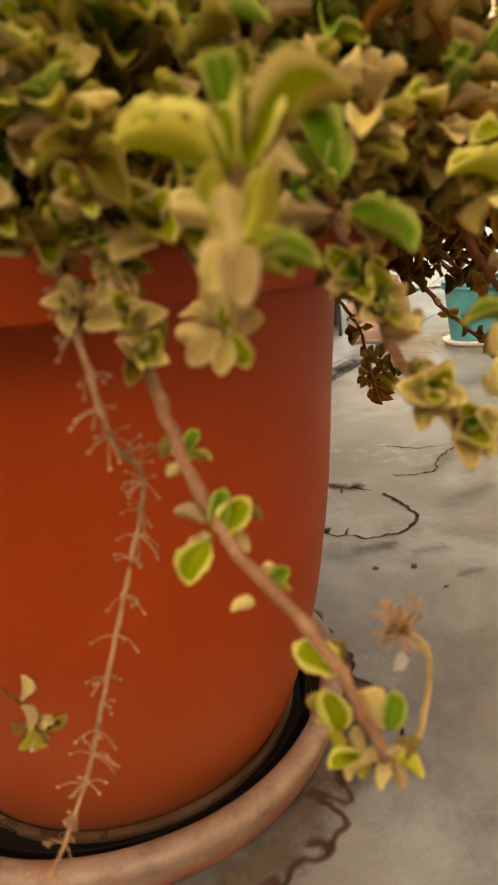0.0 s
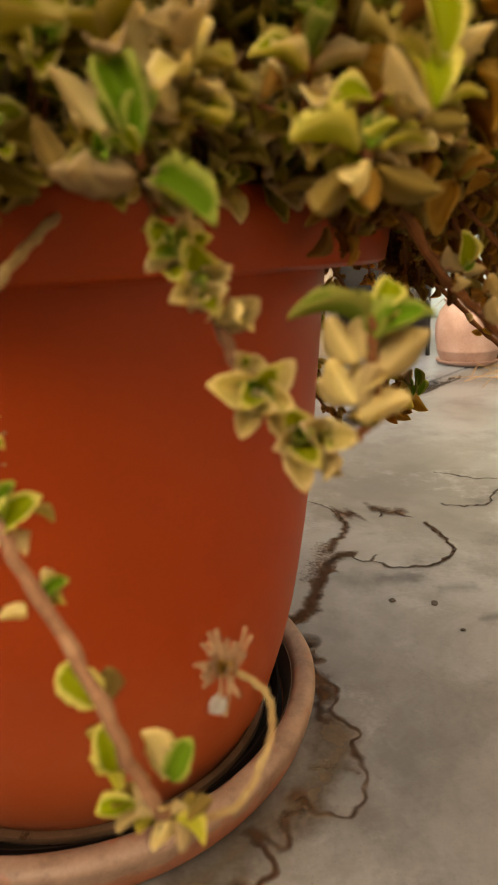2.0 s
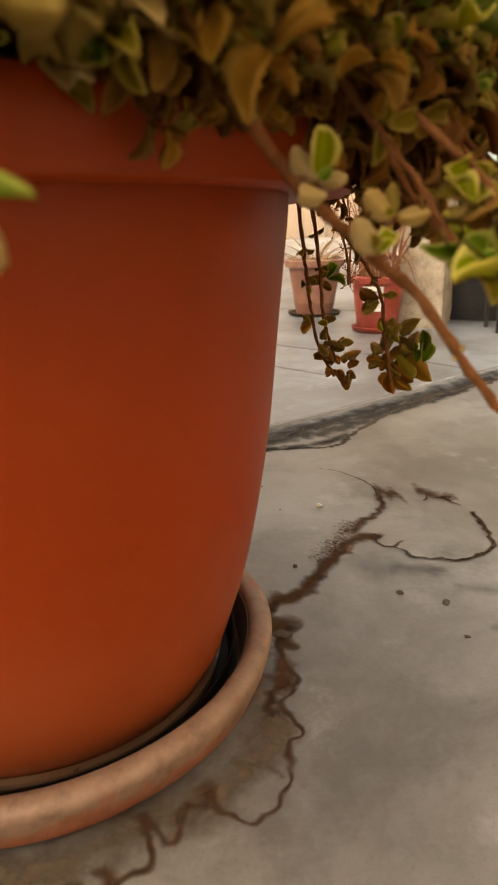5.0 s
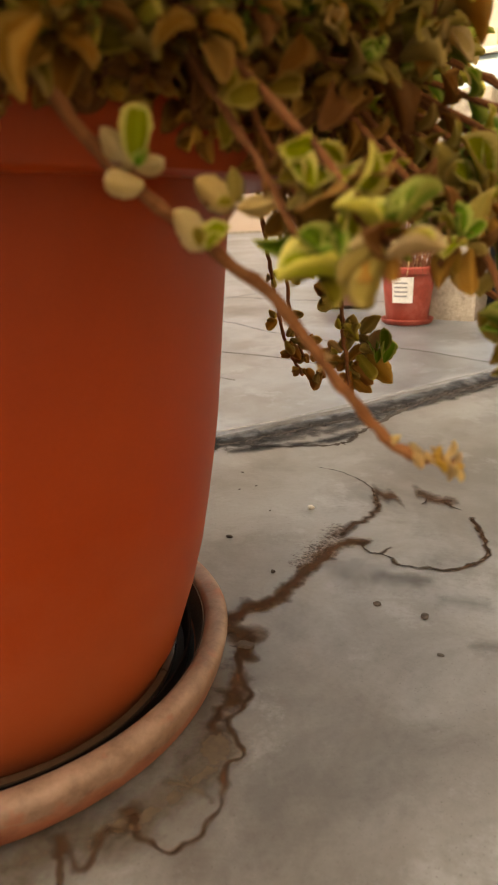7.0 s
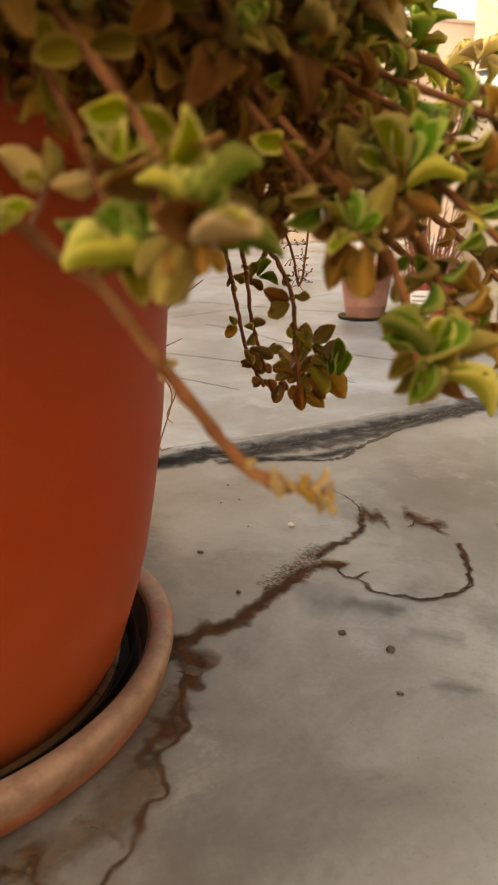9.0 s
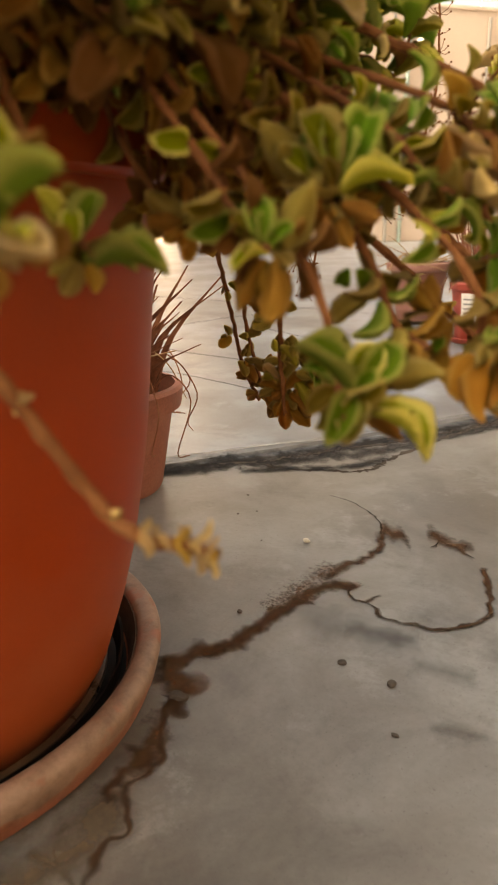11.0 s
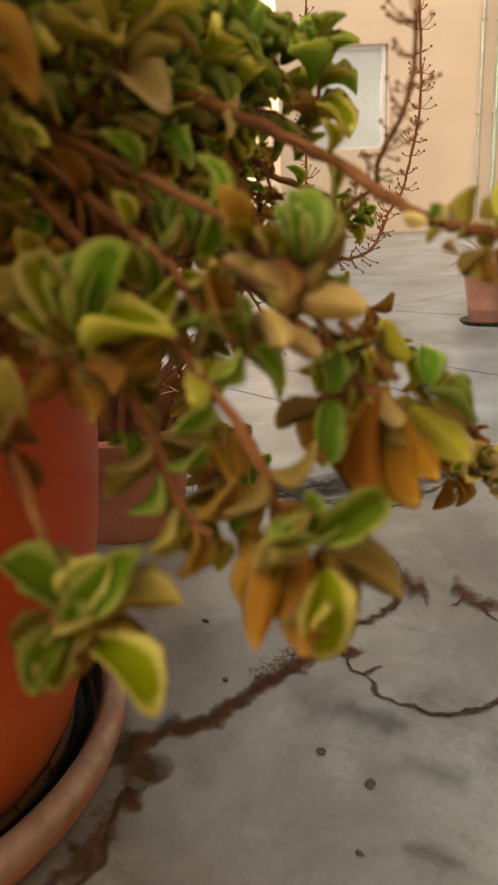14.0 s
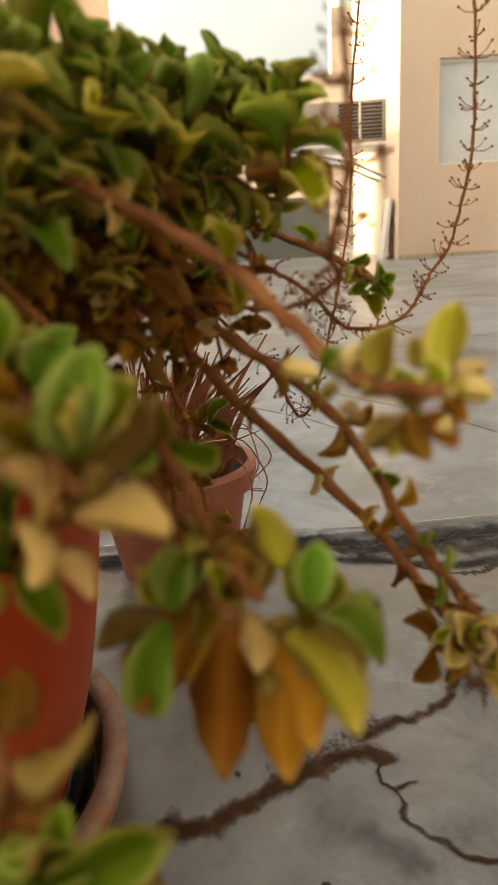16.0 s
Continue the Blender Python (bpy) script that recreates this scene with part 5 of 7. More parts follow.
def dark_heart(stem):
    hand_set(stem, [((0.4263, -0.1637, 0.4773), (-0.06, 0.32, 0.95), (0.4, -0.69, 0.61), 0.0172, 'green'),
        ((0.4256, -0.165, 0.475), (0.21, 0.61, 0.77), (0.4, -0.69, 0.61), 0.0184, 'green'),
        ((0.4247, -0.1662, 0.4731), (-0.06, 0.07, 1.0), (0.4, -0.69, 0.61), 0.0132, 'lime'),
        ((0.4313, -0.1648, 0.4666), (0.9, 0.44, 0.01), (0.13, -0.2, 0.97), 0.0283, 'green'),
        ((0.4301, -0.165, 0.4682), (0.43, 0.77, 0.47), (-0.5, 0.87, -0.02), 0.0140, 'olive'),
        ((0.421, -0.1655, 0.4807), (-0.71, 0.01, 0.7), (-0.5, 0.87, -0.02), 0.0159, 'lime'),
        ((0.422, -0.1674, 0.4741), (-0.88, -0.43, 0.2), (-0.5, 0.87, -0.02), 0.0132, 'olive'),
        ((0.4265, -0.1675, 0.4671), (-0.29, -0.25, -0.92), (-0.5, 0.87, -0.02), 0.0138, 'olive'),
        ((0.4301, -0.1658, 0.4659), (0.15, 0.18, -0.97), (-0.5, 0.87, -0.02), 0.0106, 'dry')])


def amber_cluster(stem):
    hand_set(stem, [((0.4132, -0.072, 0.4895), (-0.26, 0.21, 0.94), (-0.5, 0.87, -0.02), 0.0161, 'dry'),
        ((0.4133, -0.0744, 0.483), (-0.83, -0.12, 0.54), (-0.5, 0.87, -0.02), 0.0222, 'olive'),
        ((0.4125, -0.0753, 0.482), (-0.93, -0.37, 0.07), (-0.5, 0.87, -0.02), 0.0176, 'dry'),
        ((0.4146, -0.0748, 0.4799), (0.63, 0.36, 0.69), (-0.5, 0.87, -0.02), 0.0137, 'olive'),
        ((0.414, -0.0759, 0.4779), (0.23, -0.22, -0.95), (-0.5, 0.87, -0.02), 0.0150, 'amber'),
        ((0.413, -0.0762, 0.4787), (-0.82, -0.27, -0.51), (-0.5, 0.87, -0.02), 0.0123, 'dry'),
        ((0.4153, -0.0749, 0.4787), (0.6, 0.62, -0.5), (-0.5, 0.87, -0.02), 0.0079, 'dry')])


def near_heart(stem):
    hand_set(stem, [((0.195, -0.4036, 0.562), (-0.32, 0.23, 0.92), (0.08, -0.82, 0.57), 0.0342, 'green'),
        ((0.195, -0.4038, 0.5612), (0.36, 0.11, 0.93), (0.08, -0.82, 0.57), 0.0230, 'green'),
        ((0.1929, -0.4041, 0.5605), (-0.79, -0.58, 0.21), (0.08, -0.82, 0.57), 0.0109, 'green'),
        ((0.1955, -0.4043, 0.5594), (-0.45, -0.17, 0.88), (0.08, -0.82, 0.57), 0.0108, 'lime'),
        ((0.2074, -0.3996, 0.5727), (-0.35, 0.38, 0.86), (-0.06, 1.0, 0.02), 0.0481, 'pale'),
        ((0.2053, -0.3997, 0.5728), (0.14, 0.49, 0.86), (-0.06, 1.0, 0.02), 0.0443, 'pale'),
        ((0.2021, -0.4059, 0.5516), (0.67, -0.43, -0.6), (0.08, -0.82, 0.57), 0.0332, 'green'),
        ((0.1942, -0.4064, 0.552), (-0.99, 0.09, 0.12), (-0.06, 1.0, 0.02), 0.0311, 'pale'),
        ((0.1865, -0.4029, 0.5669), (-0.6, 0.41, 0.68), (-0.06, 1.0, 0.02), 0.0308, 'pale'),
        ((0.1653, -0.4076, 0.556), (-0.31, 0.51, 0.8), (-0.06, 1.0, 0.02), 0.0199, 'olive')], ("pale", "lime", "olive"))


def near_star(stem):
    hand_set(stem, [((0.2818, -0.3855, 0.5583), (0.16, 0.28, 0.95), (0.08, -0.82, 0.57), 0.0162, 'green'),
        ((0.2786, -0.3855, 0.5593), (-0.97, -0.13, 0.21), (0.07, -0.28, 0.96), 0.0285, 'lime'),
        ((0.2855, -0.385, 0.5589), (0.97, -0.02, 0.23), (0.07, -0.28, 0.96), 0.0187, 'lime'),
        ((0.2786, -0.3855, 0.5593), (-0.33, 0.47, 0.82), (-0.06, 1.0, 0.02), 0.0232, 'lime'),
        ((0.2784, -0.3871, 0.5534), (-0.69, -0.31, -0.65), (-0.06, 1.0, 0.02), 0.0287, 'olive'),
        ((0.281, -0.3867, 0.5543), (-0.5, -0.63, -0.59), (-0.06, 1.0, 0.02), 0.0193, 'pale'),
        ((0.2838, -0.3871, 0.5521), (0.93, 0.08, -0.36), (-0.06, 1.0, 0.02), 0.0282, 'olive'),
        ((0.2826, -0.3874, 0.5511), (-0.08, -0.0, -1.0), (-0.06, 1.0, 0.02), 0.0148, 'dry'),
        ((0.2851, -0.3846, 0.5604), (0.39, 0.61, 0.69), (0.08, -0.82, 0.57), 0.0216, 'lime')], ("pale", "lime", "olive"))


def near_pale(stem):
    hand_set(stem, [((0.302, -0.3986, 0.5666), (-0.5, 0.2, 0.84), (-0.06, 1.0, 0.02), 0.0289, 'pale'),
        ((0.3041, -0.3979, 0.5685), (-0.15, 0.37, 0.92), (0.08, -0.82, 0.57), 0.0338, 'lime'),
        ((0.3078, -0.3971, 0.5702), (0.91, -0.11, 0.39), (0.07, -0.28, 0.96), 0.0141, 'lime'),
        ((0.3067, -0.3928, 0.586), (0.8, 0.36, 0.48), (-0.06, 1.0, 0.02), 0.0260, 'pale'),
        ((0.3062, -0.3937, 0.5831), (-0.01, 0.51, 0.86), (0.08, -0.82, 0.57), 0.0309, 'lime'),
        ((0.3015, -0.3989, 0.5657), (0.98, -0.11, -0.15), (-0.06, 1.0, 0.02), 0.0139, 'olive'),
        ((0.2975, -0.3986, 0.5678), (-0.62, 0.48, 0.62), (-0.06, 1.0, 0.02), 0.0117, 'olive')], ("pale", "lime", "olive"))


def flower_end(stem):
    hand_set(stem, [((0.1738, -0.4475, 0.3252), (-0.71, 0.26, 0.66), (0.11, 0.99, -0.01), 0.0203, 'lime'),
        ((0.174, -0.4476, 0.3246), (-0.29, 0.17, 0.94), (-0.02, -0.8, 0.59), 0.0215, 'lime'),
        ((0.1742, -0.4508, 0.3145), (-0.59, 0.43, 0.68), (0.11, 0.99, -0.01), 0.0123, 'lime'),
        ((0.1937, -0.4498, 0.3226), (-0.32, 0.3, 0.9), (0.11, 0.99, -0.01), 0.0233, 'pale'),
        ((0.1947, -0.4499, 0.3225), (0.46, 0.39, 0.8), (-0.02, -0.8, 0.59), 0.0179, 'green'),
        ((0.1811, -0.4522, 0.3118), (-0.98, -0.19, -0.05), (0.07, -0.26, 0.96), 0.0166, 'lime'),
        ((0.1823, -0.4527, 0.3104), (-0.75, -0.45, -0.48), (0.11, 0.99, -0.01), 0.0119, 'pale'),
        ((0.1811, -0.4522, 0.3118), (-0.06, 0.52, 0.85), (0.11, 0.99, -0.01), 0.0129, 'pale'),
        ((0.194, -0.4537, 0.3099), (-0.92, -0.34, 0.17), (0.11, 0.99, -0.01), 0.0135, 'pale'),
        ((0.1943, -0.4542, 0.3084), (-0.51, -0.36, -0.78), (0.11, 0.99, -0.01), 0.0132, 'pale')], ("pale", "lime", "olive"))


def flower_end_low(stem):
    hand_set(stem, [((0.1964, -0.4545, 0.3082), (0.15, -0.45, -0.88), (0.11, 0.99, -0.01), 0.0127, 'pale'),
        ((0.1939, -0.454, 0.3092), (0.87, 0.29, 0.39), (0.11, 0.99, -0.01), 0.0089, 'pale'),
        ((0.2016, -0.455, 0.3076), (0.76, 0.43, 0.48), (0.11, 0.99, -0.01), 0.0127, 'olive'),
        ((0.1861, -0.4531, 0.31), (0.53, -0.54, 0.65), (0.11, 0.99, -0.01), 0.0119, 'pale'),
        ((0.1965, -0.4542, 0.3089), (0.79, 0.02, -0.62), (0.11, 0.99, -0.01), 0.0152, 'lime'),
        ((0.1841, -0.4517, 0.314), (-0.24, 0.0, -0.97), (0.11, 0.99, -0.01), 0.0145, 'lime')], ("pale", "lime", "olive"))


def stem_cup(stem):
    hand_set(stem, [((0.1734, -0.4532, 0.3616), (-0.79, 0.15, 0.6), (-0.02, -0.8, 0.59), 0.0227, 'lime'),
        ((0.1728, -0.4536, 0.3602), (-0.95, -0.11, 0.29), (0.11, 0.99, -0.01), 0.0153, 'pale'),
        ((0.1734, -0.4534, 0.3611), (0.15, 0.55, 0.82), (0.11, 0.99, -0.01), 0.0138, 'olive')], ("pale", "lime", "olive"))


def stem_cross(stem):
    hand_set(stem, [((0.1245, -0.4224, 0.4259), (-0.89, 0.19, 0.41), (0.11, 0.99, -0.01), 0.0155, 'pale'),
        ((0.1247, -0.4248, 0.4181), (-0.62, -0.36, -0.7), (-0.02, -0.8, 0.59), 0.0229, 'lime'),
        ((0.1286, -0.4243, 0.4206), (0.69, 0.08, 0.72), (-0.02, -0.8, 0.59), 0.0218, 'lime'),
        ((0.1275, -0.4239, 0.4217), (0.36, 0.44, 0.82), (-0.02, -0.8, 0.59), 0.0199, 'green'),
        ((0.1309, -0.4246, 0.4204), (0.7, -0.51, -0.5), (0.11, 0.99, -0.01), 0.0140, 'pale'),
        ((0.1438, -0.4228, 0.429), (0.56, 0.33, -0.76), (0.11, 0.99, -0.01), 0.0104, 'olive'),
        ((0.1254, -0.4239, 0.4212), (-0.51, 0.07, -0.86), (0.11, 0.99, -0.01), 0.0140, 'pale')], ("pale", "lime", "olive"))


def stem_pair(stem):
    hand_set(stem, [((0.1413, -0.4367, 0.3911), (-0.99, 0.03, -0.15), (0.11, 0.99, -0.01), 0.0115, 'pale'),
        ((0.1476, -0.4356, 0.3963), (0.83, 0.26, 0.5), (-0.02, -0.8, 0.59), 0.0131, 'green'),
        ((0.1486, -0.4357, 0.3962), (0.03, 0.13, 0.99), (0.11, 0.99, -0.01), 0.0117, 'pale'),
        ((0.1485, -0.436, 0.3952), (0.88, -0.45, 0.11), (0.11, 0.99, -0.01), 0.0099, 'lime')], ("pale", "lime", "olive"))


def stem_bud(stem):
    hand_set(stem, [((0.1185, -0.4065, 0.455), (0.66, 0.34, 0.67), (-0.02, -0.8, 0.59), 0.0120, 'green'),
        ((0.1191, -0.4075, 0.4519), (0.96, -0.28, -0.09), (0.07, -0.26, 0.96), 0.0117, 'lime'),
        ((0.1183, -0.408, 0.45), (-0.9, -0.33, -0.29), (0.11, 0.99, -0.01), 0.0102, 'pale'),
        ((0.116, -0.4037, 0.4632), (-0.64, 0.04, -0.77), (0.11, 0.99, -0.01), 0.0137, 'olive'),
        ((0.1183, -0.4069, 0.4535), (-0.91, 0.19, 0.38), (0.11, 0.99, -0.01), 0.0070, 'pale')], ("pale", "lime", "olive"))


def arch_end(stem):
    hand_set(stem, [((0.5668, 0.052, 0.5278), (-0.72, -0.63, 0.28), (-0.71, 0.7, 0.0), 0.0101, 'pale'),
        ((0.5675, 0.053, 0.5285), (-0.07, 0.71, 0.7), (0.6, -0.55, 0.59), 0.0094, 'green'),
        ((0.5782, 0.0628, 0.5254), (0.0, 0.4, 0.92), (-0.71, 0.7, 0.0), 0.0158, 'lime'),
        ((0.5813, 0.0646, 0.522), (-0.4, -0.84, 0.36), (-0.71, 0.7, 0.0), 0.0103, 'lime'),
        ((0.5778, 0.0579, 0.515), (-0.3, -0.75, 0.59), (-0.71, 0.7, 0.0), 0.0087, 'pale'),
        ((0.5856, 0.0658, 0.5144), (-0.49, -0.72, -0.49), (-0.71, 0.7, 0.0), 0.0143, 'olive'),
        ((0.5852, 0.0664, 0.5166), (0.32, 0.31, -0.9), (-0.71, 0.7, 0.0), 0.0167, 'dry'),
        ((0.5718, 0.057, 0.5274), (-0.13, 0.82, 0.56), (-0.71, 0.7, 0.0), 0.0127, 'pale'),
        ((0.583, 0.0654, 0.5198), (-0.2, 0.72, 0.67), (0.6, -0.55, 0.59), 0.0140, 'lime'),
        ((0.5711, 0.0554, 0.5252), (-0.62, -0.21, -0.75), (-0.71, 0.7, 0.0), 0.0079, 'olive')])


def arch_end_far(stem):
    hand_set(stem, [((0.5919, 0.0779, 0.5273), (-0.21, 0.46, 0.86), (-0.71, 0.7, 0.0), 0.0196, 'lime'),
        ((0.5922, 0.0756, 0.5212), (0.88, 0.48, 0.03), (-0.71, 0.7, 0.0), 0.0134, 'pale'),
        ((0.5919, 0.0744, 0.5191), (0.42, 0.69, 0.59), (-0.71, 0.7, 0.0), 0.0168, 'pale'),
        ((0.5923, 0.0716, 0.5116), (0.97, -0.11, 0.22), (-0.71, 0.7, 0.0), 0.0075, 'pale'),
        ((0.5917, 0.0748, 0.5206), (-0.6, 0.24, 0.76), (0.6, -0.55, 0.59), 0.0113, 'lime'),
        ((0.5902, 0.0714, 0.5163), (0.32, 0.45, -0.83), (-0.71, 0.7, 0.0), 0.0128, 'amber'),
        ((0.5889, 0.0707, 0.5179), (-0.9, -0.27, 0.33), (-0.71, 0.7, 0.0), 0.0085, 'olive'),
        ((0.5928, 0.0759, 0.5205), (0.34, 0.53, -0.78), (-0.71, 0.7, 0.0), 0.0116, 'amber')])


# long trailing stem on the near side, its tip turned up into a dry flower head
_rs = random.Random(11)
_st, _p = branch([(0.069, -0.282, 0.583), (0.084, -0.357, 0.568), (0.102, -0.403, 0.526), (0.111, -0.398, 0.478), (0.129, -0.424, 0.424), (0.167, -0.451, 0.374), (0.188, -0.458, 0.322), (0.198, -0.435, 0.288)], 0.0034, 0.0026, mat=TANSTEM)
TO, LEFT, RIGHT = Vector((0.25, -0.9, 0.25)), Vector((-0.85, -0.3, 0.1)), Vector((0.9, -0.2, 0.25))
clusters(_st, _p, [(0.20, TO + LEFT * 0.6, 0.017, ("lime", "lime", "pale")), (0.25, TO + RIGHT, 0.016, ("green", "lime", "pale")), (0.31, TO + LEFT * 0.3, 0.016, ("pale", "lime", "pale", "pale")), (0.37, TO, 0.014, ("green", "lime", "pale", "olive"))], _rs)
for fill in (stem_bud, stem_cross, stem_pair, stem_cup, flower_end, flower_end_low):
    fill(_st)
# the dry head on its curved stalk
_st, _p = branch([(0.200, -0.432, 0.284), (0.219, -0.418, 0.282), (0.233, -0.400, 0.304), (0.231, -0.402, 0.328), (0.219, -0.409, 0.344)], 0.0019, 0.0015, "dry curved flower stalk", PALESTEM)
_hd = bmesh.new()
for k in range(46):
    d = Vector((_rs.uniform(-1, 0.55), _rs.uniform(-0.8, 0.8), _rs.uniform(-0.35, 1.0))).normalized()
    p0 = _p[-1] + Vector((-0.0045, -0.001, 0.002)) * _rs.uniform(0, 1.6)
    ln = _rs.uniform(0.009, 0.0185)
    tube([p0, p0 + d * ln * 0.6, p0 + d * ln + Vector((0, 0, _rs.uniform(-0.003, 0.003)))], 0.0005, 0.0010, 5, _hd)
part("dry_head", _hd, STEM_DRY, _st, "withered brown flower head")
put_leaf(_st, _p[-1] + Vector((-0.006, -0.008, -0.005)), Vector((-0.3, -0.2, -0.8)), Vector((0.2, -0.9, 0.2)), 0.0115, "white", _rs)
for d in ((-0.8, -0.2, 0.5), (-0.2, -0.5, 0.8), (0.3, -0.4, 0.7)):
    put_leaf(_st, _p[-1] + Vector((-0.004, -0.001, 0.001)), Vector(d), Vector((0.1, -0.8, 0.6)), 0.010, "dead", _rs)
# thin spent flower stalk hanging against the pot
_st, _p = branch([(0.073, -0.386, 0.548), (0.083, -0.412, 0.503), (0.086, -0.392, 0.459), (0.093, -0.352, 0.425), (0.076, -0.347, 0.37), (0.058, -0.376, 0.322), (0.037, -0.386, 0.262), (0.005, -0.411, 0.206)], 0.0016, 0.0012, "thin dry flower stalk", STEM_DRY)
dead_whorls(_p, 0.015, 0.0125, 5, _st)
# small sprig hanging low on the pot
leafy([(-0.03, -0.35, 0.56), (-0.02, -0.37, 0.44), (-0.012, -0.36, 0.33), (0.002, -0.345, 0.285), (0.004, -0.345, 0.268)], 0.0014, 0.001, (0.7, 0.8, 0.88, 0.95), 0.015, ("lime", "pale", "dead"), (0.1, -0.3, -1), ("dead", "lime", "pale"), 13, 0.016)
# tall pale shoot close to the start of the walk
_st, _p = branch([(0.13, -0.30, 0.55), (0.138, -0.38, 0.53), (0.144, -0.44, 0.512), (0.146, -0.456, 0.52), (0.147, -0.462, 0.545), (0.149, -0.466, 0.570)], 0.0024, 0.0020, mat=PALESTEM)
tall_shoot(_st)
low_tuft(_st)

# shoots of the near side: position of the tip, the way it points, leaf length, leaf colours
SHOOTS = [
    ((0.452, 0.171, 0.628), (0.3, -0.2, 0.9), 0.036, ("green", "green", "green", "lime")),
    ((0.42, 0.06, 0.647), (0.3, -0.4, 0.9), 0.036, ("green", "green", "green", "lime")),
    ((0.45, 0.00, 0.622), (0.3, -0.4, 0.8), 0.036, ("green", "lime", "lime", "pale")),
    ((0.43, -0.06, 0.652), (0.3, -0.4, 0.9), 0.037, ("green", "green", "green")),
    ((0.46, -0.09, 0.612), (0.3, -0.4, 0.8), 0.036, ("green", "lime", "dry", "dry")),
    ((0.37, 0.20, 0.625), (0.4, 0.0, 0.8), 0.026, ("green", "green", "lime")),
    ((0.35, 0.26, 0.60), (0.4, 0.1, 0.7), 0.022, ("green", "lime", "dry")),
    ((0.209, -0.394, 0.525), (0.1, -0.75, 0.6), 0.019, ("green", "lime", "pale", "pale")),
    ((0.215, -0.40, 0.600), (0.0, -0.5, 0.85), 0.027, ("pale", "pale", "pale")),
    ((0.185, -0.395, 0.606), (-0.1, -0.5, 0.85), 0.028, ("green", "lime", "pale")),
    ((0.262, -0.37, 0.604), (0.2, -0.5, 0.8), 0.030, ("green", "green", "lime", "pale")),
    ((0.09, -0.42, 0.600), (-0.2, -0.5, 0.8), 0.027, ("green", "lime", "pale", "dry")),
    ((0.055, -0.42, 0.575), (-0.2, -0.6, 0.6), 0.024, ("green", "lime", "pale")),
    ((0.10, -0.40, 0.545), (0.1, -0.7, 0.6), 0.018, ("green", "green", "pale")),
    ((0.08, -0.41, 0.527), (-0.2, -0.7, 0.3), 0.015, ("lime", "pale", "pale")),
]
for k, (p, ax, s, kinds) in enumerate(SHOOTS):
    p, ax = Vector(p), Vector(ax).normalized()
    s *= 0.82 if p.y < -0.34 else 0.95
    az = math.atan2(p.y, p.x)
    low = max(0.0, 0.56 - p.z)
    out = Vector((math.cos(az), math.sin(az), 0))
    rad = math.hypot(p.x, p.y)
    b = p - ax * s * 1.3
    ctrl = [out * 0.22 + Vector((0, 0, 0.555)), out * min(0.33, rad - 0.05) + Vector((0, 0, 0.595 - 0.25 * low)), out * max(0.36, rad - 0.045) + Vector((0, 0, (p.z + 0.56) / 2 + 0.005)), b, p]
    st, pts = branch(ctrl, 0.0016, 0.0013)
    rk = random.Random(100 + k)
    rosette(st, p, ax, s, kinds, rk)
    for i in range(7, len(pts) - 3, 2):
        pair(None, pts[i], (pts[i + 1] - pts[i]).normalized() + Vector((0, 0, 0.5)), rk.uniform(0, 3), 72, s * rk.uniform(0.6, 0.95), rk.choice(("green", "olive", "dead", "lime", "olive") if p.x > 0.3 else ("pale", "pale", "lime", "olive")), rk, False)

# strong shoots that hang out furthest, their leaves set one by one: base of the leaves, how far the stem sags, dry leaves along it
for base, sag, worn_leaves, fill in (((0.514, -0.118, 0.405), 0.02, 2, low_rosette_a), ((0.575, -0.047, 0.404), 0.02, 7, low_rosette_b), ((0.530, -0.055, 0.425), 0.02, 6, low_rosette_c), ((0.561, 0.020, 0.462), 0.015, 6, drooping_sprig), ((0.566, 0.026, 0.468), 0.015, 2, drooping_dry), ((0.484, 0.002, 0.526), 0.0, 3, back_green), ((0.426, -0.161, 0.471), 0.01, 3, dark_heart), ((0.41, -0.071, 0.482), 0.0, 2, amber_cluster), ((0.492, -0.050, 0.478), 0.01, 5, fork_low),
                                ((0.551, -0.018, 0.510), 0.01, 6, pale_rosette), ((0.533, -0.036, 0.492), 0.01, 8, side_green), ((0.487, -0.065, 0.500), 0.01, 9, fork_sprig), ((0.480, -0.116, 0.470), 0.012, 9, heart_sprig),
                                ((0.459, -0.230, 0.472), 0.012, 6, lime_sprig), ((0.434, -0.228, 0.464), 0.012, 5, dark_sprig), ((0.196, -0.402, 0.556), 0.0, 2, near_heart), ((0.282, -0.384, 0.556), 0.0, 2, near_star), ((0.302, -0.396, 0.566), 0.0, 1, near_pale)):
    p = Vector(base)
    out = Vector((p.x, p.y, 0)).normalized()
    rad = math.hypot(p.x, p.y)
    aside = Vector((0.012, 0.008, 0)) if fill is low_rosette_a else Vector()
    st, pts = branch([out * 0.24 + Vector((0, 0, 0.575)), out * 0.355 + Vector((0, 0, 0.592)), out * (rad - 0.05) + aside + Vector((0, 0, (p.z + 0.59) / 2 - sag)), out * (rad - 0.018) + aside * 0.8 + Vector((0, 0, p.z + 0.012)), p], 0.0021, 0.0018)
    fill(st)
    rk = random.Random(int(base[0] * 1000))
    for k in range(worn_leaves):
        i = int(len(pts) * (0.40 + 0.5 * (k + 0.5) / worn_leaves))
        pair(st, pts[i], (pts[i + 1] - pts[i]).normalized() + Vector((0, 0, 0.5)), rk.uniform(0, 3), 80, rk.uniform(0.014, 0.023), rk.choice(("olive", "dead", "dry", "olive", "lime", "olive", "green")), rk)

# hanging sprig with dark hearts, and the crisp upright shoot in front of the pot
_rs = random.Random(31)
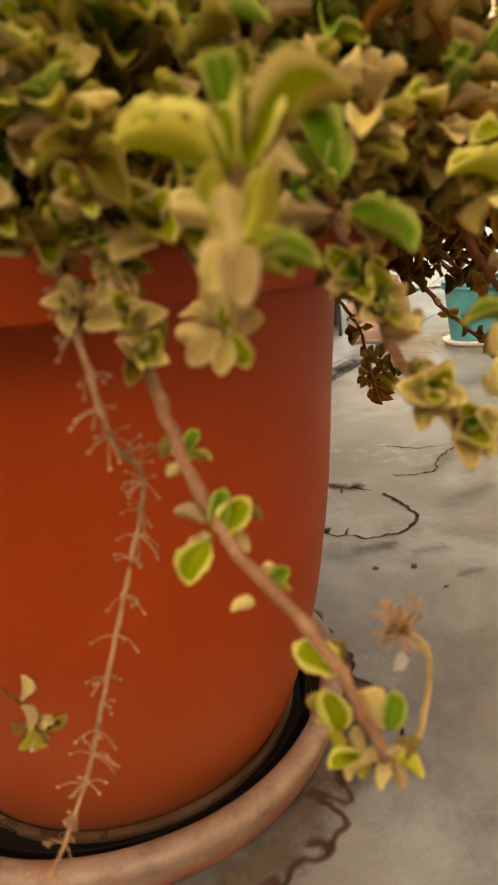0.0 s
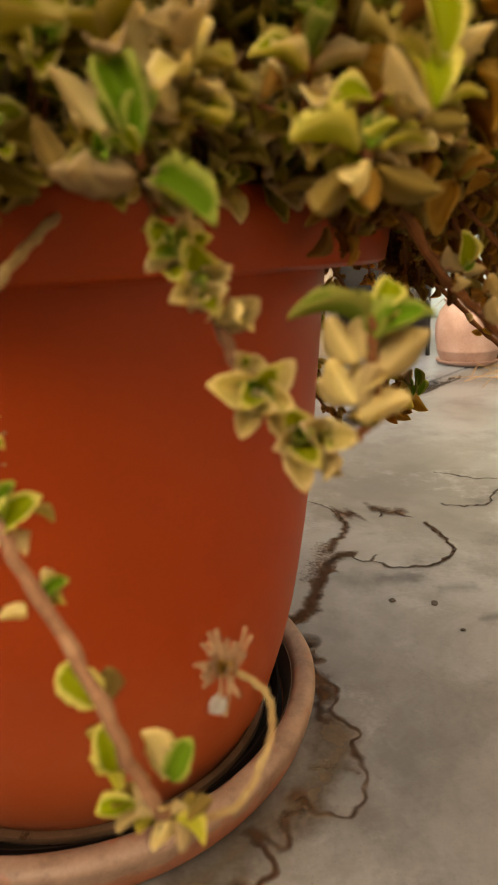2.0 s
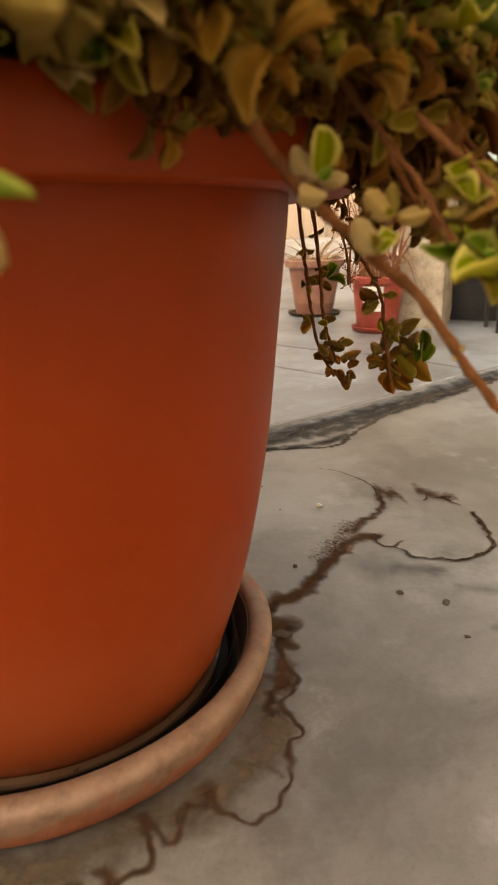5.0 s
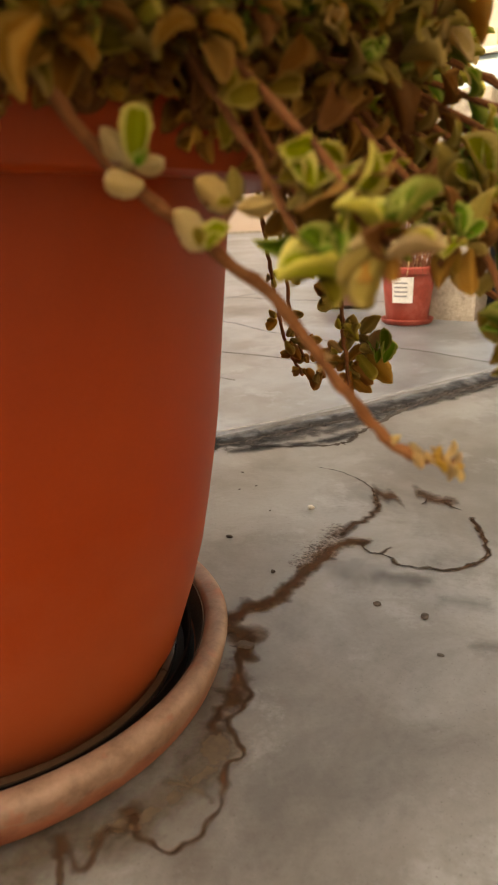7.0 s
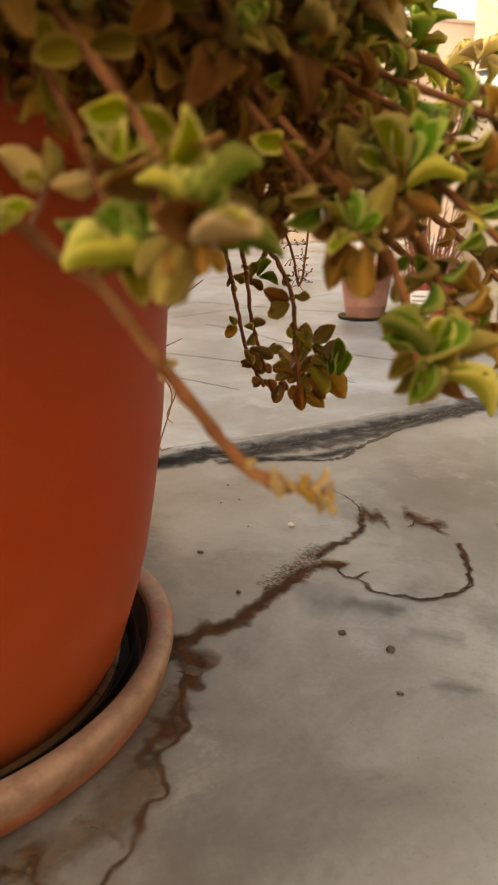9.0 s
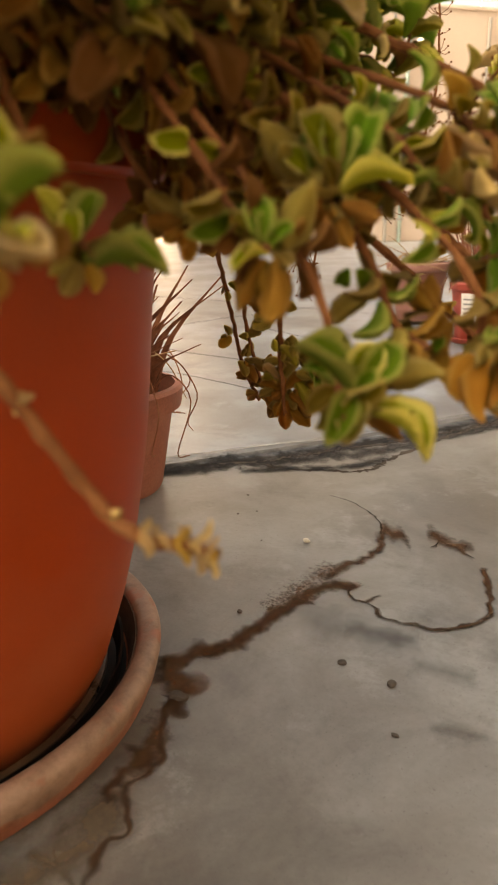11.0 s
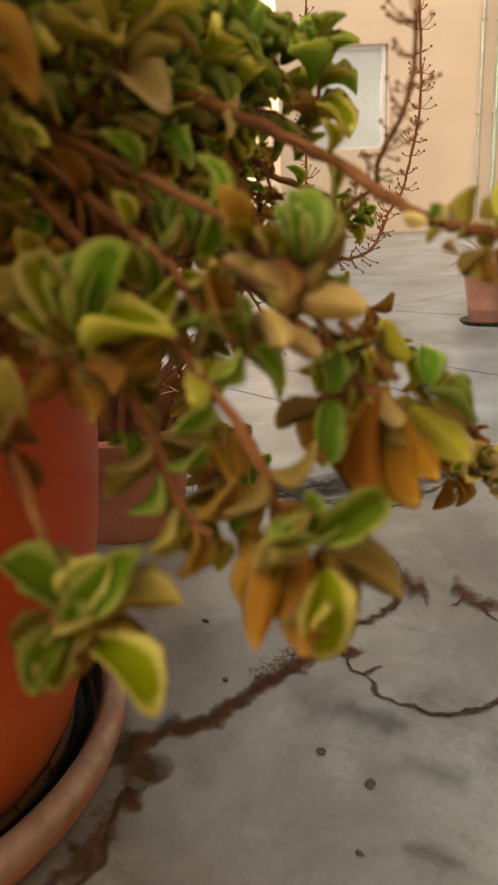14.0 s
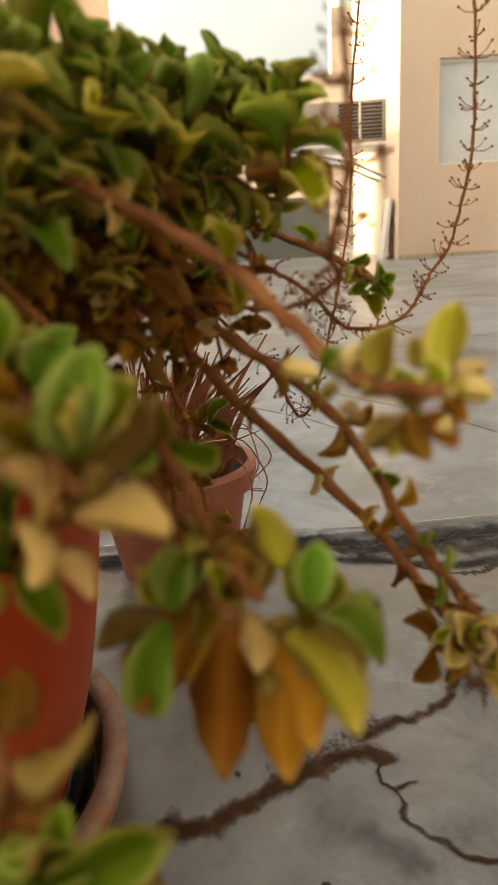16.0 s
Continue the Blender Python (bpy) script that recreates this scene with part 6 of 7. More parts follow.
_st, _p = branch([(0.17, -0.28, 0.575), (0.198, -0.35, 0.562), (0.211, -0.388, 0.522), (0.222, -0.392, 0.49), (0.234, -0.400, 0.468), (0.250, -0.402, 0.450), (0.262, -0.405, 0.446)], 0.0030, 0.0024, mat=TANSTEM)
FACE = Vector((0.05, -0.9, 0.4))
clusters(_st, _p, [(0.34, FACE + LEFT, 0.019, ("green", "lime", "pale")), (0.40, FACE, 0.019, ("green", "lime", "pale")), (0.44, FACE + LEFT * 0.5, 0.016, ("pale", "pale")), (0.46, RIGHT + FACE * 0.4, 0.019, ("pale", "pale")), (0.60, RIGHT * 0.5 + FACE, 0.012, ("lime", "pale")),
                  (0.68, FACE, 0.018, ("green", "lime", "pale", "pale")), (0.72, LEFT + FACE, 0.014, ("pale", "pale")), (0.86, FACE, 0.018, ("green", "lime", "pale", "pale")), (0.93, RIGHT + FACE, 0.016, ("lime", "pale")), (0.99, Vector((0.2, -0.5, -0.8)), 0.012, ("pale", "pale"))], _rs)
_st, _p = branch([(0.262, -0.405, 0.446), (0.272, -0.411, 0.450), (0.280, -0.413, 0.462), (0.280, -0.412, 0.482), (0.279, -0.412, 0.498)], 0.0022, 0.0018)
crisp_shoot(_st)

# the bare trailing branch with a dry tip
leafy([(0.26, -0.20, 0.60), (0.305, -0.245, 0.556), (0.340, -0.235, 0.508), (0.366, -0.220, 0.482), (0.402, -0.205, 0.448), (0.434, -0.196, 0.404), (0.461, -0.190, 0.376), (0.483, -0.175, 0.366)], 0.0033, 0.0024, (0.66, 0.82, 0.86, 0.9, 0.93, 0.96, 0.98), 0.010, ("dry", "blush"), (0.9, 0.3, 0.1), ("blush", "dry", "blush"), 41, 0.011, 40)
for base, root, fill in (((0.354, -0.239, 0.506), (0.338, -0.236, 0.510), rim_sprig), ((0.388, -0.217, 0.490), (0.376, -0.215, 0.474), branch_pair), ((0.377, -0.233, 0.474), (0.368, -0.219, 0.480), branch_bud)):
    st, pts = branch([root, tuple((a + b) / 2 for a, b in zip(base, root)), base], 0.0013, 0.0011, mat=TANSTEM, steps=3)
    fill(st)
# thick arching branch and two lower ones
_st, _p = leafy([(0.16, -0.01, 0.60), (0.252, 0.01, 0.635), (0.343, 0.042, 0.612), (0.422, 0.047, 0.599), (0.497, 0.068, 0.566), (0.546, 0.070, 0.536), (0.574, 0.060, 0.526), (0.592, 0.076, 0.522)], 0.0034, 0.0022, (0.5, 0.62), 0.018, None, None, ("lime", "pale"), 42)
arch_end(_st)
arch_end_far(_st)
leafy([(0.211, 0.09, 0.604), (0.322, 0.136, 0.556), (0.422, 0.160, 0.477), (0.491, 0.188, 0.412), (0.540, 0.185, 0.372), (0.561, 0.159, 0.388)], 0.0034, 0.0026, (0.3, 0.4, 0.5, 0.58, 0.66, 0.74, 0.8, 0.86, 0.9, 0.94, 0.97), 0.017, ("lime", "pale", "pale", "dry", "dry"), (0.5, -0.2, 0.4), ("dry", "lime", "pale", "dead"), 43, 0.024)
leafy([(0.221, 0.14, 0.581), (0.325, 0.149, 0.556), (0.416, 0.146, 0.523), (0.477, 0.169, 0.48), (0.534, 0.159, 0.429), (0.58, 0.163, 0.385)], 0.0032, 0.0024, (0.3, 0.42, 0.5, 0.57, 0.64, 0.7, 0.76, 0.82, 0.87, 0.92, 0.96), 0.016, ("green", "green", "lime", "pale"), (0.5, 0.1, 0.5), ("green", "lime", "dry", "pale"), 44, 0.020)
leafy([(0.18, 0.16, 0.57), (0.28, 0.26, 0.585), (0.36, 0.295, 0.56), (0.414, 0.302, 0.534)], 0.0034, 0.0022, (0.5, 0.7, 0.85), 0.018, ("green", "green", "green", "lime"), (0.5, -0.1, 0.2), ("green", "lime"), 45, 0.020)
_rs = random.Random(71)
_p = curve_points([(0.252, 0.01, 0.635), (0.343, 0.042, 0.612), (0.422, 0.047, 0.599), (0.497, 0.068, 0.566), (0.546, 0.070, 0.536)], 8)
for k in range(4, 15, 2):
    side = Vector((-0.3, 0.7, _rs.uniform(-0.3, 1.1)))
    rosette(None, _p[k] + side.normalized() * 0.012, side, _rs.uniform(0.013, 0.021), _rs.choice((("green", "lime"), ("lime", "pale"), ("green", "green", "lime"), ("pale", "dry"))), _rs, False)
# short side shoots below the arching branch
for k in range(18):
    tip = Vector((_rs.uniform(0.355, 0.405), _rs.uniform(0.11, 0.19), 0)) + Vector((0, 0, _rs.uniform(0.525, 0.59)))
    branch([(tip.x * 0.72, tip.y * 0.72, 0.575), (tip.x * 0.86, tip.y * 0.86, max(0.585, tip.z)), tuple(tip)], 0.0018, 0.0012) if k < 9 else None
    ax = Vector((_rs.uniform(0, 0.9), _rs.uniform(-0.7, 0.3), _rs.uniform(0.1, 1.0)))
    rosette(None, tip, ax, _rs.uniform(0.016, 0.024), _rs.choice((("green", "green", "lime"), ("green", "lime", "dry"), ("green", "green", "green"))) if tip.z > 0.55 or k % 3 == 0 else ("dry", "dead", "amber"), _rs, False)
# thin stems that hang on the far side and end in withered tufts
for ctrl, sd, fills in (([(0.24, 0.18, 0.585), (0.252, 0.205, 0.516), (0.258, 0.222, 0.446), (0.262, 0.236, 0.398), (0.272, 0.240, 0.345), (0.293, 0.238, 0.308)], 51, (tuft_nodes, tuft_end)),
                        ([(0.25, 0.155, 0.58), (0.269, 0.199, 0.505), (0.274, 0.232, 0.440), (0.278, 0.240, 0.380), (0.293, 0.240, 0.330)], 52, ()),
                        ([(0.26, 0.12, 0.57), (0.30, 0.140, 0.50), (0.330, 0.165, 0.452), (0.352, 0.158, 0.415), (0.358, 0.150, 0.375), (0.368, 0.140, 0.320)], 53, (broad_tuft_top, broad_tuft))):
    _st, _p = leafy(ctrl, 0.0024, 0.0018, (0.35, 0.5), 0.013, None, None, ("dry", "olive"), sd)
    for fill in fills:
        fill(_st)
# spent flower spikes standing above the far side
for k, (ctrl, sd, r) in enumerate((([(0.34, 0.24, 0.56), (0.369, 0.278, 0.531), (0.373, 0.323, 0.499), (0.385, 0.379, 0.502), (0.384, 0.424, 0.535), (0.392, 0.441, 0.56), (0.405, 0.446, 0.634), (0.396, 0.458, 0.735), (0.39, 0.46, 0.80)], 61, 0.0016),
                               ([(0.40, 0.14, 0.54), (0.452, 0.160, 0.532), (0.493, 0.156, 0.547), (0.508, 0.132, 0.559), (0.535, 0.108, 0.588), (0.540, 0.10, 0.64), (0.54, 0.10, 0.70)], 62, 0.0014),
                               ([(0.25, 0.22, 0.57), (0.29, 0.31, 0.47), (0.292, 0.36, 0.41), (0.285, 0.412, 0.489), (0.263, 0.472, 0.594), (0.246, 0.499, 0.694), (0.249, 0.512, 0.80)], 63, 0.0015))):
    st, pp = branch(ctrl, r, r * 0.7, "thin dry flower spike with whorls of husks", STEM, 12)
    dead_whorls(pp, 0.012, 0.0125, sd, st, STEM)

# ---- the crown: many stems over the whole pot ----
def between(table, v):
    for (a, r), (b, q) in zip(table, table[1:]):
        if a <= v <= b:
            return r + (q - r) * (v - a) / (b - a)
    return table[-1][1]


# the crown's outline by azimuth in degrees from +x, fitted to the camera's view: how far it spreads, and how low it
# hangs there
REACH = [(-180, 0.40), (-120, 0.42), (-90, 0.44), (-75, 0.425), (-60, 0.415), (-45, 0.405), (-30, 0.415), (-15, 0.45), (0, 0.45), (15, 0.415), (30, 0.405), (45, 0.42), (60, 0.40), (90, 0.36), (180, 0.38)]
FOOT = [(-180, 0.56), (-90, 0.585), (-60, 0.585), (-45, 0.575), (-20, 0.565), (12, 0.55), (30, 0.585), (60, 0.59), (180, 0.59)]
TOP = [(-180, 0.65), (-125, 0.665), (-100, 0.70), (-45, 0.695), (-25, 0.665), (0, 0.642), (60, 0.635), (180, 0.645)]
SUNNY = [("lime", "lime", "pale", "pale"), ("green", "lime", "pale"), ("green", "lime", "lime", "pale"), ("green", "lime", "lime"), ("green", "green", "lime", "lime"), ("lime", "lime", "pale")]
MIXES = [("green", "green", "lime", "pale"), ("green", "lime", "pale", "pale"), ("green", "green", "green", "lime"), ("green", "lime", "lime", "pale"), ("green", "green", "lime", "lime"), ("green", "green", "lime", "lime", "pale")]
crown = bmesh.new()
rc = random.Random(9)
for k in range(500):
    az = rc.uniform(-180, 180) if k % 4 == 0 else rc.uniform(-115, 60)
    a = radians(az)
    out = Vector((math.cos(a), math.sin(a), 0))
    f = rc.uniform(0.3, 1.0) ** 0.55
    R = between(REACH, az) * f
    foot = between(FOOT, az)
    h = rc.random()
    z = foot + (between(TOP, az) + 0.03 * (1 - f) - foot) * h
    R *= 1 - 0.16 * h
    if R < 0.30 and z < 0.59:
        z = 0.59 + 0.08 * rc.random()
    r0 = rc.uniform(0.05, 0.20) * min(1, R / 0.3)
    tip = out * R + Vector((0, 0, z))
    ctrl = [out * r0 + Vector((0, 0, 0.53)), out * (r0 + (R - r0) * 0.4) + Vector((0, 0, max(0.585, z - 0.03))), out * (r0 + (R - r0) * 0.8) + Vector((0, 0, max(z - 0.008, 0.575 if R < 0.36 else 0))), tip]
    pts = curve_points(ctrl, 4)
    if k % 2 == 0:
        tube(pts, 0.0024, 0.0016, 5, crown)
    size = (rc.uniform(0.018, 0.027) if z < 0.605 else rc.uniform(0.024, 0.036)) if az < -40 else rc.uniform(0.022, 0.034)
    up = 0.9 if z > 0.58 else 0.4
    ax = (out * rc.uniform(0.3, 0.8) + Vector((0, 0, up)) + Vector((rc.uniform(-.35, .35), rc.uniform(-.35, .35), 0))).normalized()
    kinds = rc.choice(SUNNY if az < -40 else MIXES)
    if az > -25 and z > 0.6:  # far side: brighter greens painted in for leaves lit by the sky
        kinds = rc.choice((("fresh", "green", "lime", "fresh"), ("fresh", "green", "lime"), ("green", "fresh", "green", "lime")))
    # low leaves take olive and brown tones for the shade they hang in
    if z < (0.57 if az > -8 else 0.59) and az > -58:
        kinds = rc.choice((("lime", "olive", "dead"), ("olive", "olive", "dead"), ("olive", "dry", "dead"), ("lime", "olive", "olive"), ("pale", "olive", "dead")))
    if f < 0.62 and h < 0.7:  # olive and dead browns darken the inside in place of shade
        kinds = rc.choice((("olive", "green", "green"), ("green", "dead", "olive"), ("lime", "green", "dead")))
    rosette(None, tip + ax * size * 0.4, ax, size, kinds, rc, False)
    for i in range(6, len(pts) - 1, 3):
        d = (pts[i + 1] - pts[i]).normalized()
        pair(None, pts[i], d + Vector((0, 0, 0.7)), rc.uniform(0, 3), 70, size * rc.uniform(0.6, 0.95), rc.choice(("green", "green", "lime", "green", "olive") if az > -40 else ("lime", "olive", "lime", "green")), rc, False)
# the middle of the crown
for k in range(170):
    a, R = rc.uniform(-math.pi, math.pi), 0.24 * math.sqrt(rc.random())
    tip = Vector((R * math.cos(a), R * math.sin(a), rc.uniform(0.59, 0.635)))
    tube(curve_points([Vector((tip.x * 0.7, tip.y * 0.7, 0.54)), Vector((tip.x * 0.9, tip.y * 0.9, tip.z - 0.03)), tip], 3), 0.002, 0.0014, 5, crown)
    ax = Vector((rc.uniform(-.5, .5), rc.uniform(-.5, .5), 1)).normalized()
    rosette(None, tip, ax, rc.uniform(0.02, 0.029), rc.choice(MIXES), rc, False)
# withered growth inside the near rim
for k in range(80):
    a = radians(rc.uniform(-150, -40))
    tip = Vector((math.cos(a), math.sin(a), 0)) * rc.uniform(0.2, 0.30) + Vector((0, 0, rc.uniform(0.565, 0.615)))
    rosette(None, tip, (rc.uniform(-.6, .6), rc.uniform(-.6, .6), 0.8), rc.uniform(0.016, 0.024), rc.choice((("lime", "olive", "dead"), ("green", "olive"), ("olive", "dead", "olive"), ("pale", "olive"))), rc, False)
# leaves that spread flat over the rim on the near side and shade it
for k in range(84):
    az = rc.uniform(-88, -18)
    a = radians(az)
    out = Vector((math.cos(a), math.sin(a), 0))
    tip = out * rc.uniform(0.33, 0.43) + Vector((0, 0, rc.uniform(0.615, between(TOP, az) + 0.005)))
    tube(curve_points([out * 0.2 + Vector((0, 0, 0.57)), out * 0.3 + Vector((0, 0, tip.z - 0.02)), tip], 3), 0.002, 0.0014, 5, crown)
    ax = (out * rc.uniform(0.2, 0.8) + Vector((rc.uniform(-.4, .4), rc.uniform(-.4, .4), rc.uniform(0.3, 1.0)))).normalized()
    rosette(None, tip, ax, rc.uniform(0.023, 0.034), rc.choice(SUNNY if az < -40 else MIXES), rc, False)
# longer leafy stems added above the rim, mostly out of view, to shade it
for k in range(48):
    az = rc.uniform(-58, -22)
    a = radians(az)
    out = Vector((math.cos(a), math.sin(a), 0))
    tip = out * rc.uniform(0.39, 0.475) + Vector((0, 0, rc.uniform(0.612, 0.662)))
    tube(curve_points([out * 0.2 + Vector((0, 0, 0.57)), out * 0.32 + Vector((0, 0, tip.z - 0.015)), tip], 3), 0.002, 0.0014, 5, crown)
    ax = (out * rc.uniform(0.3, 0.9) + Vector((rc.uniform(-.4, .4), rc.uniform(-.4, .4), rc.uniform(0.3, 1.0)))).normalized()
    rosette(None, tip, ax, rc.uniform(0.024, 0.034), rc.choice((("green", "lime", "olive"), ("lime", "olive", "dry"), ("green", "olive", "dry"), ("lime", "lime", "blush"))), rc, False)
# fringe that hangs over the rim; olive and brown mixes put its shade into colour
for k in range(225):
    az = rc.uniform(-80, 16) if k % 3 else rc.uniform(-52, 0)
    a = radians(az)
    out = Vector((math.cos(a), math.sin(a), 0))
    tip = out * rc.uniform(0.352, 0.445) + Vector((0, 0, rc.uniform(0.556, 0.612)))
    tube(curve_points([out * 0.25 + Vector((0, 0, 0.572)), out * 0.33 + Vector((0, 0, 0.588)), tip], 3), 0.0018, 0.0013, 5, crown)
    ax = (out * rc.uniform(0.3, 0.9) + Vector((rc.uniform(-.4, .4), rc.uniform(-.4, .4), rc.uniform(-0.1, 0.8)))).normalized()
    rosette(None, tip, ax, rc.uniform(0.016, 0.026), rc.choice((("olive", "dry", "dead"), ("lime", "olive", "dry"), ("green", "olive", "dead"), ("blush", "olive", "dry"), ("olive", "dry", "dead"), ("green", "lime", "olive")) if az > -45 else (("lime", "olive", "olive"), ("lime", "lime", "pale"), ("green", "lime", "olive"))), rc, False, droop=0.0)
# big green shoots that lean out over the rim
for k in range(42):
    a = radians(rc.uniform(-24, 13))
    out = Vector((math.cos(a), math.sin(a), 0))
    tip = out * rc.uniform(0.38, 0.465) + Vector((0, 0, rc.uniform(0.592, 0.650)))
    tube(curve_points([out * 0.2 + Vector((0, 0, 0.57)), out * 0.32 + Vector((0, 0, tip.z - 0.02)), tip], 3), 0.0022, 0.0015, 5, crown)
    ax = (out * rc.uniform(0.2, 0.8) + Vector((rc.uniform(-.3, .3), rc.uniform(-.4, .2), rc.uniform(0.4, 1.0)))).normalized()
    rosette(None, tip, ax, rc.uniform(0.027, 0.034), rc.choice((("fresh", "green", "lime", "fresh"), ("green", "fresh", "lime"), ("green", "fresh", "lime"))), rc, False)
for k in range(20):
    tip = Vector((rc.uniform(0.36, 0.412), rc.uniform(0.06, 0.16), rc.uniform(0.60, 0.642)))
    out = Vector((tip.x, tip.y, 0)).normalized()
    tube(curve_points([out * 0.2 + Vector((0, 0, 0.57)), out * 0.32 + Vector((0, 0, tip.z - 0.02)), tip], 3), 0.002, 0.0014, 5, crown)
    ax = (out * 0.5 + Vector((rc.uniform(-.3, .3), rc.uniform(-.4, .2), rc.uniform(0.4, 1.0)))).normalized()
    rosette(None, tip, ax, rc.uniform(0.025, 0.033), rc.choice((("green", "green", "lime", "lime"), ("green", "green", "green", "dry"))), rc, False)
for k in range(22):
    tip = Vector((rc.uniform(0.335, 0.425), rc.uniform(0.09, 0.205), rc.uniform(0.630, 0.654)))
    out = Vector((tip.x, tip.y, 0)).normalized()
    tube(curve_points([out * 0.2 + Vector((0, 0, 0.57)), out * 0.32 + Vector((0, 0, tip.z - 0.03)), tip], 3), 0.002, 0.0014, 5, crown)
    ax = (out * 0.5 + Vector((rc.uniform(-.4, .4), rc.uniform(-.5, .3), rc.uniform(0.4, 1.0)))).normalized()
    rosette(None, tip, ax, rc.uniform(0.022, 0.032), rc.choice((("green", "fresh", "lime", "fresh"), ("green", "fresh", "green", "lime"))), rc, False)
for tip, size in (((0.424, 0.190, 0.640), 0.028), ((0.375, 0.175, 0.632), 0.026)):
    tip = Vector(tip)
    tube(curve_points([tip * 0.5 + Vector((0, 0, 0.27)), tip * 0.8 + Vector((0, 0, 0.11)), tip], 3), 0.002, 0.0014, 5, crown)
    rosette(None, tip, Vector((0.7, 0.1, 0.75)), size, ("green", "green", "green", "lime"), rc, False)
# withered twigs and leaves that hang below the rim on the far side
for k in range(130):
    az = rc.uniform(-12, 34) if k > 34 else rc.uniform(-42, -12)
    out = Vector((math.cos(radians(az)), math.sin(radians(az)), 0))
    R = rc.uniform(0.345, 0.44) if k > 34 else rc.uniform(0.35, 0.40)
    tip = out * R + Vector((0, 0, (rc.uniform(0.485, 0.565) if k > 34 else rc.uniform(0.528, 0.575)) + 0.15 * max(0, 0.40 - R)))
    tube(curve_points([out * 0.29 + Vector((0, 0, 0.575)), out * max(0.352, R - 0.03) + Vector((rc.uniform(-0.02, 0.02), rc.uniform(-0.02, 0.02), 0.578)), tip + Vector((0, 0, 0.012)), tip], 3), 0.0018, 0.0011, 5, crown)
    ax = (out * rc.uniform(-0.2, 0.9) + Vector((rc.uniform(-.6, .6), rc.uniform(-.6, .6), rc.uniform(-0.7, 0.5)))).normalized()
    rosette(None, tip, ax, rc.uniform(0.013, 0.023), rc.choice((("dry", "dead", "dead"), ("dead", "amber"), ("dry", "dead", "dry"), ("olive", "dry"), ("amber", "dry", "dead"))), rc, False)
# drying growth low on the far side of the rim
for k in range(26):
    az = rc.uniform(-4, 14)
    a = radians(az)
    out = Vector((math.cos(a), math.sin(a), 0))
    R, z = rc.uniform(0.36, 0.43), rc.uniform(0.545, 0.585)
    tip = out * R + Vector((0, 0, z))
    tube(curve_points([out * 0.27 + Vector((0, 0, 0.575)), out * 0.35 + Vector((0, 0, 0.585)), tip + Vector((0, 0, 0.004)), tip], 3), 0.002, 0.0013, 5, crown)
    ax = (out * rc.uniform(0.2, 0.9) + Vector((rc.uniform(-.4, .4), rc.uniform(-.4, .4), rc.uniform(-0.2, 0.7)))).normalized()
    rosette(None, tip, ax, rc.uniform(0.016, 0.025), rc.choice((("lime", "lime", "olive"), ("lime", "olive", "dead"), ("green", "lime", "olive"), ("pale", "lime", "dead"))), rc, False)
tagged(part("stem_tangle", crown, STEM, plant, "tangle of thin brown stems"), kind="stuff")


def join_heap(kind, items):
    V, F, S, Ed, Ac, base = [], [], [], [], [], 0
    for shape, i, m in items:
        vs, fs, side, ed, ac = COARSE[shape][i]
        V.append(vs @ m[:3, :3].T + m[:3, 3])
        F += [tuple(q + base for q in f) for f in fs]
        S += side
        Ed.append(ed); Ac.append(ac)
        base += len(vs)
    me = bpy.data.meshes.new("foliage")
    me.from_pydata(np.concatenate(V).tolist(), [], F)
    me.materials.append(LEAF[kind][0])
    me.materials.append(LEAF[kind][1])
    me.polygons.foreach_set("material_index", S)
    for nm, val in (("edge", Ed), ("across", Ac)):
        me.attributes.new(nm, "FLOAT", "POINT").data.foreach_set("value", np.concatenate(val).astype(np.float32))
    me.shade_smooth()
    ob = new("foliage", me)
    ob.parent = plant
    tagged(ob, "mass of " + {"green": "green leaves with pale edges", "fresh": "bright fresh green leaves", "lime": "yellow-green leaves", "pale": "pale yellow leaves", "blush": "pale tan leaves", "olive": "olive leaves, fading and toned for shade", "dry": "tan drying leaves", "dead": "brown dead leaves", "amber": "amber dry leaves", "white": "white petals"}[kind], kind="stuff")


for kind, items in heap.items():
    if items:
        join_heap(kind, items)


# ---- other pots in the yard ----
DULLPINK = worn("brown_pink_plastic", (0.33, 0.155, 0.115), (0.24, 0.11, 0.08), (0.42, 0.24, 0.19), 0.55, 8.0, 200.0, 0.1, 0.001)
REDSTALK = worn("red_brown_stalk", (0.24, 0.088, 0.045), (0.12, 0.042, 0.022), (0.36, 0.18, 0.10), 0.75, 20.0, 150.0, 0.2, 0.001)
def flower_pot(name, x, y, profile, mat, label, segs=48, dish=None, soil_z=None):
    """A round pot from its outer profile, hollow, with soil, and a saucer if it has one."""
    e = tagged(new(name), label, "plant pot", "pots in the yard")
    e.location = (x, y, floor_z(x, y))
    z0 = 0.0
    if dish:
        r, h, dm = dish
        part("saucer", lathe([(0, 0), (r * 0.86, 0), (r * 0.95, h * 0.3), (r, h), (r * 0.97, h * 1.08), (r * 0.93, h), (r * 0.86, h * 0.4), (0, h * 0.35)], segs), dm, e)
        z0 = h * 0.36
    outer = [(r, z + z0) for r, z in profile]
    top_r, top_z = outer[-1]
    inner = [(top_r - 0.010, top_z + 0.001)] + [(max(0.0, r - 0.012), z) for r, z in reversed(outer[:-1]) if z > z0 + 0.02] + [(0.0, z0 + 0.012)]
    part("body", lathe([(0, z0)] + outer + inner, segs), mat, e)
    sz = soil_z if soil_z else top_z - 0.035
    sr = top_r - 0.016
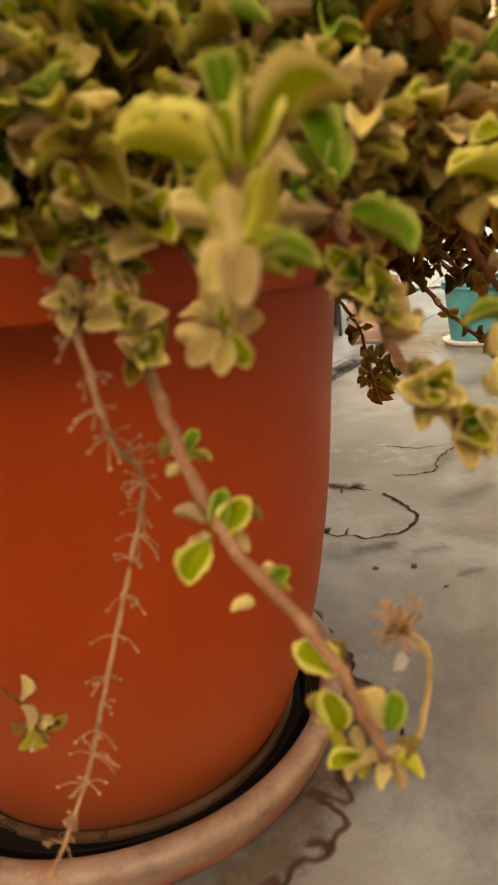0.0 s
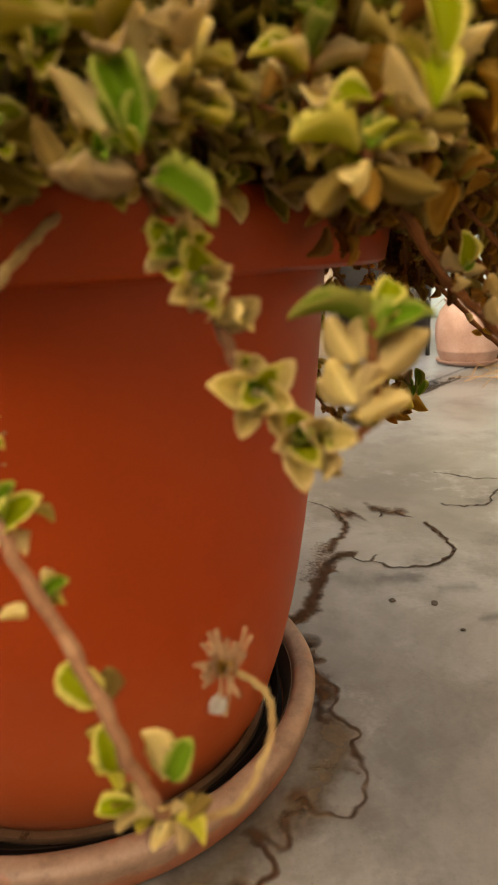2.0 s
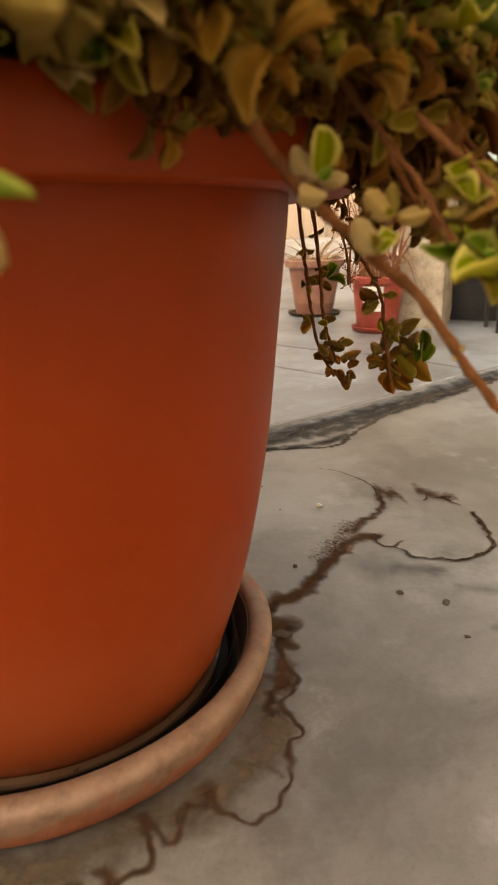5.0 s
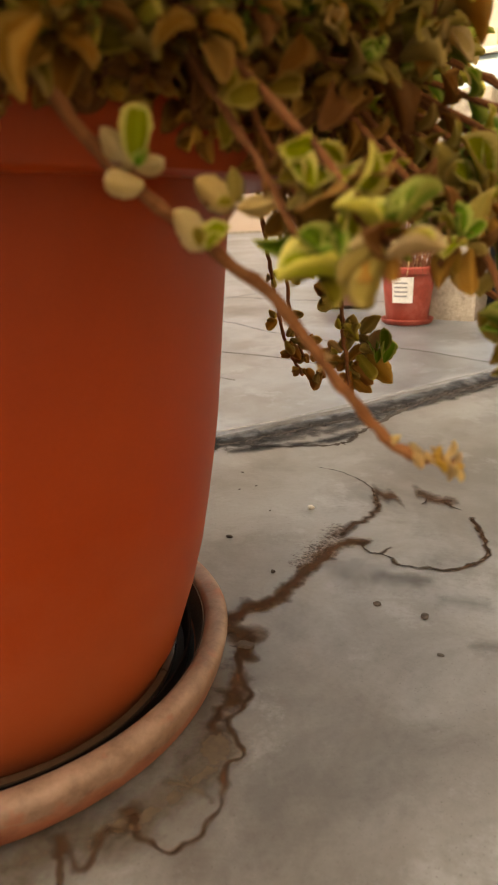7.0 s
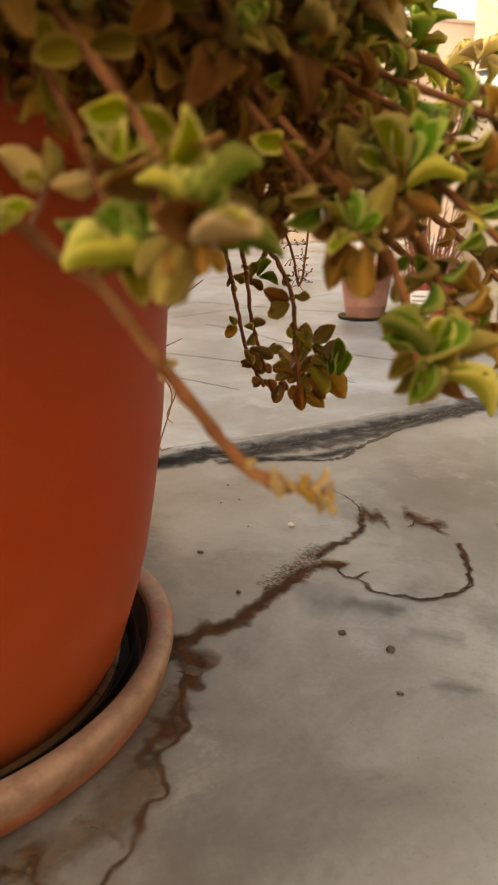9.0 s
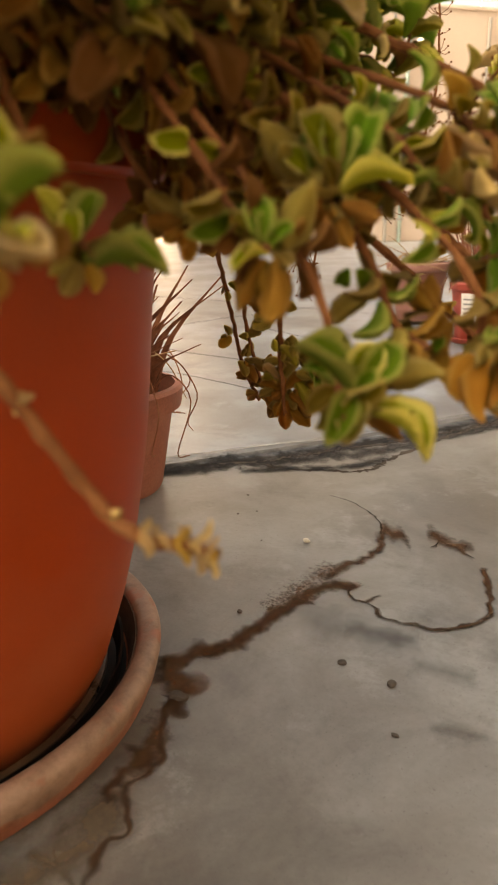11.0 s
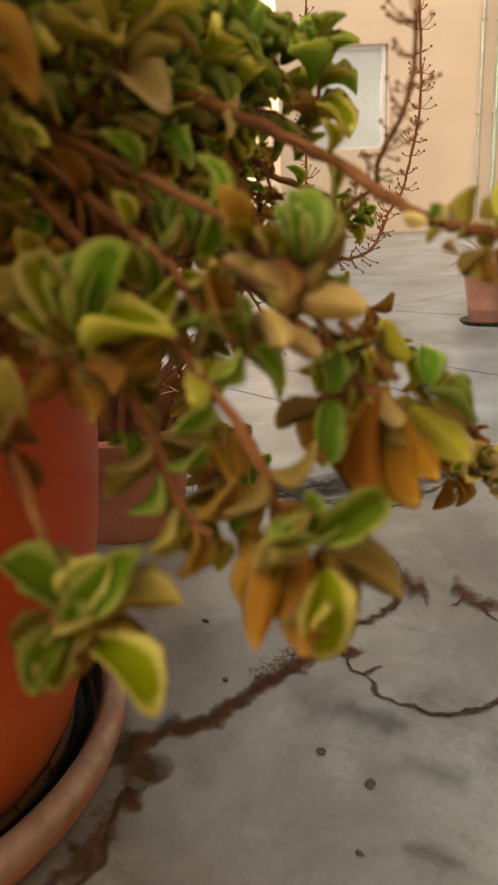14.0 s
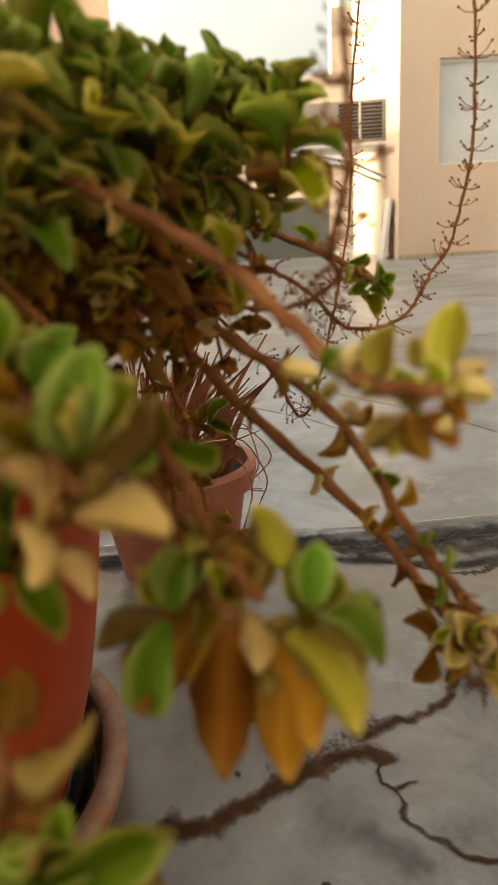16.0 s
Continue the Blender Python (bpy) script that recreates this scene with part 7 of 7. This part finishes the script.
    for (r1, z1), (r2, z2) in zip(outer, outer[1:]):
        if z1 <= sz <= z2 and z2 > z1:
            sr = r1 + (r2 - r1) * (sz - z1) / (z2 - z1) - 0.0125
    bm = lathe([(0, sz + 0.01), (sr * 0.5, sz + 0.006), (sr, sz)], 32)
    for v in bm.verts:
        v.co.z += 0.006 * noise.noise(v.co * 50)
    part("soil", bm, SOIL, e, "dry crumbly soil")
    return e, sz


def dry_blades(parent, z, count, spread, height, seed, mat=None, lean=0.8, thick=0.004, name="dry_blade"):
    """Dead strap leaves and stalks that stand and hang out of a pot."""
    rnd = random.Random(seed)
    for k in range(count):
        a = rnd.uniform(0, 6.28)
        o = Vector((math.cos(a), math.sin(a), 0))
        r = rnd.uniform(0, spread * 0.5)
        h = height * rnd.uniform(0.5, 1.1)
        ln = lean * rnd.uniform(0.2, 1.2) * spread * 1.4
        hang = rnd.random() < 0.35
        pts = curve_points([o * r + Vector((0, 0, z)), o * (r + ln * 0.4) + Vector((0, 0, z + h * 0.6)), o * (r + ln) + Vector((0, 0, z + h * (0.45 if hang else 1.0))), o * (r + ln * 1.5) + Vector((rnd.uniform(-.02, .02), rnd.uniform(-.02, .02), z + h * (0.0 if hang else 1.2)))], 4)
        bm = bmesh.new()
        t = thick * rnd.uniform(0.6, 1.3)
        tube(pts, t, t * 0.3, 4, bm)
        part(name, bm, mat or STRAW, parent)


def strap_leaves(parent, z, count, spread, height, seed, mat, toward=(0.0, 0.0), width=0.007):
    """Dead pointed strap leaves: flat, folded along the middle, leaning out of a pot."""
    rnd = random.Random(seed)
    for k in range(count):
        a = rnd.uniform(0, 6.28)
        o = Vector((math.cos(a), math.sin(a), 0))
        h = height * rnd.uniform(0.55, 1.1)
        lean = o * rnd.uniform(0.1, 0.6) * spread + Vector((*toward, 0)) * rnd.uniform(0.2, 1.0)
        base = o * rnd.uniform(0.1, 0.6) * spread + Vector((0, 0, z))
        pts = curve_points([base, base + lean * 0.3 + Vector((0, 0, h * 0.5)), base + lean + Vector((0, 0, h * rnd.uniform(0.75, 1.0)))], 4)
        side = (Vector((-o.y, o.x, 0)) * 0.5 + Vector((0.84, 0.54, 0))).normalized() * width * rnd.uniform(0.7, 1.3)
        bm = bmesh.new()
        rows = []
        for i, q in enumerate(pts):
            w = 1.0 - 0.9 * (i / (len(pts) - 1)) ** 1.6
            rows.append([bm.verts.new(q + side * w + o * 0.002), bm.verts.new(q - o * 0.0025 * w), bm.verts.new(q - side * w + o * 0.002), bm.verts.new(q + o * 0.0035)])
        for p, q in zip(rows, rows[1:]):
            for i in range(4):
                bm.faces.new((p[i], p[(i + 1) % 4], q[(i + 1) % 4], q[i]))
        bm.faces.new(rows[0])
        bm.faces.new(list(reversed(rows[-1])))
        part("strap_leaf", bm, mat, parent)


def tendrils(parent, z, rim, count, seed, mat):
    """Thin dry tendrils that curl out over a pot's rim and hang down."""
    rnd = random.Random(seed)
    for k in range(count):
        a = rnd.uniform(-2.2, 1.2)
        o = Vector((math.cos(a), math.sin(a), 0))
        drop = rnd.uniform(0.03, 0.09)
        pts = curve_points([o * rim * 0.6 + Vector((0, 0, z)), o * rim * 0.95 + Vector((0, 0, z + rnd.uniform(0.05, 0.10))), o * (rim + 0.02) + Vector((rnd.uniform(-.03, .03), rnd.uniform(-.03, .03), z + 0.02)), o * (rim + 0.012) + Vector((rnd.uniform(-.03, .03), rnd.uniform(-.03, .03), z - drop)), o * (rim + 0.03) + Vector((0, 0, z - drop - 0.012))], 5)
        part("tendril", tube(pts, 0.0017, 0.0010, 5), mat, parent)


e, z = flower_pot("planter_pot", -0.215, 0.580, [(0.098, 0.0), (0.104, 0.01), (0.118, 0.09), (0.128, 0.150), (0.131, 0.160), (0.131, 0.163), (0.146, 0.165), (0.149, 0.180), (0.151, 0.200), (0.146, 0.206)], BROWNPOT, "brown terracotta-coloured pot with dried stalks, standing behind the planter")
strap_leaves(e, z, 64, 0.15, 0.25, 23, REDSTALK, (0.10, 0.04), 0.0085)
tendrils(e, z, 0.140, 5, 24, REDSTALK)
dry_blades(e, z, 12, 0.12, 0.16, 5, REDSTALK, 0.6, 0.003)
dry_blades(e, z, 12, 0.11, 0.16, 6, STRAW, 0.8, 0.003)

e, z = flower_pot("planter_pot", 0.155, 2.43, [(0.082, 0.0), (0.088, 0.006), (0.098, 0.10), (0.110, 0.19), (0.112, 0.20), (0.120, 0.202), (0.122, 0.225), (0.116, 0.23)], RED_POT, "red plastic pot with a white paper label, beside the cement pillar", dish=(0.112, 0.022, RED_POT))
dry_blades(e, z, 70, 0.17, 0.30, 7, REDSTALK, 0.3, 0.0042)
dry_blades(e, z, 22, 0.10, 0.16, 8, STRAW, 1.0, 0.0035)
lab = bmesh.new()
for i in range(7):
    for j in range(2):
        a = radians(-118 + i * 7.5)
        r = 0.1075 + 0.010 * j
        lab.verts.new((r * math.cos(a), r * math.sin(a), 0.095 + 0.105 * j))
lab.verts.ensure_lookup_table()
for i in range(6):
    lab.faces.new((lab.verts[2 * i], lab.verts[2 * i + 2], lab.verts[2 * i + 3], lab.verts[2 * i + 1]))
lb = part("label", lab, PAPER, e, "white paper label with small grey print")
for k in range(4):
    bm = bmesh.new()
    for i in range(5):
        for j in range(2):
            a = radians(-113 + i * 7.0)
            zz = 0.12 + 0.018 * k + 0.006 * j
            r = 0.1075 + 0.010 * (zz - 0.095) / 0.105 + 0.0012
            bm.verts.new((r * math.cos(a), r * math.sin(a), zz))
    bm.verts.ensure_lookup_table()
    for i in range(4):
        bm.faces.new((bm.verts[2 * i], bm.verts[2 * i + 2], bm.verts[2 * i + 3], bm.verts[2 * i + 1]))
    part("print_line", bm, INK, lb)

e, z = flower_pot("planter_pot", 0.99, 2.24, [(0.108, 0.0), (0.116, 0.01), (0.130, 0.05), (0.1315, 0.055), (0.130, 0.06), (0.139, 0.11), (0.138, 0.16), (0.122, 0.215), (0.098, 0.245), (0.094, 0.25), (0.102, 0.258), (0.100, 0.268)], PINK, "pale pink barrel-shaped pot with ridges, near a black bag", dish=(0.135, 0.018, PINK))
dry_blades(e, z, 12, 0.07, 0.15, 9, STEM_DRY, 0.8, 0.004)

e, z = flower_pot("planter_pot", 1.33, 1.98, [(0.098, 0.0), (0.102, 0.012), (0.112, 0.10), (0.124, 0.21), (0.126, 0.22), (0.136, 0.222), (0.138, 0.25), (0.132, 0.256)], TURQ, "turquoise plastic pot with white base and straw stalks", dish=(0.135, 0.02, WHITE))
dry_blades(e, z, 30, 0.10, 0.14, 11, STRAW, 0.7, 0.0035)

e, z = flower_pot("planter_pot", -0.207, 2.88, [(0.090, 0.0), (0.094, 0.012), (0.104, 0.055), (0.106, 0.06), (0.105, 0.065), (0.126, 0.20), (0.132, 0.232), (0.150, 0.236), (0.154, 0.252), (0.153, 0.268), (0.146, 0.272)], DULLPINK, "faded brownish pink pot with a broad rim full of dead grass", dish=(0.138, 0.016, DIRT))
dry_blades(e, z, 44, 0.12, 0.12, 13, STRAW, 1.1, 0.003)


def litter():
    """Dry twigs lying between the pots."""
    rnd = random.Random(15)
    for k in range(26):
        x, y, a, ln = rnd.uniform(0.95, 1.35), rnd.uniform(1.85, 2.2), rnd.uniform(0, 3.1), rnd.uniform(0.05, 0.16)
        d = Vector((math.cos(a), math.sin(a), 0)) * ln
        p = Vector((x, y, floor_z(x, y) + 0.003))
        ob = part("twig", tube(curve_points([p - d, p + Vector((0, 0, 0.006 + 0.02 * rnd.random())), p + d], 3), 0.002, 0.001, 4), STRAW)
        tagged(ob, "dry straw-coloured twig on the floor", "twig", "dry twigs")


litter()

# ---- cement pillar, dark sheet, bag ----
def pillar():
    bm = box((-0.105, -0.10, -0.02), (0.105, 0.10, 0.90), bevel=0.012)
    bmesh.ops.subdivide_edges(bm, edges=[e for e in bm.edges if e.calc_length() > 0.1], cuts=10, use_grid_fill=True)
    for v in bm.verts:
        v.co += Vector((noise.noise(v.co * 14), noise.noise(v.co * 14 + Vector((9, 0, 0))), noise.noise(v.co * 14 + Vector((0, 9, 0))))) * 0.007
    ob = part("cement_pillar", bm, PILLAR)
    ob.matrix_world = pose(0.350, 2.60, floor_z(0.37, 2.6), 0, 0, -12)
    tagged(ob, "rough beige cement garden pillar standing on the yard floor", "pillar")


pillar()


def sheet_box():
    e = tagged(new("metal_locker"), "dark grey sheet-metal locker behind the pots", "locker")
    e.matrix_world = pose(0.70, 2.86, floor_z(0.7, 2.86), 0, 0, -8)
    part("body", box((-0.24, -0.14, 0.0), (0.24, 0.14, 0.62), bevel=0.006), DARK, e)
    part("door", box((-0.225, -0.148, 0.03), (0.225, -0.1405, 0.59), bevel=0.002), DARK, e)
    part("handle", box((0.15, -0.165, 0.28), (0.17, -0.149, 0.36), bevel=0.003), DARK, e)


sheet_box()


def stool_with_bag():
    e = tagged(new("stool"), "low black metal stool carrying a plastic bag", "stool")
    x, y = 0.74, 2.50
    e.matrix_world = pose(x, y, floor_z(x, y), 0, 0, 12)
    part("seat", box((-0.11, -0.10, 0.17), (0.11, 0.10, 0.19), bevel=0.004), DARK, e)
    for a in (-1, 1):
        for b in (-1, 1):
            part("leg", box((a * 0.10 - 0.008, b * 0.09 - 0.008, 0.0), (a * 0.10 + 0.008, b * 0.09 + 0.008, 0.171), bevel=0.002), DARK, e)
    bm = bmesh.new()
    bmesh.ops.create_icosphere(bm, subdivisions=4, radius=1)
    for v in bm.verts:
        c = v.co.copy()
        ang = math.atan2(c.y, c.x)
        pinch = 1 - 0.55 * max(0, c.z) ** 1.5
        crease = 0.08 * math.sin(ang * 9 + 3 * c.z) * (0.4 + 0.6 * abs(c.z)) + 0.08 * noise.noise(c * 4)
        v.co = Vector((c.x * 0.135 * (pinch + crease), c.y * 0.11 * (pinch + crease), c.z * 0.085 + (0.05 * max(0, c.z - 0.8) / 0.2)))
        v.co.z = max(v.co.z, -0.055)
    ob = part("plastic_bag", bm, BLACKBAG)
    ob.location = (x, y, floor_z(x, y) + 0.2455)
    tagged(ob, "tied black plastic bag lying on a low stool", "bag")


stool_with_bag()

# ---- the house across the yard ----
HC = Vector((-5.605, 9.598, 0))
HU = Vector((0.7385, 0.6742, 0))
HN = Vector((0.6742, -0.7385, 0))
HOUSE = Matrix(((HU.x, -HN.x, 0, HC.x), (HU.y, -HN.y, 0, HC.y), (0, 0, 1, 0), (0, 0, 0, 1)))  # x along the wall, y into it


def house():
    h = tagged(new("house"), "cream rendered house with one pale window facing the yard", "house")
    h.matrix_world = HOUSE
    wx0, wx1, wz0, wz1, top, th = 0.60, 1.80, 1.62, 3.13, 4.0, 0.25
    L = 6.36
    for nm, lo, hi in (("left", (0, 0, -0.3), (wx0, th, top)), ("right", (wx1, 0, -0.3), (L, th, top)), ("below", (wx0, 0, -0.3), (wx1, th, wz0)), ("above", (wx0, 0, wz1), (wx1, th, top))):
        part("wall", box(lo, hi), CREAM, h, smooth=False)
    part("return_wall", box((0, th, -0.3), (th, 7.0, 6.5)), CREAM, h, smooth=False)
    part("side_wall", box((L - th, th, -0.3), (L, 7.0, top)), CREAM, h, smooth=False)
    part("upper_wall", box((0.0, 0.0, top), (3.2, th, 6.5)), CREAM, h, smooth=False)
    part("roof", box((th, th, top - 0.2), (L - th, 7.0, top - 0.05)), CREAM, h, smooth=False)
    part("parapet", box((3.2, -0.03, top), (L + 0.03, th + 0.03, top + 0.06), bevel=0.01), CREAM, h)
    w = part("window", box((wx0 + 0.04, 0.10, wz0 + 0.03), (wx1 - 0.10, 0.115, wz1 - 0.06)), PANEWHITE, h, "closed window covered with pale grey film")
    for nm, lo, hi in (("frame", (wx1 - 0.10, 0.06, wz0), (wx1 - 0.02, 0.14, wz1)), ("frame", (wx0, 0.07, wz0), (wx0 + 0.04, 0.14, wz1)), ("frame", (wx0 + 0.04, 0.07, wz1 - 0.06), (wx1 - 0.10, 0.14, wz1)), ("sill", (wx0, 0.055, wz0 - 0.002), (wx1, 0.14, wz0 + 0.03))):
        part(nm, box(lo, hi, bevel=0.005), WHITE, w)
    rl = part("roof_rail", tube([Vector((x, 0.12, top + 0.22)) for x in (5.0, 5.4, 5.8, 6.2, 6.33)], 0.012, 0.012, 6), WHITE, h, "thin white pipe rail on the parapet")
    for x in (5.02, 6.31):
        part("post", tube([Vector((x, 0.12, top + 0.061)), Vector((x, 0.12, top + 0.14)), Vector((x, 0.12, top + 0.21))], 0.012, 0.012, 6), WHITE, rl)
    part("wall_base", box((0, -0.012, 0.1), (L, -0.001, 0.26 + 0.02)), PILLAR, h, "grimy line at the foot of the wall", smooth=False)


house()


def pipe(x, z0, z1, r, mat, label):
    e = tagged(new("drain_pipe"), label, "pipe")
    e.matrix_world = HOUSE @ pose(x, -r - 0.02, 0)
    part("pipe", tube([Vector((0, 0, z0 + (z1 - z0) * k / 6)) for k in range(7)], r, r, 12), mat, e)
    for z in (z0 + 0.4, (z0 + z1) / 2, z1 - 0.5):
        part("clip", box((-r - 0.012, -r - 0.006, z - 0.02), (r + 0.012, r + 0.02, z + 0.02), bevel=0.004), GREYPIPE, e)


pipe(3.62, 0.25, 3.9, 0.035, TEAL, "thin green drain pipe down the cream wall")
pipe(3.34, 0.25, 3.9, 0.030, GREYPIPE, "grey drain pipe down the cream wall")
pipe(5.12, 0.25, 3.9, 0.028, GREYPIPE, "grey drain pipe down the cream wall")


def wall_lamp():
    e = tagged(new("wall_lamp"), "white globe wall lamp beside the pipes", "lamp")
    e.matrix_world = HOUSE @ pose(3.82, -0.001, 3.45)
    part("bracket", box((-0.04, -0.05, -0.04), (0.04, 0.0, 0.04), bevel=0.01), WHITE, e)
    bm = bmesh.new()
    bmesh.ops.create_uvsphere(bm, u_segments=20, v_segments=12, radius=0.085, matrix=Matrix.Translation((0, -0.12, 0)))
    part("globe", bm, WHITE, e)


wall_lamp()


def air_conditioner():
    e = tagged(new("air_conditioner"), "window air conditioner on a bracket, sticking out of the cream wall", "air conditioner")
    e.matrix_world = HOUSE @ pose(-0.001, 1.85, 2.20) @ Matrix.Scale(1.33, 4)
    part("casing", box((-1.26, -0.33, 0.0), (0.0, 0.33, 0.52), bevel=0.015), GREYPIPE, e, "grey weathered metal casing")
    part("back_grille", box((-0.62, -0.345, 0.05), (-0.05, -0.331, 0.48), bevel=0.003), DARK, e, "dark side grille")
    for k in range(9):
        part("slat", box((-0.62, -0.352, 0.07 + k * 0.045), (-0.05, -0.3455, 0.078 + k * 0.045)), GREYPIPE, e)
    part("post", box((-0.36, -0.357, 0.04), (-0.33, -0.3525, 0.49)), WHITE, e)
    part("shelf", box((-1.34, -0.40, -0.05), (0.0, 0.36, -0.002), bevel=0.005), WHITE, e)
    for y in (-0.36, 0.30):
        part("strut", tube([Vector((-1.28, y, -0.05)), Vector((-0.43, y, -0.25)), Vector((0, y, -0.45))], 0.018, 0.018, 6), GREYPIPE, e)


air_conditioner()


def leaning_frame():
    e = tagged(new("old_door"), "old white door panel leaning on the cream wall", "door")
    e.matrix_world = HOUSE @ pose(-0.16, 0.75, 0.20, 0, 7, 0)
    part("panel", box((-0.03, -0.38, 0.0), (0.0, 0.38, 1.0), bevel=0.004), WHITE, e)
    for y in (-0.38, 0.32):
        part("stile", box((-0.045, y, 0.0), (-0.031, y + 0.06, 1.0), bevel=0.003), WHITE, e)
    for z in (0.0, 0.94):
        part("rail", box((-0.045, -0.319, z), (-0.031, 0.319, z + 0.06), bevel=0.003), WHITE, e)


leaning_frame()


def far_house():
    """Sunlit house beyond the corner, with a hooded window and a grey gate in front."""
    h = tagged(new("neighbouring_house"), "sunlit cream house beyond the yard with a hooded window", "house")
    h.matrix_world = Matrix.Translation((-11.6, 15.9, 0)) @ pose(0, 0, 0, 0, 0, 40)
    part("wall", box((-6.0, 0, -0.3), (4.0, 3.0, 4.9)), CREAM, h, smooth=False)
    part("upper_wall", box((-0.2, 0.4, 4.9), (4.0, 3.0, 6.6)), CREAM, h, smooth=False)
    w = part("window", box((-0.55, -0.02, 2.6), (0.35, -0.001, 4.0)), PANEWHITE, h, "pale hooded window")
    part("hood", box((-0.7, -0.35, 4.0), (0.5, -0.02, 4.08), bevel=0.01), CREAM, w)
    part("frame", box((-0.62, -0.06, 2.52), (-0.55, -0.002, 4.0)), CREAM, w)
    part("frame", box((0.35, -0.06, 2.52), (0.42, -0.002, 4.0)), CREAM, w)
    g = tagged(new("metal_gate"), "grey-green metal gate at the far end of the yard", "gate")
    g.matrix_world = Matrix.Translation((-9.0, 11.6, 0.18)) @ pose(0, 0, 0, 0, 0, 40)
    part("leaf", box((-2.2, 0, 0.03), (0.3, 0.04, 1.32), bevel=0.006), GREYSLAB, g, smooth=False)
    for x in (-2.2, -0.95, 0.24):
        part("post", box((x, -0.02, 0.0), (x + 0.06, -0.001, 1.36), bevel=0.004), GREYSLAB, g)
    t = tagged(new("water_tank"), "pale blue roof tank on the neighbouring house", "tank")
    t.matrix_world = h.matrix_world @ pose(0.35, 1.4, 6.601)
    part("body", lathe([(0, 0), (0.55, 0), (0.6, 0.05), (0.6, 0.9), (0.5, 1.0), (0.2, 1.06), (0, 1.07)], 32), BLUE, t)
    part("lid", lathe([(0.0, 1.075), (0.18, 1.075), (0.2, 1.10), (0, 1.13)], 24), BLUE, t)


far_house()


def lumber_shed():
    """Blue-painted low store behind the pillar with planks stood upright on it."""
    e = tagged(new("store_box"), "pale blue wooden store behind the cement pillar", "box")
    e.matrix_world = pose(0.95, 4.3, floor_z(1.0, 4.3), 0, 0, -10)
    part("body", box((-0.75, -0.4, 0.0), (1.4, 0.4, 1.25), bevel=0.01), BLUE, e)
    part("top", box((-0.78, -0.43, 1.2505), (1.43, 0.43, 1.285), bevel=0.006), GREYPIPE, e)
    rnd = random.Random(8)
    for k in range(9):
        x = -0.65 + k * 0.1 + rnd.uniform(-0.02, 0.02)
        o = part("plank", box((-0.02, -0.012, 0), (0.02, 0.012, rnd.uniform(0.25, 0.5)), bevel=0.003), rnd.choice((STRAW, BROWNPOT, WHITE)))
        o.matrix_world = e.matrix_world @ pose(x, rnd.uniform(-0.2, 0.1), 1.2856, rnd.uniform(-4, 4), rnd.uniform(-6, 6), 0)
        tagged(o, "short upright plank end standing on the blue store", "plank", "plank ends")


lumber_shed()


def croton():
    """Leggy shrub behind the pots: bare stems with whorls of long drooping leaves at their ends."""
    e = tagged(new("shrub"), "leggy shrub with whorls of long yellow and green leaves", "shrub")
    e.location = (0.03, 2.95, floor_z(0.03, 2.95))
    rnd = random.Random(31)
    for tip in ((0.13, 0.02, 0.98), (0.20, 0.0, 1.16), (0.05, 0.06, 1.12), (-0.06, 0.03, 0.86), (0.02, -0.04, 0.76)):
        top = Vector(tip)
        part("stem", tube(curve_points([Vector((0, 0, 0)), Vector((tip[0] * 0.2, tip[1], tip[2] * 0.4)), Vector((tip[0] * 0.7, tip[1], tip[2] * 0.75)), top], 5), 0.009, 0.004, 7), STEM_DRY, e)
        for k in range(9):
            a = k * 2.4 + rnd.uniform(-0.3, 0.3)
            o = Vector((math.cos(a), math.sin(a), rnd.uniform(-0.75, 0.35)))
            ob = new("leaf", LEAF_MESH[rnd.choice(("lime", "lime", "pale", "green")), "long", 2])
            ob.parent = e
            ob.matrix_basis = leaf_matrix(top - Vector((0, 0, 0.008 * k)), o, Vector((0, 0, 1)) - o * 0.2, rnd.uniform(0.09, 0.15))


croton()

# ---- added walls behind and beside the walk: they block the sun and trim the light ----
def screen_wall(name, p, q, h, th=0.3, mat=None, label="added cream wall, out of view, that shapes the yard light"):
    p, q = Vector((*p, 0)), Vector((*q, 0))
    d = (q - p)
    m = Matrix.Translation(p) @ Matrix.Rotation(math.atan2(d.y, d.x), 4, "Z")
    ob = part(name, box((0, 0, -0.4), (d.length, th, h), m), mat or CREAM, smooth=False)
    tagged(ob, label, "wall", kind="structure")


screen_wall("sun_screen_west", (-12.0, 8.5), (-2.6, -4.0), 6.2)
screen_wall("light_screen_south", (-2.6, -4.0), (2.0, -9.0), 2.6)
# dark cement on added walls: less bounce on the pot, darker floor reflections
CEMENT = worn("light_screen_cement", (0.24, 0.20, 0.165), (0.18, 0.15, 0.12), (0.30, 0.25, 0.21), 0.9, 1.5, 50.0, 0.3, 0.003)
screen_wall("light_screen_south", (2.0, -9.0), (3.6, -9.0), 2.2)
screen_wall("light_screen_east", (3.6, -9.0), (3.6, 13.0), 6.0, 0.3, CEMENT, "added grey wall that cuts side light and floor reflections")
screen_wall("light_screen_north", (3.6, 13.0), (-0.85, 13.85), 6.2, 0.3, CEMENT, "added grey wall that cuts side light and floor reflections")
